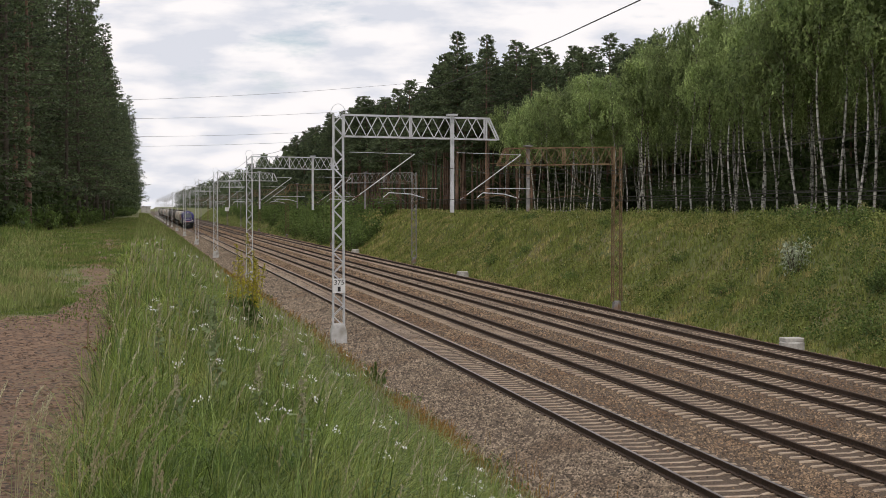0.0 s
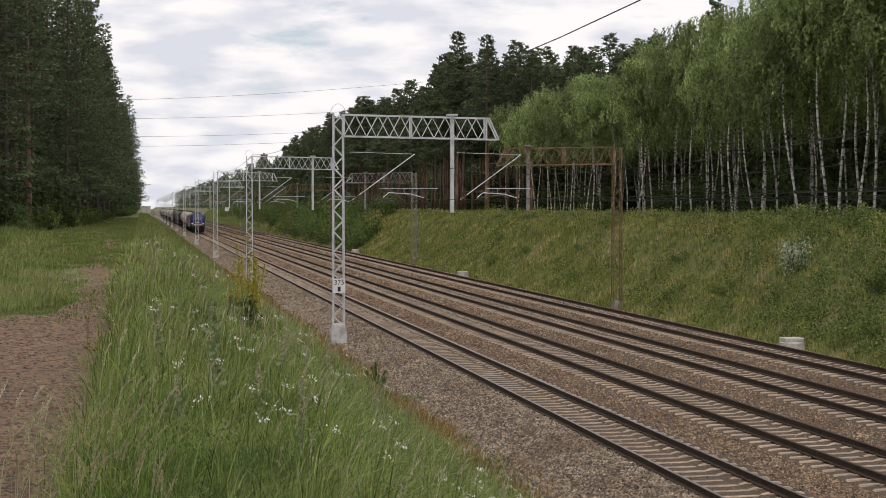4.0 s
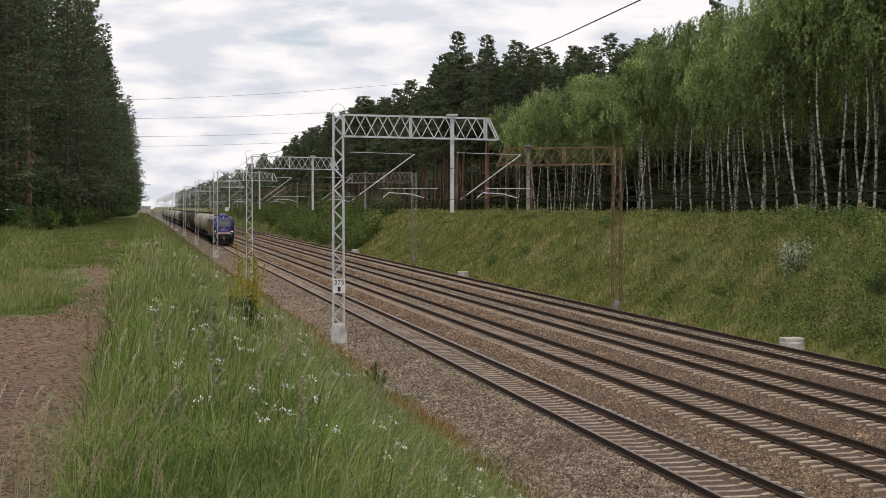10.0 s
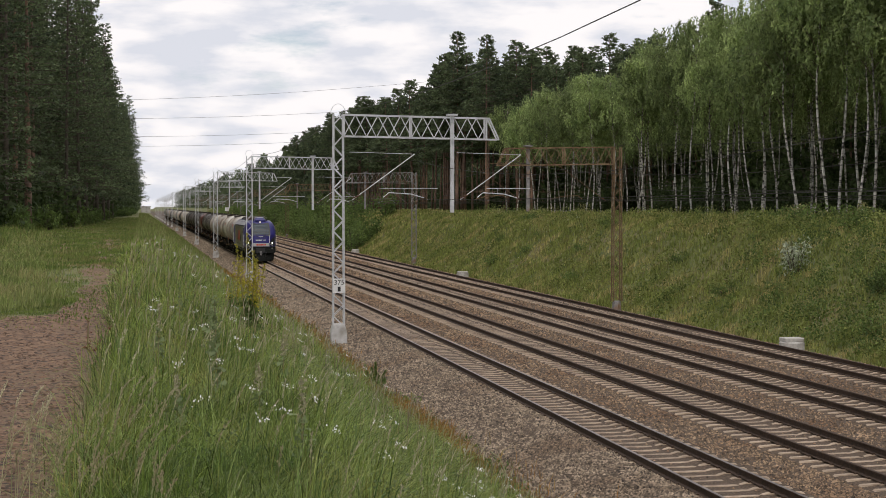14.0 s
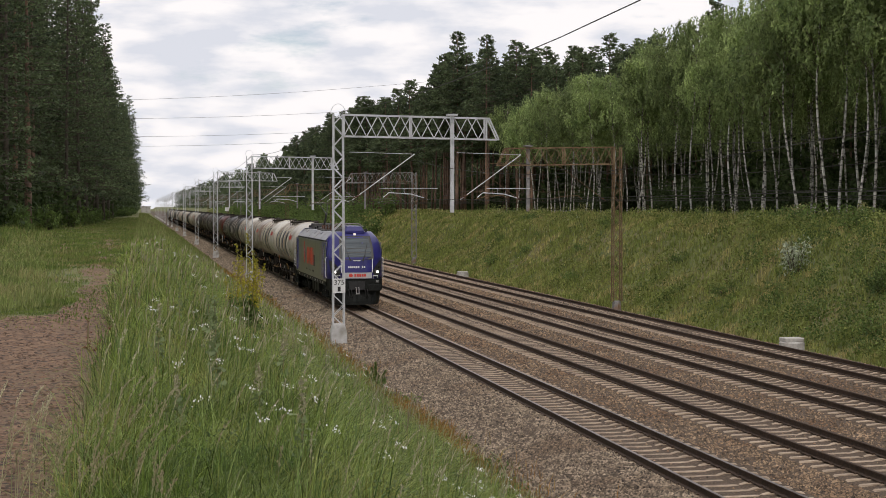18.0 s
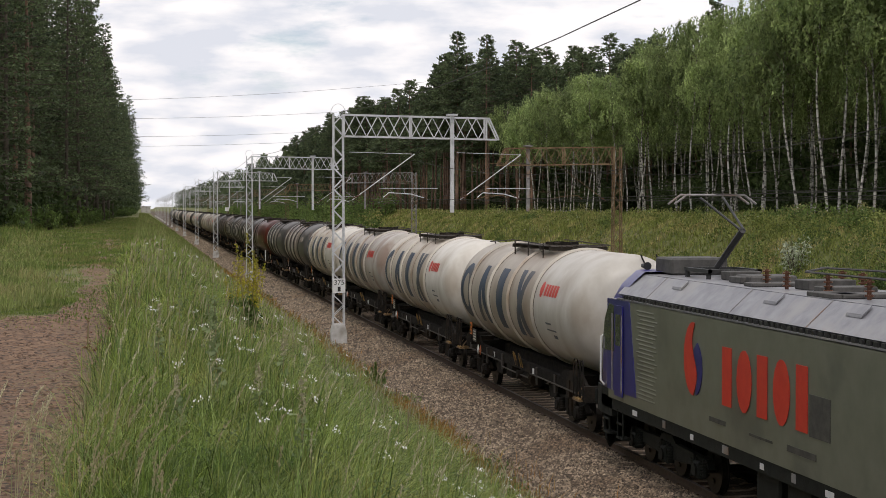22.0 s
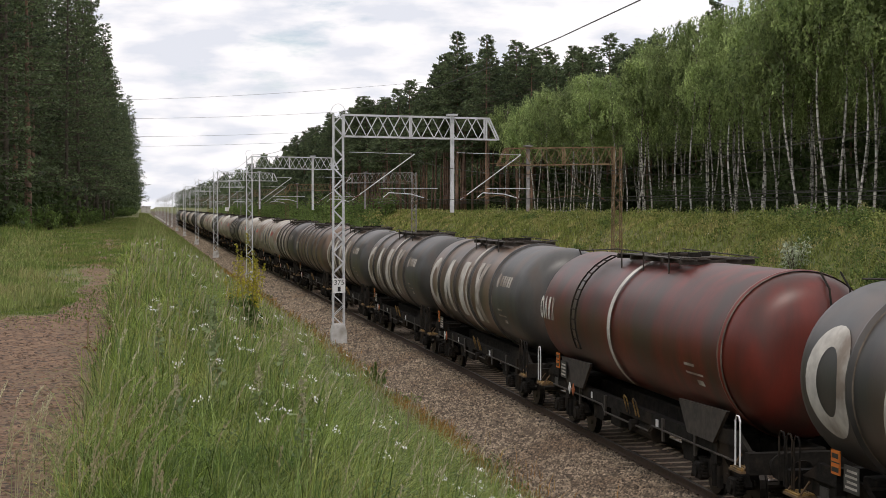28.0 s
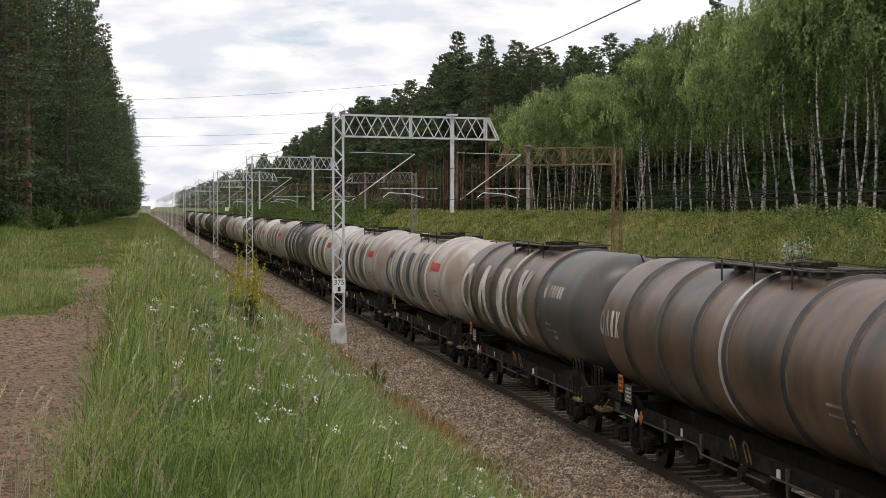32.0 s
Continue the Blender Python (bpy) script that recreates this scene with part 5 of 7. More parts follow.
M_LETTERBLUE = material("dark blue marking", (0.022, 0.040, 0.074), (0.034, 0.056, 0.096), 3, 0.5, 0, 0, 40, (0.09, 0.085, 0.08), 1.0, 0.4)
M_LETTERWHITE = material("grimy white marking", (0.50, 0.475, 0.43), (0.68, 0.645, 0.585), 3, 0.6, 0, 0, 40, (0.25, 0.2, 0.16), 1.0, 0.5)

TANK_R, TANK_Z = 1.465, 2.755
TL = 14.5          # length of a tank


def curved_patch(bm, outline_yz, r=TANK_R + 0.006, sub=0.09):
    """Lay a flat outline (along y, height z over the axis) on the left side of the tank."""
    a = [Vector((0, y, z)) for y, z in outline_yz]
    vs = [bm.verts.new(p) for p in a]
    f = bm.faces.new(vs)
    z0, z1 = min(p[1] for p in outline_yz), max(p[1] for p in outline_yz)
    k = max(1, int((z1 - z0) / sub))
    for i in range(1, k):
        bmesh.ops.bisect_plane(bm, geom=bm.verts[:] + bm.edges[:] + bm.faces[:], plane_co=(0, 0, z0 + (z1 - z0) * i / k), plane_no=(0, 0, 1))
    for v in bm.verts:
        ang = v.co.z / r
        v.co.x, v.co.z = -r * math.cos(ang), r * math.sin(ang)


def marking(kind, y, w, h):
    """Shapes on the tank's side: ring, wedge, bar, hourglass."""
    out = []
    if kind == "ring":
        for a0 in (0.0, math.pi):
            o = [(y + w / 2 * math.cos(a), h / 2 * math.sin(a)) for a in np.linspace(a0, a0 + math.pi, 14)]
            i = [(y + w * 0.24 * math.cos(a), h * 0.30 * math.sin(a)) for a in np.linspace(a0 + math.pi, a0, 14)]
            out.append(o + i)
    elif kind == "wedge":
        for k in (-1, 1):
            out.append([(y + k * w * 0.44, -h / 2), (y + k * w * 0.14, h / 2), (y, h / 2), (y, h * 0.12), (y + k * w * 0.17, -h / 2)])
    elif kind == "bar":
        out.append([(y + w * 0.25, -h / 2), (y + w * 0.30, h / 2), (y - w * 0.30, h / 2), (y - w * 0.25, -h / 2)])
    elif kind == "hourglass":
        for k in (-1, 1):
            out.append([(y + k * w * 0.40, h / 2), (y + k * w * 0.10, h / 2), (y, h * 0.16), (y, -h * 0.16), (y + k * w * 0.10, -h / 2), (y + k * w * 0.44, -h / 2), (y + k * w * 0.17, 0.0)])
    elif kind == "drop":
        out.append([(y + w / 2 * math.cos(a), h / 2 * math.sin(a)) for a in np.linspace(0, 6.283, 15)[:-1]])
    else:
        out.append([(y + w / 2, -h / 2), (y + w / 2, h / 2), (y - w / 2, h / 2), (y - w / 2, -h / 2)])
    return out


def mark(parent, name, kind, y, z, w, h, mat, label):
    bm = bmesh.new()
    for o in marking(kind, y, w, h):
        b2 = bmesh.new()
        curved_patch(b2, [(p[0], p[1] + z) for p in o])
        me = bpy.data.meshes.new("tmp")
        b2.to_mesh(me)
        b2.free()
        bm.from_mesh(me)
        bpy.data.meshes.remove(me)
    for v in bm.verts:
        v.co.z += TANK_Z
    return part(name, bm, mat, parent, label)


def wheelset_mesh(r=0.46):
    bm = bmesh.new()
    rod(bm, (-0.95, 0, 0), (0.95, 0, 0), 0.08, 10)
    for s in (-1, 1):
        a, b = 0.70 * s, 0.80 * s
        lathe(bm, [(min(a, b) - 0.0, r * 0.985), (max(a, b), r)], 20, "x")
        lathe(bm, [(0.68 * s - 0.015, r + 0.028), (0.68 * s + 0.015, r + 0.028)], 20, "x")
        for k in range(4):
            a = k * math.pi / 2
            rod(bm, (0.81 * s, 0.22 * math.cos(a), 0.22 * math.sin(a)), (0.83 * s, 0.22 * math.cos(a), 0.22 * math.sin(a)), 0.05, 6)
    return bm


WHEELS = []


def bogie(root, y, base, wheels, mat):
    """Frame with axle boxes and springs; the wheelsets are parts of the vehicle, so that they can turn."""
    bm = bmesh.new()
    for s in (-1, 1):
        prism(bm, [(y - base / 2 - 0.45, 0.52), (y - base / 2 - 0.3, 0.68), (y - 0.5, 0.72), (y - 0.3, 0.85), (y + 0.3, 0.85), (y + 0.5, 0.72),
                   (y + base / 2 + 0.3, 0.68), (y + base / 2 + 0.45, 0.52), (y + 0.4, 0.40), (y - 0.4, 0.40)], s * 1.0 - 0.06, s * 1.0 + 0.06, "yz")
        for w in wheels:
            box(bm, s * 1.07 - 0.10, s * 1.07 + 0.10, w - 0.16, w + 0.16, 0.30, 0.62, 0.03)
            for d in (-0.26, 0.26):
                rod(bm, (s * 1.07, w + d, 0.36), (s * 1.07, w + d, 0.66), 0.055, 8)
                for c in range(5):
                    rod(bm, (s * 1.07, w + d, 0.38 + 0.058 * c), (s * 1.07, w + d, 0.408 + 0.058 * c), 0.092, 8)
            rod(bm, (s * 1.17, w, 0.46), (s * 1.21, w, 0.46), 0.12, 10)
            rod(bm, (s * 1.12, w + 0.34, 0.30), (s * 1.12, w + 0.16, 0.72), 0.035, 6)
        for d in (-0.13, 0.13):
            rod(bm, (s * 1.05, y + d, 0.30), (s * 1.05, y + d, 0.70), 0.09, 8)
    box(bm, -1.0, 1.0, y - 0.25, y + 0.25, 0.55, 0.80)
    part("bogie", bm, mat, root)


wheel_me = None


def wheelset(root, y, r=0.46):
    global wheel_me
    if wheel_me is None:
        ob = part("wheelset", wheelset_mesh(r), M_STEEL, root)
        wheel_me = ob.data
    else:
        ob = again("wheelset", wheel_me, root)
    ob.location = (0, y, r)
    return ob


def buffers(root, y, way, mat):
    for s in (-0.875, 0.875):
        bm = bmesh.new()
        rod(bm, (s, y, 1.05), (s, y + way * 0.36, 1.05), 0.10, 12)
        lathe(bm, [(min(y + way * 0.36, y + way * 0.40), 0.23), (max(y + way * 0.36, y + way * 0.40), 0.23)], 16, "y", (s, 0, 1.05))
        part("buffer", bm, mat, root)


def hoop(bm, a, b, seg=48):
    """One band of a ring round the tank, from profile point a to b."""
    r = [[bm.verts.new((math.cos(6.283185 * i / seg) * q, y, TANK_Z + math.sin(6.283185 * i / seg) * q)) for i in range(seg)] for y, q in (a, b)]
    for i in range(seg):
        j = (i + 1) % seg
        bm.faces.new((r[0][i], r[1][i], r[1][j], r[0][j]))


def tank_wagon(style, label):
    """Bogie tank wagon, its middle at y = 0; the loco's end is at -y."""
    root = thing("tank_wagon", label, "rail wagon", None, "tank wagons of the train")
    paint, rings, letters, mcol = style["paint"], style["rings"], style["marks"], style["ink"]
    h = style.get("length", TL) / 2
    prof = [(-h, 0.25), (-h + 0.02, 0.62), (-h + 0.10, 1.00), (-h + 0.26, 1.27), (-h + 0.48, 1.40), (-h + 0.75, TANK_R), (style.get("capline", 0.0), TANK_R),
            (h - 0.75, TANK_R), (h - 0.48, 1.40), (h - 0.26, 1.27), (h - 0.10, 1.00), (h - 0.02, 0.62), (h, 0.25)]
    bm = bmesh.new()
    lathe(bm, prof, 48, "y", (0, 0, TANK_Z))
    for f in bm.faces:
        if "capline" in style and f.calc_center_median().y < style["capline"] - 0.01:
            f.material_index = 1
    tank = part("tank", bm, [paint, style.get("cap", paint)], root, "", True)
    for y in rings:
        bm = bmesh.new()
        top = TANK_R + style.get("ringheight", 0.062)
        # outer bands lie flat on the tank and carry grime and painted ring shade
        line = [(y - 0.13, TANK_R + 0.004), (y - 0.060, TANK_R + 0.004), (y - 0.035, top), (y + 0.035, top), (y + 0.060, TANK_R + 0.004), (y + 0.13, TANK_R + 0.004)]
        for k, (a, b) in enumerate(zip(line[:-1], line[1:])):
            had = len(bm.faces)
            hoop(bm, a, b)
            bm.faces.ensure_lookup_table()
            for f in bm.faces[had:]:
                f.material_index = 1 if k in (0, 4) else 0
        bmesh.ops.remove_doubles(bm, verts=bm.verts, dist=0.0005)
        part("stiffening_ring", bm, [style.get("ringpaint", paint), M_GRIMESHADE], tank, "", True)
    for args in letters:
        mark(tank, "marking", *args, mcol if len(args) == 5 else None, "")
    for args in style.get("logo", ()):
        mark(tank, "logo_shape", *args[:5], args[5], "small painted emblem")
    if "stripe" in style:
        y = style["stripe"]
        bm = bmesh.new()
        seg, a0, a1 = 26, radians(98), radians(232)
        vs = []
        for i in range(seg + 1):
            a = a0 + (a1 - a0) * i / seg
            vs.append([bm.verts.new((math.cos(a) * (TANK_R + 0.05), yy, TANK_Z + math.sin(a) * (TANK_R + 0.05))) for yy in (y - 0.11, y + 0.11)])
        for a, b in zip(vs[:-1], vs[1:]):
            bm.faces.new((a[0], a[1], b[1], b[0]))
        part("white_stripe", bm, M_LETTERWHITE, tank, "white painted band")
    for k, (w, hh) in enumerate(((0.55, 0.05), (0.9, 0.04), (0.35, 0.10))):
        mark(tank, "marking_bar", "block", -4.6 - 0.2 * k, -0.30 - 0.16 * k, w, hh, mcol, "")
    if paint is M_REDTANK:
        bm = bmesh.new()
        rows = [[(math.cos(a) * (TANK_R + 0.10), y, TANK_Z + math.sin(a) * (TANK_R + 0.10)) for a in np.linspace(radians(112), radians(205), 12)] for y in (2.9, 3.3)]
        for r_ in rows:
            pipe(bm, r_, 0.02, 5)
        for a, b in zip(*rows):
            rod(bm, a, b, 0.014, 5)
        part("side_ladder", bm, M_UNDER, tank)
        for y in (-4.6, 4.2):
            bm = bmesh.new()
            prism(bm, [(y - 1.4, 1.76), (y + 1.2, 1.70), (y + 0.7, 1.12), (y - 0.7, 1.12)], -1.23, -1.17, "yz")
            part("saddle_plate", bm, M_WALK, root, "large grimy brown saddle plate")
    # underframe
    bm = bmesh.new()
    for s in (-1, 1):
        box(bm, s * 1.05 - 0.07, s * 1.05 + 0.07, -h - 0.25, h + 0.25, 0.91, 1.16)
    for e in (-1, 1):
        box(bm, -1.32, 1.32, e * (h + 0.18) - 0.10, e * (h + 0.18) + 0.10, 0.86, 1.22)
        prism(bm, [(e * (h - 0.1), 1.18), (e * (h - 2.6), 1.18), (e * (h - 2.2), 1.38), (e * (h - 0.7), 1.46)], -1.18, -1.10, "yz")
        prism(bm, [(e * (h - 0.1), 1.18), (e * (h - 2.6), 1.18), (e * (h - 2.2), 1.38), (e * (h - 0.7), 1.46)], 1.10, 1.18, "yz")
        box(bm, -1.15, 1.15, e * (h - 1.9) - 0.15, e * (h - 1.9) + 0.15, 0.75, 1.25)
    rod(bm, (0, -h + 2.5, 0.95), (0, h - 2.5, 0.95), 0.10, 8)
    part("underframe", bm, M_UNDER, root)
    bm = bmesh.new()
    rod(bm, (-0.9, -1.3, 0.72), (-0.9, 0.1, 0.72), 0.20, 12)
    part("air_reservoir", bm, M_UNDER, root)
    bm = bmesh.new()
    pipe(bm, [(-1.15, -h + 0.6, 0.92), (-1.15, -1.5, 0.92), (-1.15, -1.3, 0.78), (-1.15, 1.9, 0.78), (-1.15, 2.1, 0.92), (-1.15, h - 0.6, 0.92)], 0.022, 6)
    part("brake_pipe", bm, M_WALK, root)
    for y in (-4.1, -2.2, 1.9, 4.0):
        bm = bmesh.new()
        prism(bm, [(y - 0.07, 1.15), (y + 0.07, 1.15), (y + 0.04, 0.70), (y - 0.04, 0.70)], -1.16, -1.12, "yz")
        part("hanger", bm, M_WALK, root)
    bm = bmesh.new()
    box(bm, -1.10, -0.75, 0.9, 1.6, 0.55, 0.95, 0.03)
    part("valve_box", bm, M_UNDER, root)
    bm = bmesh.new()
    box(bm, -0.34, 0.34, -h + 0.4, h - 0.4, 0.66, 1.19, 0.02)
    part("centre_sill", bm, M_UNDER, root)
    for y in (-3.4, 2.9):
        bm = bmesh.new()
        prism(bm, [(y - 0.5, 0.82), (y + 0.5, 0.82), (y + 0.35, 0.50), (y - 0.35, 0.50)], -1.0, 1.0, "yz")
        part("cross_member", bm, M_UNDER, root)
    for e in (-1, 1):
        yb = e * (h - 1.9)
        bogie(root, yb, 1.8, (yb - 0.9, yb + 0.9), M_UNDER)
        for d in (-0.9, 0.9):
            w = wheelset(root, yb + d)
            WHEELS.append((w, yb + d))
        buffers(root, e * (h + 0.28), e, M_UNDER)
        # end platform: step, railing, ladder
        bm = bmesh.new()
        box(bm, -1.42, -0.95, e * (h - 0.15) - 0.28, e * (h - 0.15) + 0.28, 0.86, 0.90)
        for d in (-0.24, 0.24):
            rod(bm, (-1.38, e * (h - 0.15) + d, 0.88), (-1.20, e * (h - 0.15) + d, 1.12), 0.018, 5)
        part("step", bm, M_RUSTYSTEP, root, "rusty ochre step board")
        bm = bmesh.new()
        y0 = e * (h - 0.05)
        for d in (-0.34, -0.04, 0.26) if style.get("darkrail", True) else (0.0,):
            pipe(bm, [(-1.36, y0 + d, 0.95), (-1.36, y0 + d, 1.72), (-1.36, y0 + d + 0.06, 1.80), (-1.36, y0 + d + 0.16, 1.80), (-1.36, y0 + d + 0.22, 1.72), (-1.36, y0 + d + 0.22, 0.95)], 0.016, 6)
        part("handrail", bm, M_UNDER if style.get("darkrail", True) else M_WHITE, root)
        bm = bmesh.new()
        for x in (0.25, 0.62):
            pipe(bm, [(x, e * (h + 0.20), 1.15), (x, e * (h + 0.10), 3.2), (x, e * (h - 0.12), TANK_Z + TANK_R - 0.28), (x, e * (h - 0.50), TANK_Z + TANK_R - 0.02)], 0.02, 5)
        for c in range(9):
            rod(bm, (0.25, e * (h + 0.19 - 0.011 * c), 1.35 + 0.23 * c), (0.62, e * (h + 0.19 - 0.011 * c), 1.35 + 0.23 * c), 0.014, 5)
        part("end_ladder", bm, M_UNDER, root)
        bm = bmesh.new()
        pipe(bm, [(-0.35, e * (h + 0.25), 1.0), (-0.40, e * (h + 0.42), 0.80), (-0.34, e * (h + 0.55), 0.62), (-0.20, e * (h + 0.72), 0.66)], 0.028, 6)
        part("brake_hose", bm, M_BLACK, root)
        bm = bmesh.new()
        for c in range(6):
            box(bm, -1.40 + 0.08 * c, -1.36 + 0.08 * c, e * (h - 0.15) - 0.26, e * (h - 0.15) + 0.26, 0.901, 0.93)
        part("step_grating", bm, M_OCHRE, root, "worn ochre step grating")
    # plates on the solebar
    for name, ya, yb, za, zb, mat in (("data_panel", h - 2.35, h - 1.85, 1.24, 1.62, M_DATAPANEL), ("data_panel", h - 0.95, h - 0.62, 0.90, 1.10, M_DATAPANEL),
                                      ("white_label", -1.85, -1.70, 0.93, 1.08, M_WHITE), ("white_label", 3.0, 3.1, 0.95, 1.10, M_WHITE)):
        bm = bmesh.new()
        box(bm, -1.30 if za > 1.2 else -1.136, -1.285 if za > 1.2 else -1.121, ya, yb, za, zb)
        panel = part(name, bm, mat, root)
        if name == "data_panel" and za > 1.2:
            for c in range(4):
                bm = bmesh.new()
                box(bm, -1.305, -1.301, ya + 0.05, yb - 0.06 - 0.05 * (c % 2), za + 0.05 + 0.08 * c, za + 0.085 + 0.08 * c)
                part("marking_bar", bm, M_LETTERWHITE, panel)
    bm = bmesh.new()
    prism(bm, [(h - 3.16, 1.05), (h - 3.04, 1.19), (h - 2.92, 1.05), (h - 3.04, 0.91)], -1.32, -1.30, "yz")
    part("hazard_label", bm, M_RUSTRED, root, "faded orange-red hazard diamond")
    for ya in (-0.62, 0.02):
        bm = bmesh.new()
        pipe(bm, [(-1.14, ya, 0.98), (-1.22, ya, 1.30), (-1.24, ya + 0.10, 1.36), (-1.22, ya + 0.20, 1.30), (-1.14, ya + 0.20, 0.98)], 0.016, 5)
        part("lever", bm, M_OCHRE, root, "ochre brake lever")
    bm = bmesh.new()
    rod(bm, (0, -0.3, TANK_Z - TANK_R + 0.05), (0, -0.3, 0.70), 0.16, 10)
    rod(bm, (-1.18, -0.3, 0.78), (1.18, -0.3, 0.78), 0.075, 8)
    rod(bm, (-1.24, -0.3, 0.78), (-1.12, -0.3, 0.78), 0.12, 10)
    part("outlet_pipe", bm, M_UNDER, root)
    bm = bmesh.new()
    box(bm, -1.30, -1.28, h - 1.70, h - 1.40, 1.42, 1.78)
    plate = part("hazard_plate", bm, M_ORANGE, root, "orange hazard plate with dark bars")
    bm = bmesh.new()
    box(bm, -1.28, -1.05, h - 1.56, h - 1.52, 1.1, 1.5)
    part("bracket", bm, M_UNDER, plate)
    bm = bmesh.new()
    box(bm, -1.306, -1.301, h - 1.70, h - 1.40, 1.59, 1.61)
    box(bm, -1.306, -1.301, h - 1.66, h - 1.44, 1.66, 1.73)
    box(bm, -1.306, -1.301, h - 1.67, h - 1.43, 1.46, 1.53)
    part("marking_bar", bm, M_BLACK, plate)
    bm = bmesh.new()
    prism(bm, [(h - 2.84, 1.05), (h - 2.72, 1.19), (h - 2.60, 1.05), (h - 2.72, 0.91)], -1.32, -1.30, "yz")
    part("hazard_label", bm, M_WHITE, root, "white and red hazard diamond")
    # top walkway with hatch and rails
    bm = bmesh.new()
    zt = TANK_Z + TANK_R
    for x in (-0.62, -0.30, 0.30, 0.62):
        box(bm, x - 0.13, x + 0.13, -2.2, 2.3, zt + 0.055, zt + 0.075)
    for y in (-2.1, -1.0, 0.1, 1.2, 2.2):
        box(bm, -0.78, 0.78, y - 0.03, y + 0.03, zt - 0.04, zt + 0.05)
    part("walkway", bm, M_WALK, tank)
    bm = bmesh.new()
    pipe(bm, [(-0.80, -2.3, zt + 0.10), (-0.80, 1.0, zt + 0.16), (-0.72, 2.4, zt + 0.16), (-0.5, h - 0.7, zt + 0.02)], 0.015, 5)
    pipe(bm, [(0.80, -2.3, zt + 0.10), (0.80, 2.4, zt + 0.16)], 0.015, 5)
    rod(bm, (-0.80, -2.3, zt + 0.1), (0.80, -2.3, zt + 0.1), 0.015, 5)
    for y in (-1.5, 0.2, 1.8):
        rod(bm, (-0.80, y, zt - 0.25), (-0.80, y, zt + 0.16), 0.018, 5)
    part("walkway_rail", bm, M_WALK, tank)
    bm = bmesh.new()
    lathe(bm, [(zt - 0.08, 0.27), (zt + 0.12, 0.27), (zt + 0.15, 0.23)], 16, "z", (0, -0.4, 0))
    for k in range(4):
        box(bm, -0.12 + 0.33 * math.cos(k * 1.57), 0.12 + 0.33 * math.cos(k * 1.57), -0.45 + 0.33 * math.sin(k * 1.57), -0.35 + 0.33 * math.sin(k * 1.57), zt + 0.06, zt + 0.16)
    part("hatch", bm, M_UNDER, tank)
    return root


M_OCHRE = material("worn ochre paint", (0.20, 0.115, 0.030), (0.34, 0.205, 0.060), 9, 0.75, 0, 0.1, 40, (0.07, 0.05, 0.03), 3.0, 0.5)
M_RUSTRED = material("faded hazard orange", (0.34, 0.085, 0.025), (0.42, 0.12, 0.04), 6, 0.6)
M_DATAPANEL = material("grimy dark data panel", (0.040, 0.038, 0.034), (0.085, 0.080, 0.072), 5, 0.6)
M_RUSTYSTEP = material("rusty ochre step", (0.10, 0.06, 0.03), (0.19, 0.12, 0.06), 8, 0.8)
BIG = [("ring", 5.65, 0.03, 1.5, 1.75), ("wedge", 3.27, 0.03, 1.6, 1.75), ("bar", 0.92, 0.03, 1.4, 1.75), ("hourglass", -1.61, 0.03, 1.6, 1.85)]
SMALL = [("ring", 6.4, 0.1, 0.32, 0.55), ("wedge", 6.05, 0.1, 0.32, 0.55), ("bar", 5.70, 0.1, 0.32, 0.55), ("hourglass", 5.35, 0.1, 0.34, 0.55)]


def logo(ink, y=-3.75, z=0.52):
    return [("drop", y, z, 0.34, 0.42, ink)] + [("block", y - 0.40 - 0.26 * k, z, 0.20, 0.30, ink) for k in range(5)]


RINGS = (4.85, 2.25, -0.25, -3.05)
RIBS = (4.69, 1.99, -0.45, -3.5)
STYLES = {
    "cream": dict(cap=M_CREAMCAP, capline=-3.05, paint=M_CREAM, ringpaint=M_CREAMRING, rings=RINGS, marks=BIG, ink=M_LETTERBLUE, logo=logo(M_RED)),
    "pale": dict(paint=M_PALE, ringpaint=M_CREAMRING, rings=RINGS, marks=BIG, ink=M_LETTERBLUE, logo=logo(M_RED)),
    "dark": dict(cap=M_GRIME, capline=-3.5, paint=M_DARK, ringpaint=M_DARKRING, rings=RIBS, marks=BIG, ink=M_LETTERWHITE, logo=logo(M_LETTERWHITE, -4.2), stripe=-0.15),
    "grime": dict(paint=M_GRIME, ringpaint=M_DARKRING, rings=RINGS, marks=BIG, ink=M_LETTERWHITE, logo=logo(M_LETTERWHITE)),
    # the red tank's one low ring is its end seam, highlight in the colour
    "red": dict(paint=M_REDTANK, ringpaint=M_REDSEAM, rings=(-6.25,), ringheight=0.022, marks=SMALL, ink=M_LETTERWHITE, stripe=0.40, length=14.1, darkrail=False),
    "long": dict(paint=M_DARK, ringpaint=M_DARKRING, rings=(5.6, 3.57, 1.43, -0.2, -2.8, -5.06), marks=[(k, y + 0.95, z, w, h) for k, y, z, w, h in SMALL], ink=M_LETTERWHITE, stripe=-0.10, length=16.2),
}
LABELS = {
    "cream": "dirty cream tank wagon with dark blue markings and red emblem",
    "pale": "pale grimy tank wagon with dark blue markings and red emblem",
    "dark": "sooty brown tank wagon with large white markings and band",
    "grime": "dark grey tank wagon with large white markings",
    "red": "dark red smooth tank wagon with a white band",
    "long": "long sooty tank wagon with ribs and one white band",
}
for st in STYLES.values():
    st["marks"] = [tuple(a) for a in st["marks"]]

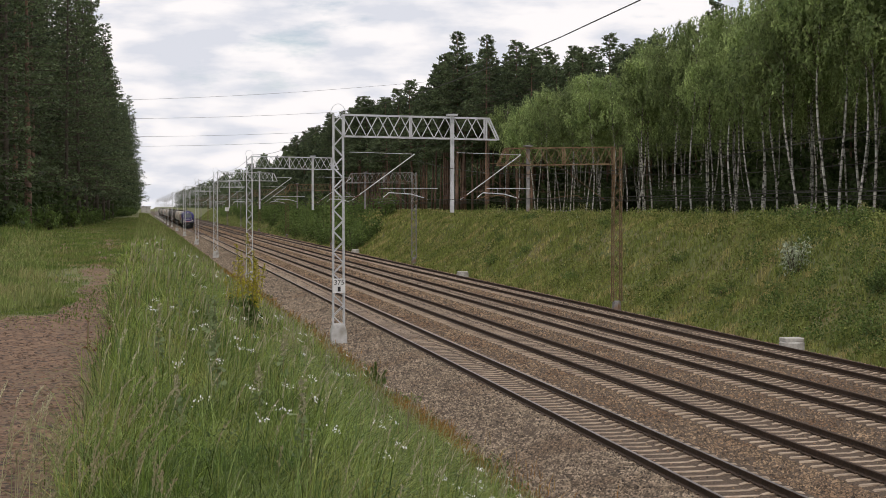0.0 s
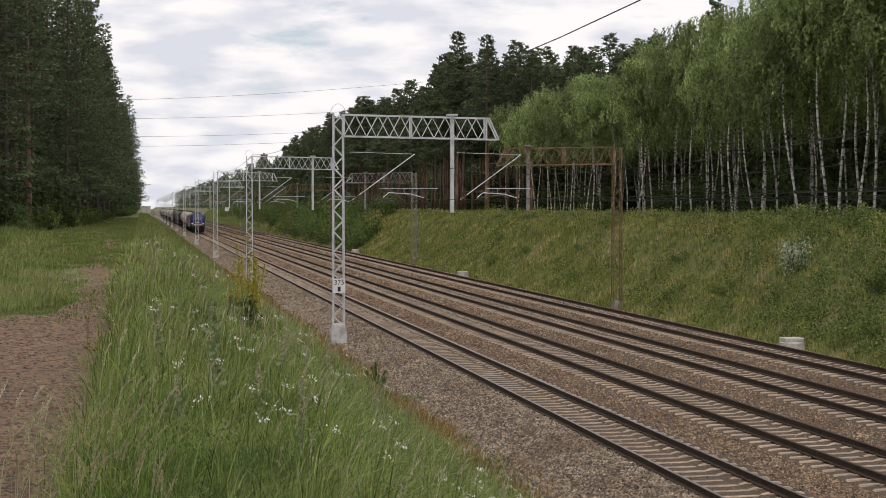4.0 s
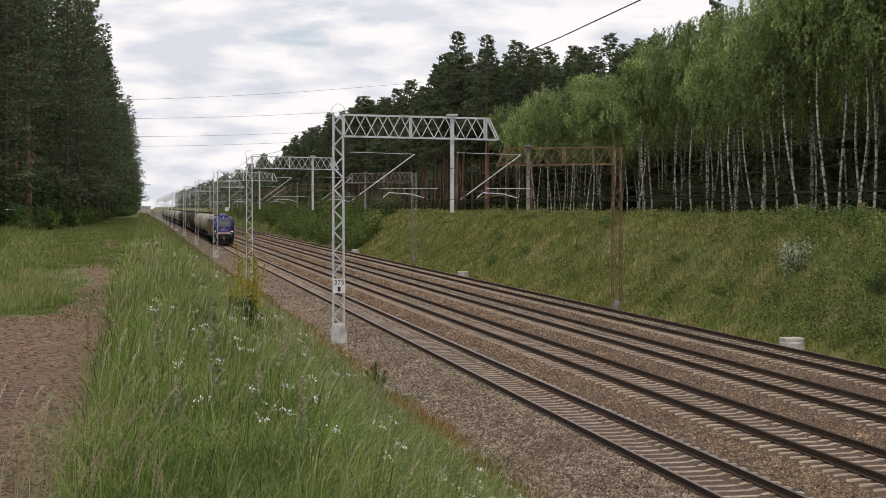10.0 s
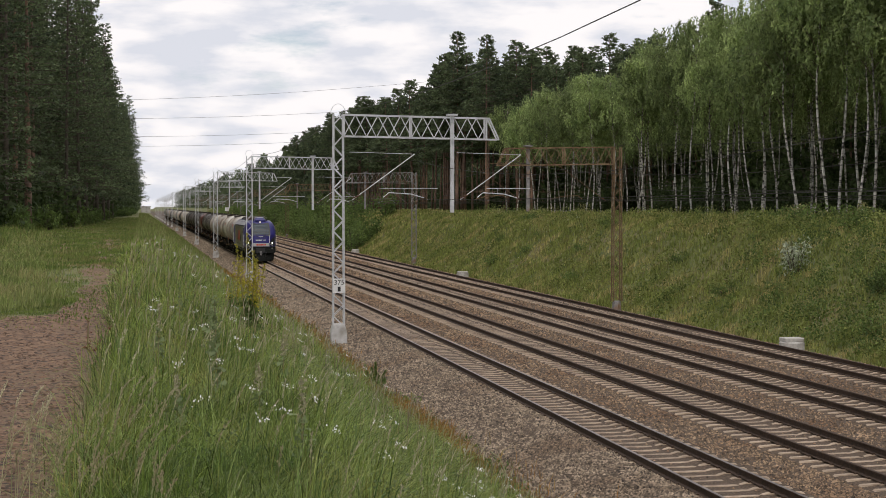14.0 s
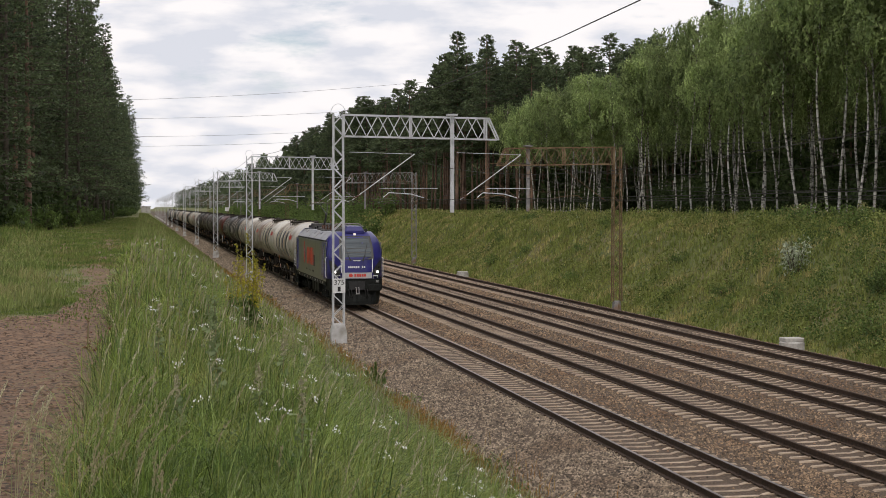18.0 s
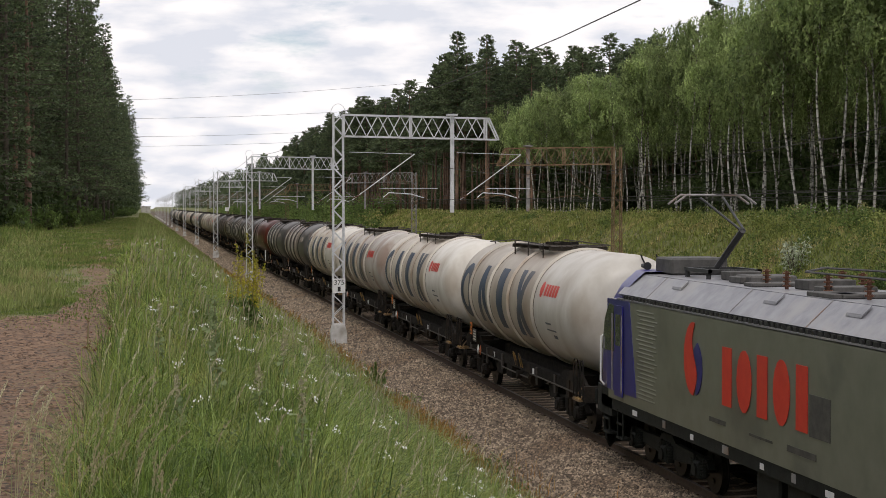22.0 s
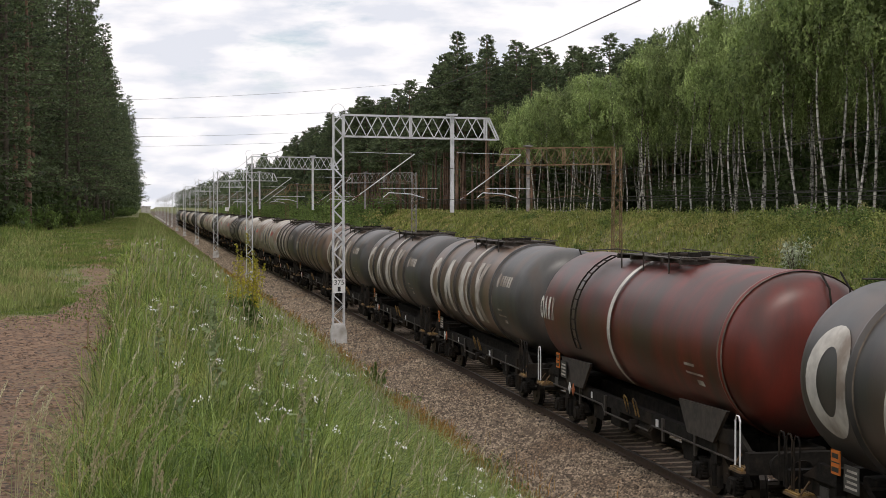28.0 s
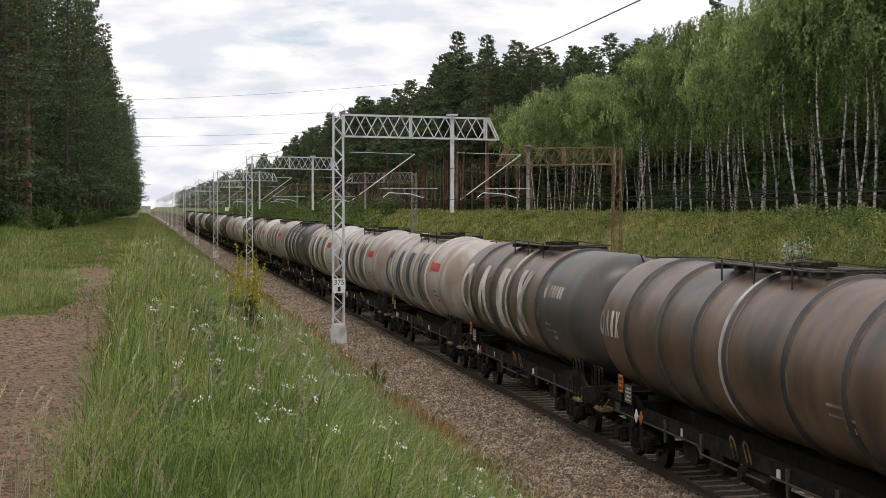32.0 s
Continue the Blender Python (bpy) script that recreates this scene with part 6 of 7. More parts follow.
SPEED, Y0_FRONT = 17.8, 32.9 + 17.8 * 21          # front of the loco at 0 s
REAR0 = 33.04 + 17.8 * 23                          # rear end of the first tank at 0 s
ORDER = [("cream", 0.0), ("cream", 16.1), ("pale", 31.9), ("cream", 48.0), ("dark", 63.8), ("grime", 79.9), ("red", 96.1), ("dark", 112.3), ("dark", 128.0),
         ("dark", 144.1), ("long", 162.0), ("dark", 178.0), ("pale", 193.9)]
tail = ["pale", "cream", "grime", "pale", "cream", "grime", "cream", "pale", "dark", "cream", "dark", "grime", "cream", "dark", "pale", "dark", "grime", "cream", "dark", "dark", "grime"]
for k, s in enumerate(tail):
    ORDER.append((s, 193.9 + 16.05 * (k + 1)))
made, TRAIN = {}, []
for k, (s, off) in enumerate(ORDER):
    L = STYLES[s].get("length", TL)
    y = REAR0 + off - L / 2
    if s not in made:
        WHEELS.clear()
        made[s] = tank_wagon(STYLES[s], LABELS[s])
        made[s].matrix_basis = pose(TRACKS[0], y, 0)
        TRAIN.append((made[s], y))
    else:
        TRAIN.append((copy_thing(made[s], pose(TRACKS[0], y, 0)), y))
# ---- locomotive ----
def chamfer(u):
    """Depth of the nose's corner, from the flat front (0) to the side (1)."""
    return 0.62 * u + 0.38 * (1 - math.sqrt(max(0.0, 1 - u * u)))


def cab_section(z, y0, half, wide, d2):
    """One level of the cab's nose, from the left side round the front to the right side."""
    turn = [(half + (wide - half) * math.sin(a), y0 + 0.03 + d2 * chamfer(math.sin(a))) for a in np.linspace(0, math.pi / 2, 9)]
    right = [(half * 0.5, y0)] + turn + [(wide, y0 + d2 + 0.6)]
    return [(-x, y, z) for x, y in reversed(right)] + [(x, y, z) for x, y in right]


NOSE = [(1.48, 0.0, 0.90, 1.49, 1.0), (1.9, 0.03, 0.88, 1.49, 1.0), (2.60, 0.12, 0.84, 1.485, 1.0), (3.05, 0.38, 0.82, 1.47, 1.0),
        (3.40, 0.60, 0.80, 1.42, 1.0), (3.72, 0.84, 0.76, 1.28, 0.95), (3.98, 1.12, 0.66, 1.02, 0.8)]


def locomotive():
    root = thing("locomotive", "deep blue and grey-green electric locomotive with lit headlamps", "locomotive", None)
    L = 19.9
    for end in (0, 1):
        flip = (lambda p: p) if end == 0 else (lambda p: (p[0], L - p[1], p[2]))
        bm = bmesh.new()
        zs = np.concatenate([[1.48, 1.9, 2.3, 2.54, 2.60], np.linspace(2.7, 3.98, 14)])
        levels = [cab_section(z, *[float(np.interp(z, [q[0] for q in NOSE], [q[k] for q in NOSE])) for k in (1, 2, 3, 4)]) for z in zs]
        rows = [[bm.verts.new(flip(p)) for p in lv] for lv in levels]
        for a, b in zip(rows[:-1], rows[1:]):
            for i in range(len(a) - 1):
                bm.faces.new((a[i], a[i + 1], b[i + 1], b[i]))
        bm.faces.new(rows[-1])
        bm.faces.new(rows[0][::-1])
        bmesh.ops.recalc_face_normals(bm, faces=bm.faces)
        cab = part("cab", bm, M_BLUE, root, "deep blue cab")
        for f in cab.data.polygons:
            f.use_smooth = abs(f.normal.z) < 0.8
        def front(y, z, off=0.012):
            """Depth of the nose's face at height z."""
            return np.interp(z, [1.48, 1.9, 2.6, 3.05, 3.4, 3.72, 3.98], [0.0, 0.03, 0.12, 0.38, 0.60, 0.84, 1.12]) - off
        def facing(name, outline, mat, label="", thick=0.02, off=0.012):
            bm = bmesh.new()
            a = [bm.verts.new(flip((x, front(0, z, off), z))) for x, z in outline]
            b = [bm.verts.new(flip((x, front(0, z, off) + thick, z))) for x, z in outline]
            k = len(a)
            for i in range(k):
                bm.faces.new((a[i], a[(i + 1) % k], b[(i + 1) % k], b[i]))
            bm.faces.new(a[::-1])
            bm.faces.new(b)
            bmesh.ops.recalc_face_normals(bm, faces=bm.faces)
            return part(name, bm, mat, cab, label)
        facing("windscreen", [(-0.80, 2.64), (0.80, 2.64), (0.78, 3.05), (0.76, 3.40), (0.70, 3.66), (-0.70, 3.66), (-0.76, 3.40), (-0.78, 3.05)], M_SCREEN, "grey windscreen with blinds and a painted reflection")
        facing("windscreen_frame", [(-0.93, 2.52), (0.93, 2.52), (0.915, 3.05), (0.88, 3.40), (0.81, 3.76), (-0.81, 3.76), (-0.88, 3.40), (-0.915, 3.05)], M_BLACK, "black glossy windscreen surround", 0.02, 0.006)
        facing("white_strip", [(-0.20, 2.44), (0.20, 2.44), (0.20, 2.475), (-0.20, 2.475)], M_WHITE, "", 0.02, 0.04)
        for z in (2.86, 3.10):
            facing("sun_blind", [(-0.72, z), (0.72, z), (0.72, z + 0.035), (-0.72, z + 0.035)], M_DATAPANEL, "", 0.006, 0.018)
        facing("white_band", [(-0.80, 1.52), (0.80, 1.52), (0.80, 1.83), (-0.80, 1.83)], M_BAND, "dull white band with red emblem", 0.01, 0.034)
        for k in range(5):
            facing("emblem_bar", [(-0.14 + 0.13 * k, 1.61), (-0.04 + 0.13 * k, 1.61), (-0.04 + 0.13 * k, 1.76), (-0.14 + 0.13 * k, 1.76)], M_RED, "", 0.008, 0.05)
        facing("emblem_bar", [(-0.42, 1.60), (-0.24, 1.60), (-0.22, 1.70), (-0.30, 1.79), (-0.42, 1.75)], M_RED, "", 0.008, 0.05)
        for k in range(9):
            if k != 6:
                facing("marking_bar", [(-0.46 + 0.105 * k, 2.07), (-0.39 + 0.105 * k, 2.07), (-0.39 + 0.105 * k, 2.17), (-0.46 + 0.105 * k, 2.17)], M_WHITE, "", 0.008, 0.03)
        for s in (-1, 1):
            facing("white_strip", [(s * 0.80, 1.84), (s * 0.84, 1.84), (s * 0.86, 2.56), (s * 0.82, 2.56)], M_WHITE, "", 0.03, 0.05)
            bm = bmesh.new()
            def corner(x, z, out):
                y = 0.03 + chamfer(max(0.0, (abs(x) - 0.88) / 0.61)) + front(0, z, 0.0)
                return flip((x + s * out * 0.8, y - out, z))
            cols = [(0.84, 1.78, 1.92), (0.95, 1.66, 2.10), (1.06, 1.58, 2.24), (1.17, 1.60, 2.35), (1.26, 1.72, 2.43), (1.325, 1.95, 2.47), (1.37, 2.25, 2.48)]
            strip = [[bm.verts.new(corner(s * x, z0_ + (z1_ - z0_) * k / 3, 0.03)) for k in range(4)] for x, z0_, z1_ in cols]
            for ca, cb in zip(strip[:-1], strip[1:]):
                for k in range(3):
                    bm.faces.new((ca[k], cb[k], cb[k + 1], ca[k + 1]))
            part("lamp_recess", bm, M_BLACK, cab, "black headlamp housing")
            bm = bmesh.new()
            p = Vector(corner(s * 1.10, 1.86, 0.03))
            q = Vector(corner(s * 1.10, 1.86, 0.075))
            rod(bm, p, q, 0.062, 12)
            part("headlamp", bm, M_LAMP if end == 0 else M_GLASS, cab, "lit round headlamp" if end == 0 else "")
            bm = bmesh.new()
            rod(bm, Vector(corner(s * 1.20, 2.10, 0.03)), Vector(corner(s * 1.20, 2.10, 0.06)), 0.06, 12)
            part("headlamp", bm, M_GLASS, cab, "unlit round headlamp")
            bm = bmesh.new()
            pipe(bm, [flip((s * 1.47, 1.15, 1.5)), flip((s * 1.56, 1.12, 1.6)), flip((s * 1.56, 1.12, 2.55)), flip((s * 1.47, 1.15, 2.62))], 0.022, 6)
            part("handrail", bm, M_WHITE, cab, "white grab rail")
            bm = bmesh.new()
            pipe(bm, [flip((s * 0.86, -0.05, 1.52)), flip((s * 0.86, -0.08, 1.66)), flip((s * 1.12, 0.06, 1.66)), flip((s * 1.12, 0.08, 1.52))], 0.022, 6)
            part("handrail", bm, M_WHITE, cab, "white grab rail")
            bm = bmesh.new()
            flat_bar(bm, flip((s * 0.36, front(0, 2.45, 0.06), 2.45)), flip((s * 0.62, front(0, 3.35, 0.05), 3.35)), 0.03, 0.02, (0, 1, 0.3))
            flat_bar(bm, flip((s * 0.30, front(0, 2.45, 0.05), 2.45)), flip((s * 0.46, front(0, 2.75, 0.05), 2.75)), 0.05, 0.03, (0, 1, 0.3))
            part("wiper", bm, M_BLACK, cab)
        if end == 0:
            bm = bmesh.new()
            prism(bm, [(0.0, 3.9), (0.0, 4.04), (0.10, 4.27), (1.4, 4.30), (1.4, 3.9)], -0.52, 0.52, "yz")
            for v in bm.verts:
                if v.co.z > 4.1:
                    v.co.x *= 0.72
                v.co = Vector(flip((v.co.x, v.co.y + 0.98, v.co.z)))
            bmesh.ops.recalc_face_normals(bm, faces=bm.faces)
            part("roof_fairing", bm, M_BLUE, cab)
        bm = bmesh.new()
        p = flip((0.0, front(0, 3.82, 0.0), 3.84))
        lathe(bm, [(min(p[1] - 0.03, p[1] + 0.10), 0.075), (max(p[1] - 0.03, p[1] + 0.10), 0.075)], 16, "y", (0, 0, p[2]))
        part("top_lamp", bm, M_LAMPOFF if end == 0 else M_GLASS, cab, "lit round top headlamp" if end == 0 else "")
        for s in (-1, 1):
            bm = bmesh.new()
            y = 1.25 if end == 0 else L - 1.25
            rod(bm, (s * 0.62, y - 0.12, 4.06), (s * 0.62, y + 0.15, 4.06), 0.05, 8)
            rod(bm, (s * 0.62, y - 0.17, 4.06), (s * 0.62, y - 0.12, 4.06), 0.09, 10, 0.05)
            part("horn", bm, M_BLACK, cab)
        # cab door and side window
        for s in (-1, 1):
            bm = bmesh.new()
            y0, y1 = (2.05, 2.62) if end == 0 else (L - 2.62, L - 2.05)
            box(bm, s * 1.53 - 0.012, s * 1.53 + 0.012, y0, y1, 1.40, 3.28)
            door = part("door", bm, M_BLUE, cab, "blue cab door")
            bm = bmesh.new()
            box(bm, s * 1.546 - 0.006, s * 1.546 + 0.006, y0 + 0.12, y1 - 0.12, 2.45, 3.10)
            part("pane", bm, M_GLASS, door)
            bm = bmesh.new()
            for d in (y0 - 0.05, y1 + 0.05):
                rod(bm, (s * 1.57, d, 1.5), (s * 1.57, d, 3.1), 0.015, 5)
            part("handrail", bm, M_GREYSTEEL, door)
            bm = bmesh.new()
            y0, y1 = (1.10, 1.96) if end == 0 else (L - 1.96, L - 1.10)
            prism(bm, [(y0, 2.30), (y1, 2.30), (y1, 3.26), (y0 + 0.52, 3.30), (y0 + 0.20, 2.95)] if end == 0 else [(y0, 2.30), (y1, 2.30), (y1 - 0.20, 2.95), (y1 - 0.52, 3.30), (y0, 3.26)],
                  s * 1.522 - 0.006, s * 1.522 + 0.006, "yz")
            part("side_window", bm, M_GLASS, cab)
        # buffer beam, plough, buffers, hoses
        bm = bmesh.new()
        pts = [(-1.48, 0.9), (-1.40, 0.35), (-0.95, 0.02), (0.95, 0.02), (1.40, 0.35), (1.48, 0.9)]
        prism(bm, [flip((x, y, 0))[:2] for x, y in pts + [(1.48, 1.7), (-1.48, 1.7)]], 0.90, 1.475)
        beam = part("buffer_beam", bm, M_LOCOUNDER, root, "dark buffer beam")
        # no hollow here: a raised black block stands in for the recess's shade
        bm = bmesh.new()
        prism(bm, [flip((x, y, 0))[:2] for x, y in ((-0.42, -0.012), (0.42, -0.012), (0.42, 0.10), (-0.42, 0.10))], 0.92, 1.36)
        part("coupler_recess", bm, M_BLACK, beam, "black block painted as the recess's shade round the coupling hook")
        for x in (-1.16, 1.02):
            bm = bmesh.new()
            prism(bm, [flip((x + a, y, 0))[:2] for a, y in ((0, 0.02), (0.14, 0.02), (0.14, 0.5), (0, 0.5))], 1.30, 1.40)
            part("marking_bar", bm, M_GREYSTEEL, beam)
        for k in range(7):
            bm = bmesh.new()
            x = -0.78 + 0.26 * k
            prism(bm, [flip((x + a, y, 0))[:2] for a, y in ((0, 0.0 + 0.02 * abs(k - 3)), (0.03, 0.0 + 0.02 * abs(k - 3)), (0.03, 0.3), (0, 0.3))], 0.16, 0.60)
            part("plough_rib", bm, M_LOCOUNDER, beam)
        bm = bmesh.new()
        rows = [[bm.verts.new(flip(p)) for p in ((-w, 0.75, z), (-w * 0.78, 0.14 + o, z), (0, -0.02 + o, z), (w * 0.78, 0.14 + o, z), (w, 0.75, z))] for z, o, w in ((0.12, -0.04, 1.22), (0.30, -0.02, 1.30), (0.62, 0.10, 1.34), (0.92, 0.22, 1.34))]
        for ra, rb in zip(rows[:-1], rows[1:]):
            for i in range(4):
                bm.faces.new((ra[i], ra[i + 1], rb[i + 1], rb[i]))
        plough = part("snow_plough", bm, M_LOCOUNDER, root, "dark ribbed snow plough")
        plough.modifiers.new("thick", "SOLIDIFY").thickness = 0.04
        for s in (-0.875, 0.875):
            bm = bmesh.new()
            y0, y1 = sorted((flip((0, 0.0, 0))[1], flip((0, -0.55, 0))[1]))
            rod(bm, (s, y0, 1.05), (s, y1, 1.05), 0.13, 12)
            yf = flip((0, -0.58, 0))[1]
            box(bm, s - 0.33, s + 0.33, yf - 0.03, yf + 0.03, 0.88, 1.24, 0.02)
            part("buffer", bm, M_LOCOUNDER, root)
        bm = bmesh.new()
        for x in (-0.45, -0.3, 0.42, 0.55):
            pipe(bm, [flip((x, 0.0, 0.95)), flip((x, -0.16, 0.85)), flip((x + 0.03, -0.18, 0.6)), flip((x, -0.05, 0.5))], 0.025, 6)
        part("brake_hose", bm, M_BLACK, root)
        bm = bmesh.new()
        for x in (-0.07, 0.07):
            pipe(bm, [flip((x, 0, 1.05)), flip((x, -0.3, 1.03)), flip((x, -0.36, 0.72))], 0.028, 6)
        rod(bm, flip((-0.09, -0.36, 0.72)), flip((0.09, -0.36, 0.72)), 0.03, 6)
        part("screw_coupling", bm, M_GREYSTEEL, root)
    # body between the cabs
    y0, y1 = 2.4, L - 2.4
    bm = bmesh.new()
    box(bm, -1.50, 1.50, y0 - 0.9, y1 + 0.9, 1.30, 3.40)
    body = part("body_side", bm, M_GREYGREEN, root, "grey-green body side")
    for s in (-1, 1):
        for a, b, n in ((y0 + 1.05, y0 + 2.15, 22), (y1 - 2.3, y1 - 1.2, 22)):
            bm = bmesh.new()
            for k in range(n):
                z = 1.50 + k * 0.082
                jig = 0.12 * math.sin(k * 1.9)
                prism(bm, [(s * 1.50, z), (s * 1.507, z + 0.022), (s * 1.50, z + 0.045)], a + jig, b + jig, "xz")
            part("ribbed_panel", bm, M_GREYGREEN, body)["kind"] = "stuff"
        for z0_, z1_, in ((1.62, 2.38), (2.46, 3.12)):
            bm = bmesh.new()
            box(bm, s * 1.516 - 0.01, s * 1.516 + 0.01, y0 + 0.42, y0 + 0.92, z0_, z1_)
            vent = part("vent_panel", bm, M_BLUE, body, "blue vent panel")
            bm = bmesh.new()
            for a, b, c, d in ((0.38, 0.96, z0_ - 0.03, z0_), (0.38, 0.96, z1_, z1_ + 0.03), (0.38, 0.42, z0_, z1_), (0.92, 0.96, z0_, z1_)):
                box(bm, s * 1.52 - 0.012, s * 1.52 + 0.012, y0 + a, y0 + b, c, d)
            part("frame", bm, M_GREYSTEEL, vent)
        for ya, yb in ((y0 - 0.95, y0 + 0.95), (y1 - 1.1, y1 + 0.95)):
            bm = bmesh.new()
            skew = 0.5 if ya < 5 else 0.0
            prism(bm, [(ya, 1.49), (yb - skew, 1.49), (yb, 3.39), (ya + (0.0 if ya < 5 else 0.5), 3.39)], s * 1.505 - 0.008, s * 1.505 + 0.008, "yz")
            part("blue_panel", bm, M_BLUE, body, "deep blue end panel")
        # roof slope with grille strip
        bm = bmesh.new()
        prism(bm, [(s * 1.46, 3.52), (s * 1.02, 3.92), (s * 0.98, 3.90), (s * 1.40, 3.48)], y0 - 0.35, y1 + 0.35, "xz")
        part("roof_slope", bm, M_SILVER, body, "silver roof slope")
        for ys in (y0 + 2.2, y0 + 5.6, y0 + 8.9, y1 - 1.6):
            bm = bmesh.new()
            prism(bm, [(s * 1.464, 3.526), (s * 1.024, 3.926), (s * 1.02, 3.918), (s * 1.46, 3.518)], ys, ys + 0.03, "xz")
            part("roof_seam", bm, M_GREYSTEEL, body)
        for ys in (y0 + 4.2, y0 + 7.4, y1 - 3.0):
            bm = bmesh.new()
            prism(bm, [(s * 1.22, 3.75), (s * 1.09, 3.87), (s * 1.06, 3.93), (s * 1.20, 3.80)], ys, ys + 0.55, "xz")
            part("lifting_lug", bm, M_SILVER, body)
        bm = bmesh.new()
        for k in range(64):
            y = y0 + 0.1 + (y1 - y0 - 0.2) * k / 64
            box(bm, s * 1.47 - 0.02, s * 1.47 + 0.02, y, y + 0.12, 3.42, 3.50)
        part("grille", bm, M_BLACK, body)["kind"] = "stuff"
        bm = bmesh.new()
        box(bm, s * 1.47 - 0.03, s * 1.47 + 0.03, y0 - 0.3, y1 + 0.3, 3.385, 3.43)
        part("roof_edge", bm, M_SILVER, body)
        if s < 0:
            bm = bmesh.new()
            for k in range(5):
                yb = 11.55 - 0.80 * k
                bm = bmesh.new()
                if k % 2:
                    prism(bm, [(yb - 0.32 + 0.34 * math.cos(a), 2.45 + 0.52 * math.sin(a)) for a in np.linspace(0, 6.283, 19)[:-1]], s * 1.514, s * 1.508, "yz")
                else:
                    box(bm, s * 1.512 - 0.004, s * 1.512 + 0.004, yb - 0.54, yb - 0.10, 1.95, 2.95, 0.0)
                part("emblem_shape", bm, M_RED, body)
            bm = bmesh.new()
            box(bm, s * 1.506 - 0.004, s * 1.506 + 0.004, 7.0, 7.75, 1.92, 2.55)
            part("side_hatch", bm, M_DATAPANEL, body, "dark grey side hatch")
            cy, cz = 12.95, 2.60
            bend = [(cy - 0.06 - 0.13 * math.sin(6.283 * t), cz - 0.60 + 1.2 * t) for t in np.linspace(0, 1, 12)]
            red_shape = [(cy + 0.50 * math.cos(a), cz + 0.66 * math.sin(a)) for a in np.linspace(1.75, -1.6, 18)] + bend
            blue_shape = [(cy - 0.12 - 0.36 * math.cos(a), cz - 0.16 + 0.48 * math.sin(a)) for a in np.linspace(1.3, -1.5, 16)] + [(a - 0.05, b) for a, b in bend[:8]]
            for mat, pts in ((M_RED, red_shape), (M_BLUE, blue_shape)):
                bm = bmesh.new()
                prism(bm, pts, s * 1.516, s * 1.508, "yz")
                part("emblem_shape", bm, mat, body)
            for a, b, z, hh in ((12.1, 11.3, 1.60, 0.08), (10.2, 9.2, 1.60, 0.04), (8.6, 7.5, 1.58, 0.10)):
                bm = bmesh.new()
                box(bm, s * 1.506 - 0.004, s * 1.506 + 0.004, b, a, z, z + hh)
                part("marking_bar", bm, M_DATAPANEL, body)
    bm = bmesh.new()
    box(bm, -1.0, 1.0, y0 - 0.6, y1 + 0.6, 3.85, 3.93)
    part("roof", bm, M_SILVER, body, "silver-grey flat roof")
    bm = bmesh.new()
    box(bm, -1.48, 1.48, 0.9, L - 0.9, 1.06, 1.31)
    part("underframe", bm, M_LOCOUNDER, root)
    for k, y in enumerate((2.9, 4.3, 5.6, 6.9, 8.3, 9.6, 11.2, 13.0, 14.6, 16.4)):
        bm = bmesh.new()
        box(bm, -1.492, -1.483, y, y + (0.16 if k % 3 else 0.30), 1.12, 1.22 if k % 2 else 1.26)
        part("white_label", bm, M_WHITE if k % 2 else M_GREYSTEEL, root)
    for y in (1.35, 2.3, L - 2.5, L - 1.5):
        bm = bmesh.new()
        box(bm, -1.50, -1.30, y, y + 0.42, 0.50, 0.54)
        box(bm, -1.50, -1.46, y, y + 0.42, 0.80, 0.84)
        for d in (0.02, 0.40):
            rod(bm, (-1.47, y + d, 0.5), (-1.47, y + d, 1.1), 0.02, 5)
        part("cab_step", bm, M_LOCOUNDER, root)
    bm = bmesh.new()
    for y in (7.3, 8.6, 9.9):
        box(bm, -1.30, 1.30, y - 0.5, y + 0.5, 0.45, 1.1, 0.04)
    part("equipment_box", bm, M_LOCOUNDER, root)
    for yb in (4.15, L - 4.15):
        ws = (yb - 1.95, yb, yb + 1.95)
        bogie(root, yb, 3.9, ws, M_LOCOUNDER)
        for w in ws:
            WHEELS.append((wheelset(root, w), w))
    # roof gear
    gear = lambda name, bm, mat, label="": part(name, bm, mat, root, label)
    for dims in ((-0.75, 0.75, 2.9, 3.6, 3.93, 4.12, 0.03), (-0.6, 0.6, 16.9, 18.0, 3.93, 4.28, 0.04), (-0.45, 0.45, 12.9, 13.7, 3.93, 4.08, 0.03), (-0.95, -0.5, 8.2, 9.2, 3.93, 4.0, 0.01)):
        bm = bmesh.new()
        box(bm, *dims)
        gear("roof_box", bm, M_ROOFGEAR)
    for k, y in enumerate((5.2, 6.0, 6.9, 7.9, 9.4, 10.3, 11.1, 12.0)):
        for x in (-0.5, 0.5):
            if (k + (x > 0)) % 3 == 2:
                continue
            bm = bmesh.new()
            rod(bm, (x, y, 3.92), (x, y, 4.24), 0.035, 8)
            for z in (3.98, 4.05, 4.12, 4.19):
                rod(bm, (x, y, z), (x, y, z + 0.025), 0.075, 10)
            gear("insulator", bm, M_INSUL)
    bm = bmesh.new()
    pipe(bm, [(-0.5, 5.2, 4.26), (-0.5, 7.9, 4.26), (-0.5, 10.3, 4.26), (0.2, 11.0, 4.3)], 0.02, 5)
    pipe(bm, [(0.5, 5.2, 4.26), (0.5, 8.4, 4.3), (0.5, 12.0, 4.26)], 0.02, 5)
    gear("roof_cable", bm, M_ROOFGEAR)
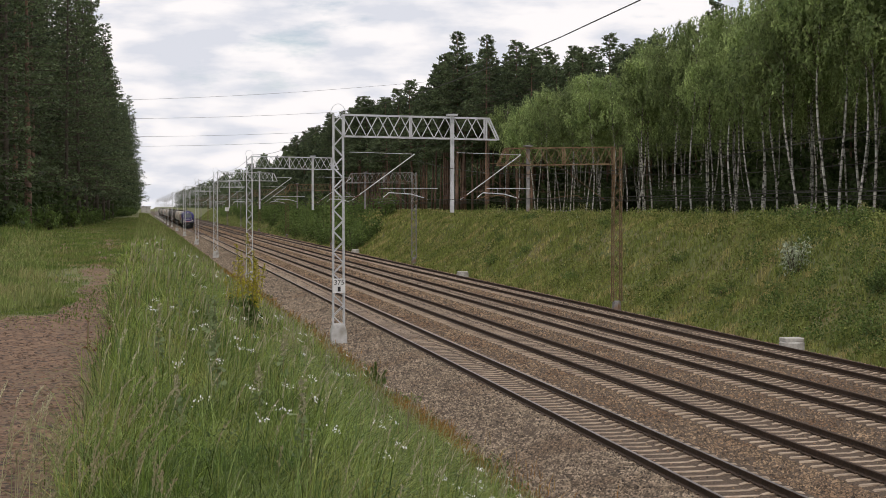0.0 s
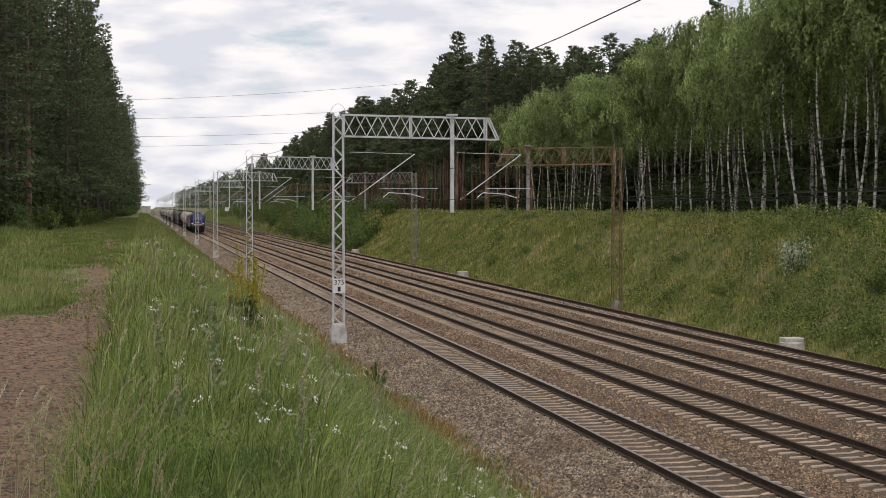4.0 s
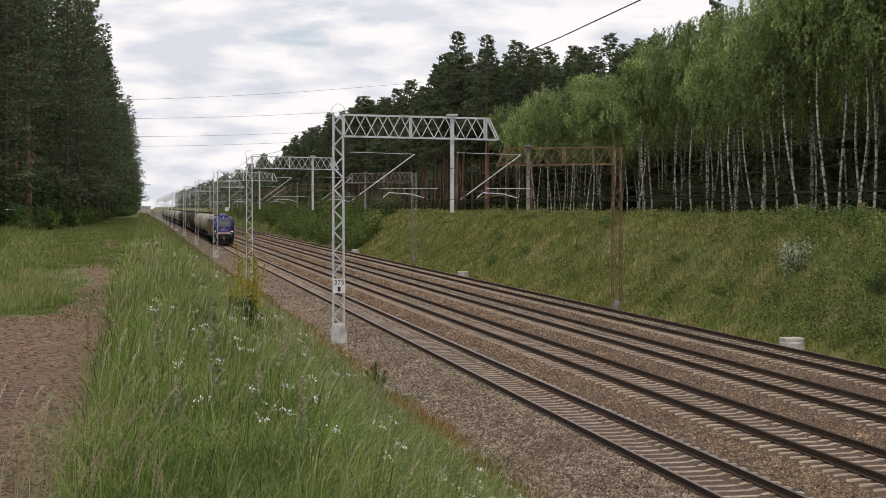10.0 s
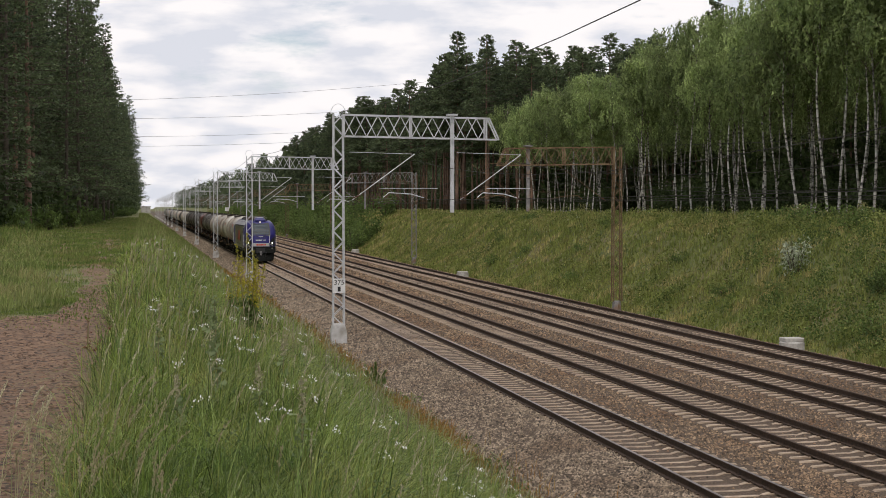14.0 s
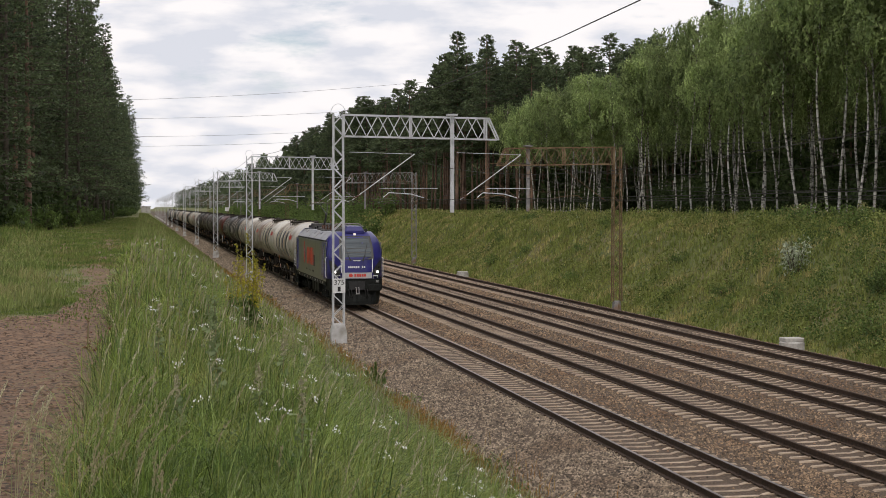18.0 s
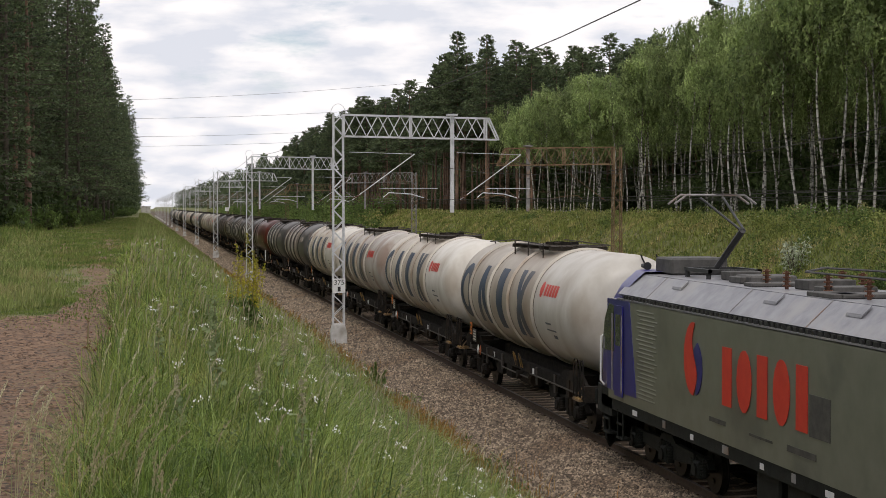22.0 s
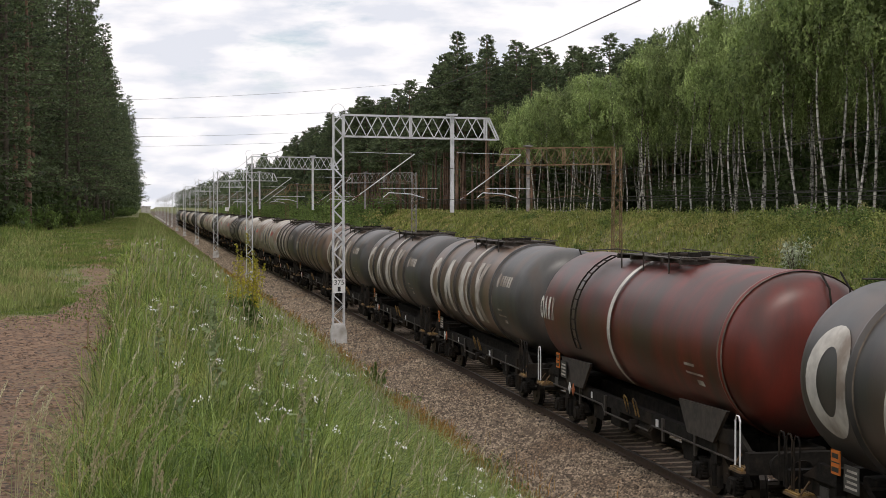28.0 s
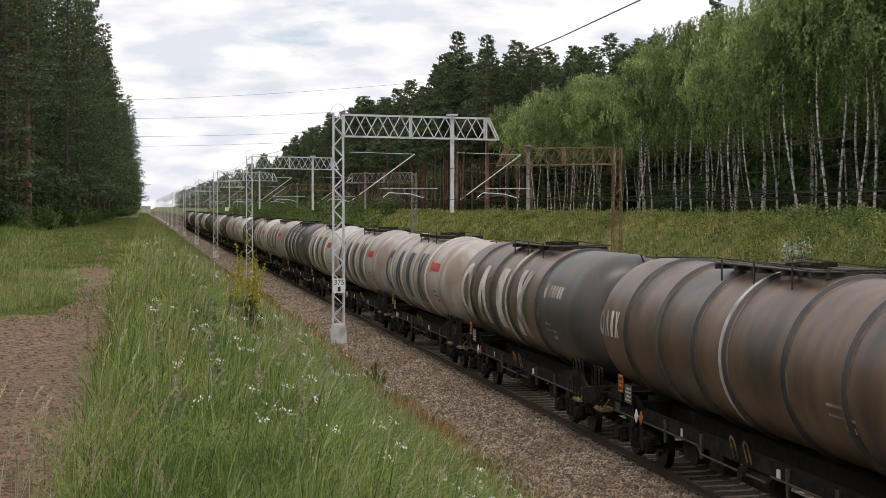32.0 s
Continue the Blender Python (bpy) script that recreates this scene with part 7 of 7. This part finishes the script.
    for k, x in enumerate((-0.35, -0.1, 0.2)):
        bm = bmesh.new()
        pipe(bm, [(x, 2.95, 4.12), (x - 0.1, 3.3, 4.30), (x - 0.15, 3.9, 4.34 - 0.04 * k), (x + 0.1, 4.5, 4.24), (x + 0.1, 5.2, 4.02)], 0.03, 6)
        gear("roof_hose", bm, M_GREYSTEEL, "pale bent roof cable")
    for k in range(9):
        bm = bmesh.new()
        y = 4.4 + 1.25 * k
        box(bm, -0.80 + 0.25 * (k % 3), 0.35 + 0.2 * (k % 2), y, y + 0.45 + 0.15 * (k % 2), 3.93, 4.0 + 0.05 * (k % 3), 0.015)
        gear("roof_box", bm, M_ROOFGEAR)
    # folded front pantograph and raised rear one
    for yb, up in ((4.6, False), (15.6, True)):
        pan = part("pantograph", pan_base(yb), M_BLACK, root, "raised single-arm pantograph" if up else "folded pantograph")
        bm = bmesh.new()
        if up:
            knee = (0, yb - 1.1, 4.88)
            rod(bm, (0, yb + 0.3, 4.12), knee, 0.065, 8)
            part("lower_arm", bm, M_BLACK, pan)
            bm = bmesh.new()
            for s in (-0.03, 0.03):
                rod(bm, (s, knee[1], knee[2]), (s * 8, yb + 0.6, 5.50), 0.025, 6)
            part("upper_arm", bm, M_BLACK, pan)
            hy, hz = yb + 0.6, 5.54
        else:
            rod(bm, (0, yb - 0.2, 4.15), (0, yb + 1.3, 4.28), 0.06, 8)
            part("lower_arm", bm, M_BLACK, pan)
            bm = bmesh.new()
            rod(bm, (0, yb + 1.3, 4.28), (0, yb - 0.6, 4.34), 0.03, 6)
            part("upper_arm", bm, M_BLACK, pan)
            hy, hz = yb - 0.65, 4.36
        for d in (-0.2, 0.2):
            bm = bmesh.new()
            pipe(bm, [(-0.85, hy + d, hz - 0.16), (-0.6, hy + d, hz + 0.02), (0.6, hy + d, hz + 0.02), (0.85, hy + d, hz - 0.16)], 0.025, 6)
            part("collector_strip", bm, M_GREYSTEEL, pan)
    return root


def pan_base(y):
    bm = bmesh.new()
    box(bm, -0.55, 0.55, y - 0.7, y - 0.6, 4.05, 4.12)
    box(bm, -0.55, 0.55, y + 0.6, y + 0.7, 4.05, 4.12)
    for s in (-0.5, 0.5):
        box(bm, s - 0.04, s + 0.04, y - 0.7, y + 0.7, 4.05, 4.12)
        for d in (-0.62, 0.62):
            rod(bm, (s, y + d, 3.92), (s, y + d, 4.08), 0.05, 8)
    return bm


M_ROOFGEAR = material("sooty roof equipment", (0.05, 0.048, 0.045), (0.10, 0.095, 0.09), 6, 0.7)
loco = locomotive()
loco.matrix_basis = pose(TRACKS[0], Y0_FRONT, 0)
TRAIN.insert(0, (loco, Y0_FRONT))


# ---- what moves ----
# butterfly: seconds, metres ahead, across and up from the eye
FLIGHT = [(0.0, 9.0, -3.2, -0.4), (6.6, 9.0, -2.6, -0.5), (7.0, 10.0, -2.2, -0.52), (7.4, 11.0, -2.31, -0.30), (7.9, 10.5, -2.5, -0.40), (8.3, 10.0, -2.22, -0.32),
          (9.1, 10.5, -2.17, -0.30), (9.6, 10.0, -2.7, -0.1), (10.1, 9.5, -2.49, 0.27), (10.5, 9.0, -2.19, 0.29), (10.9, 9.0, -1.78, 0.29), (11.3, 8.6, -1.87, 0.21),
          (11.6, 8.2, -2.09, 0.17), (11.9, 8.0, -1.91, 0.20), (12.0, 8.0, -1.87, 0.125), (12.2, 8.2, -1.78, 0.06), (12.5, 8.8, -1.63, -0.18), (12.9, 9.5, -1.5, -0.75),
          (13.4, 10.0, -1.2, -1.9), (15.0, 10.0, -3.6, -1.5), (32.0, 10.0, -3.6, -1.0)]


def motions():
    """The train rolls towards the camera at a steady speed, the wheels turn with it; the butterfly flutters by."""
    for vehicle, y in TRAIN:
        walk(vehicle, [(t, pose(TRACKS[0], y - SPEED * t, 0)) for t in (0.0, 16.0, 32.0)])
    step = math.degrees(SPEED / FPS / 0.46)
    for vehicle, y in TRAIN[:13]:
        for wheel in [c for c in vehicle.children if c.name.startswith("wheelset")]:
            hub = wheel.location.copy()
            walk(wheel, [(k / FPS, pose(hub.x, hub.y, hub.z, k * step % 360)) for k in range(32 * FPS + 1)])
    rows = []
    for t, d, a, u in FLIGHT:
        p = CAM_POSE @ Vector((a, u, -d))
        rows.append((t, pose(p.x, p.y, p.z, 10 * math.sin(t * 9), 0, 60 * math.sin(t * 1.7))))
    walk(butterfly, rows)
    for s, wing in WINGS:
        walk(wing, [(0.0, pose(0, 0, 0))] + [(6.6 + k * 0.1, pose(0, 0, 0, 0, -s * (30 + (35 if k % 2 else -25)), 0)) for k in range(68)] + [(32.0, pose(0, 0, 0))])


motions()
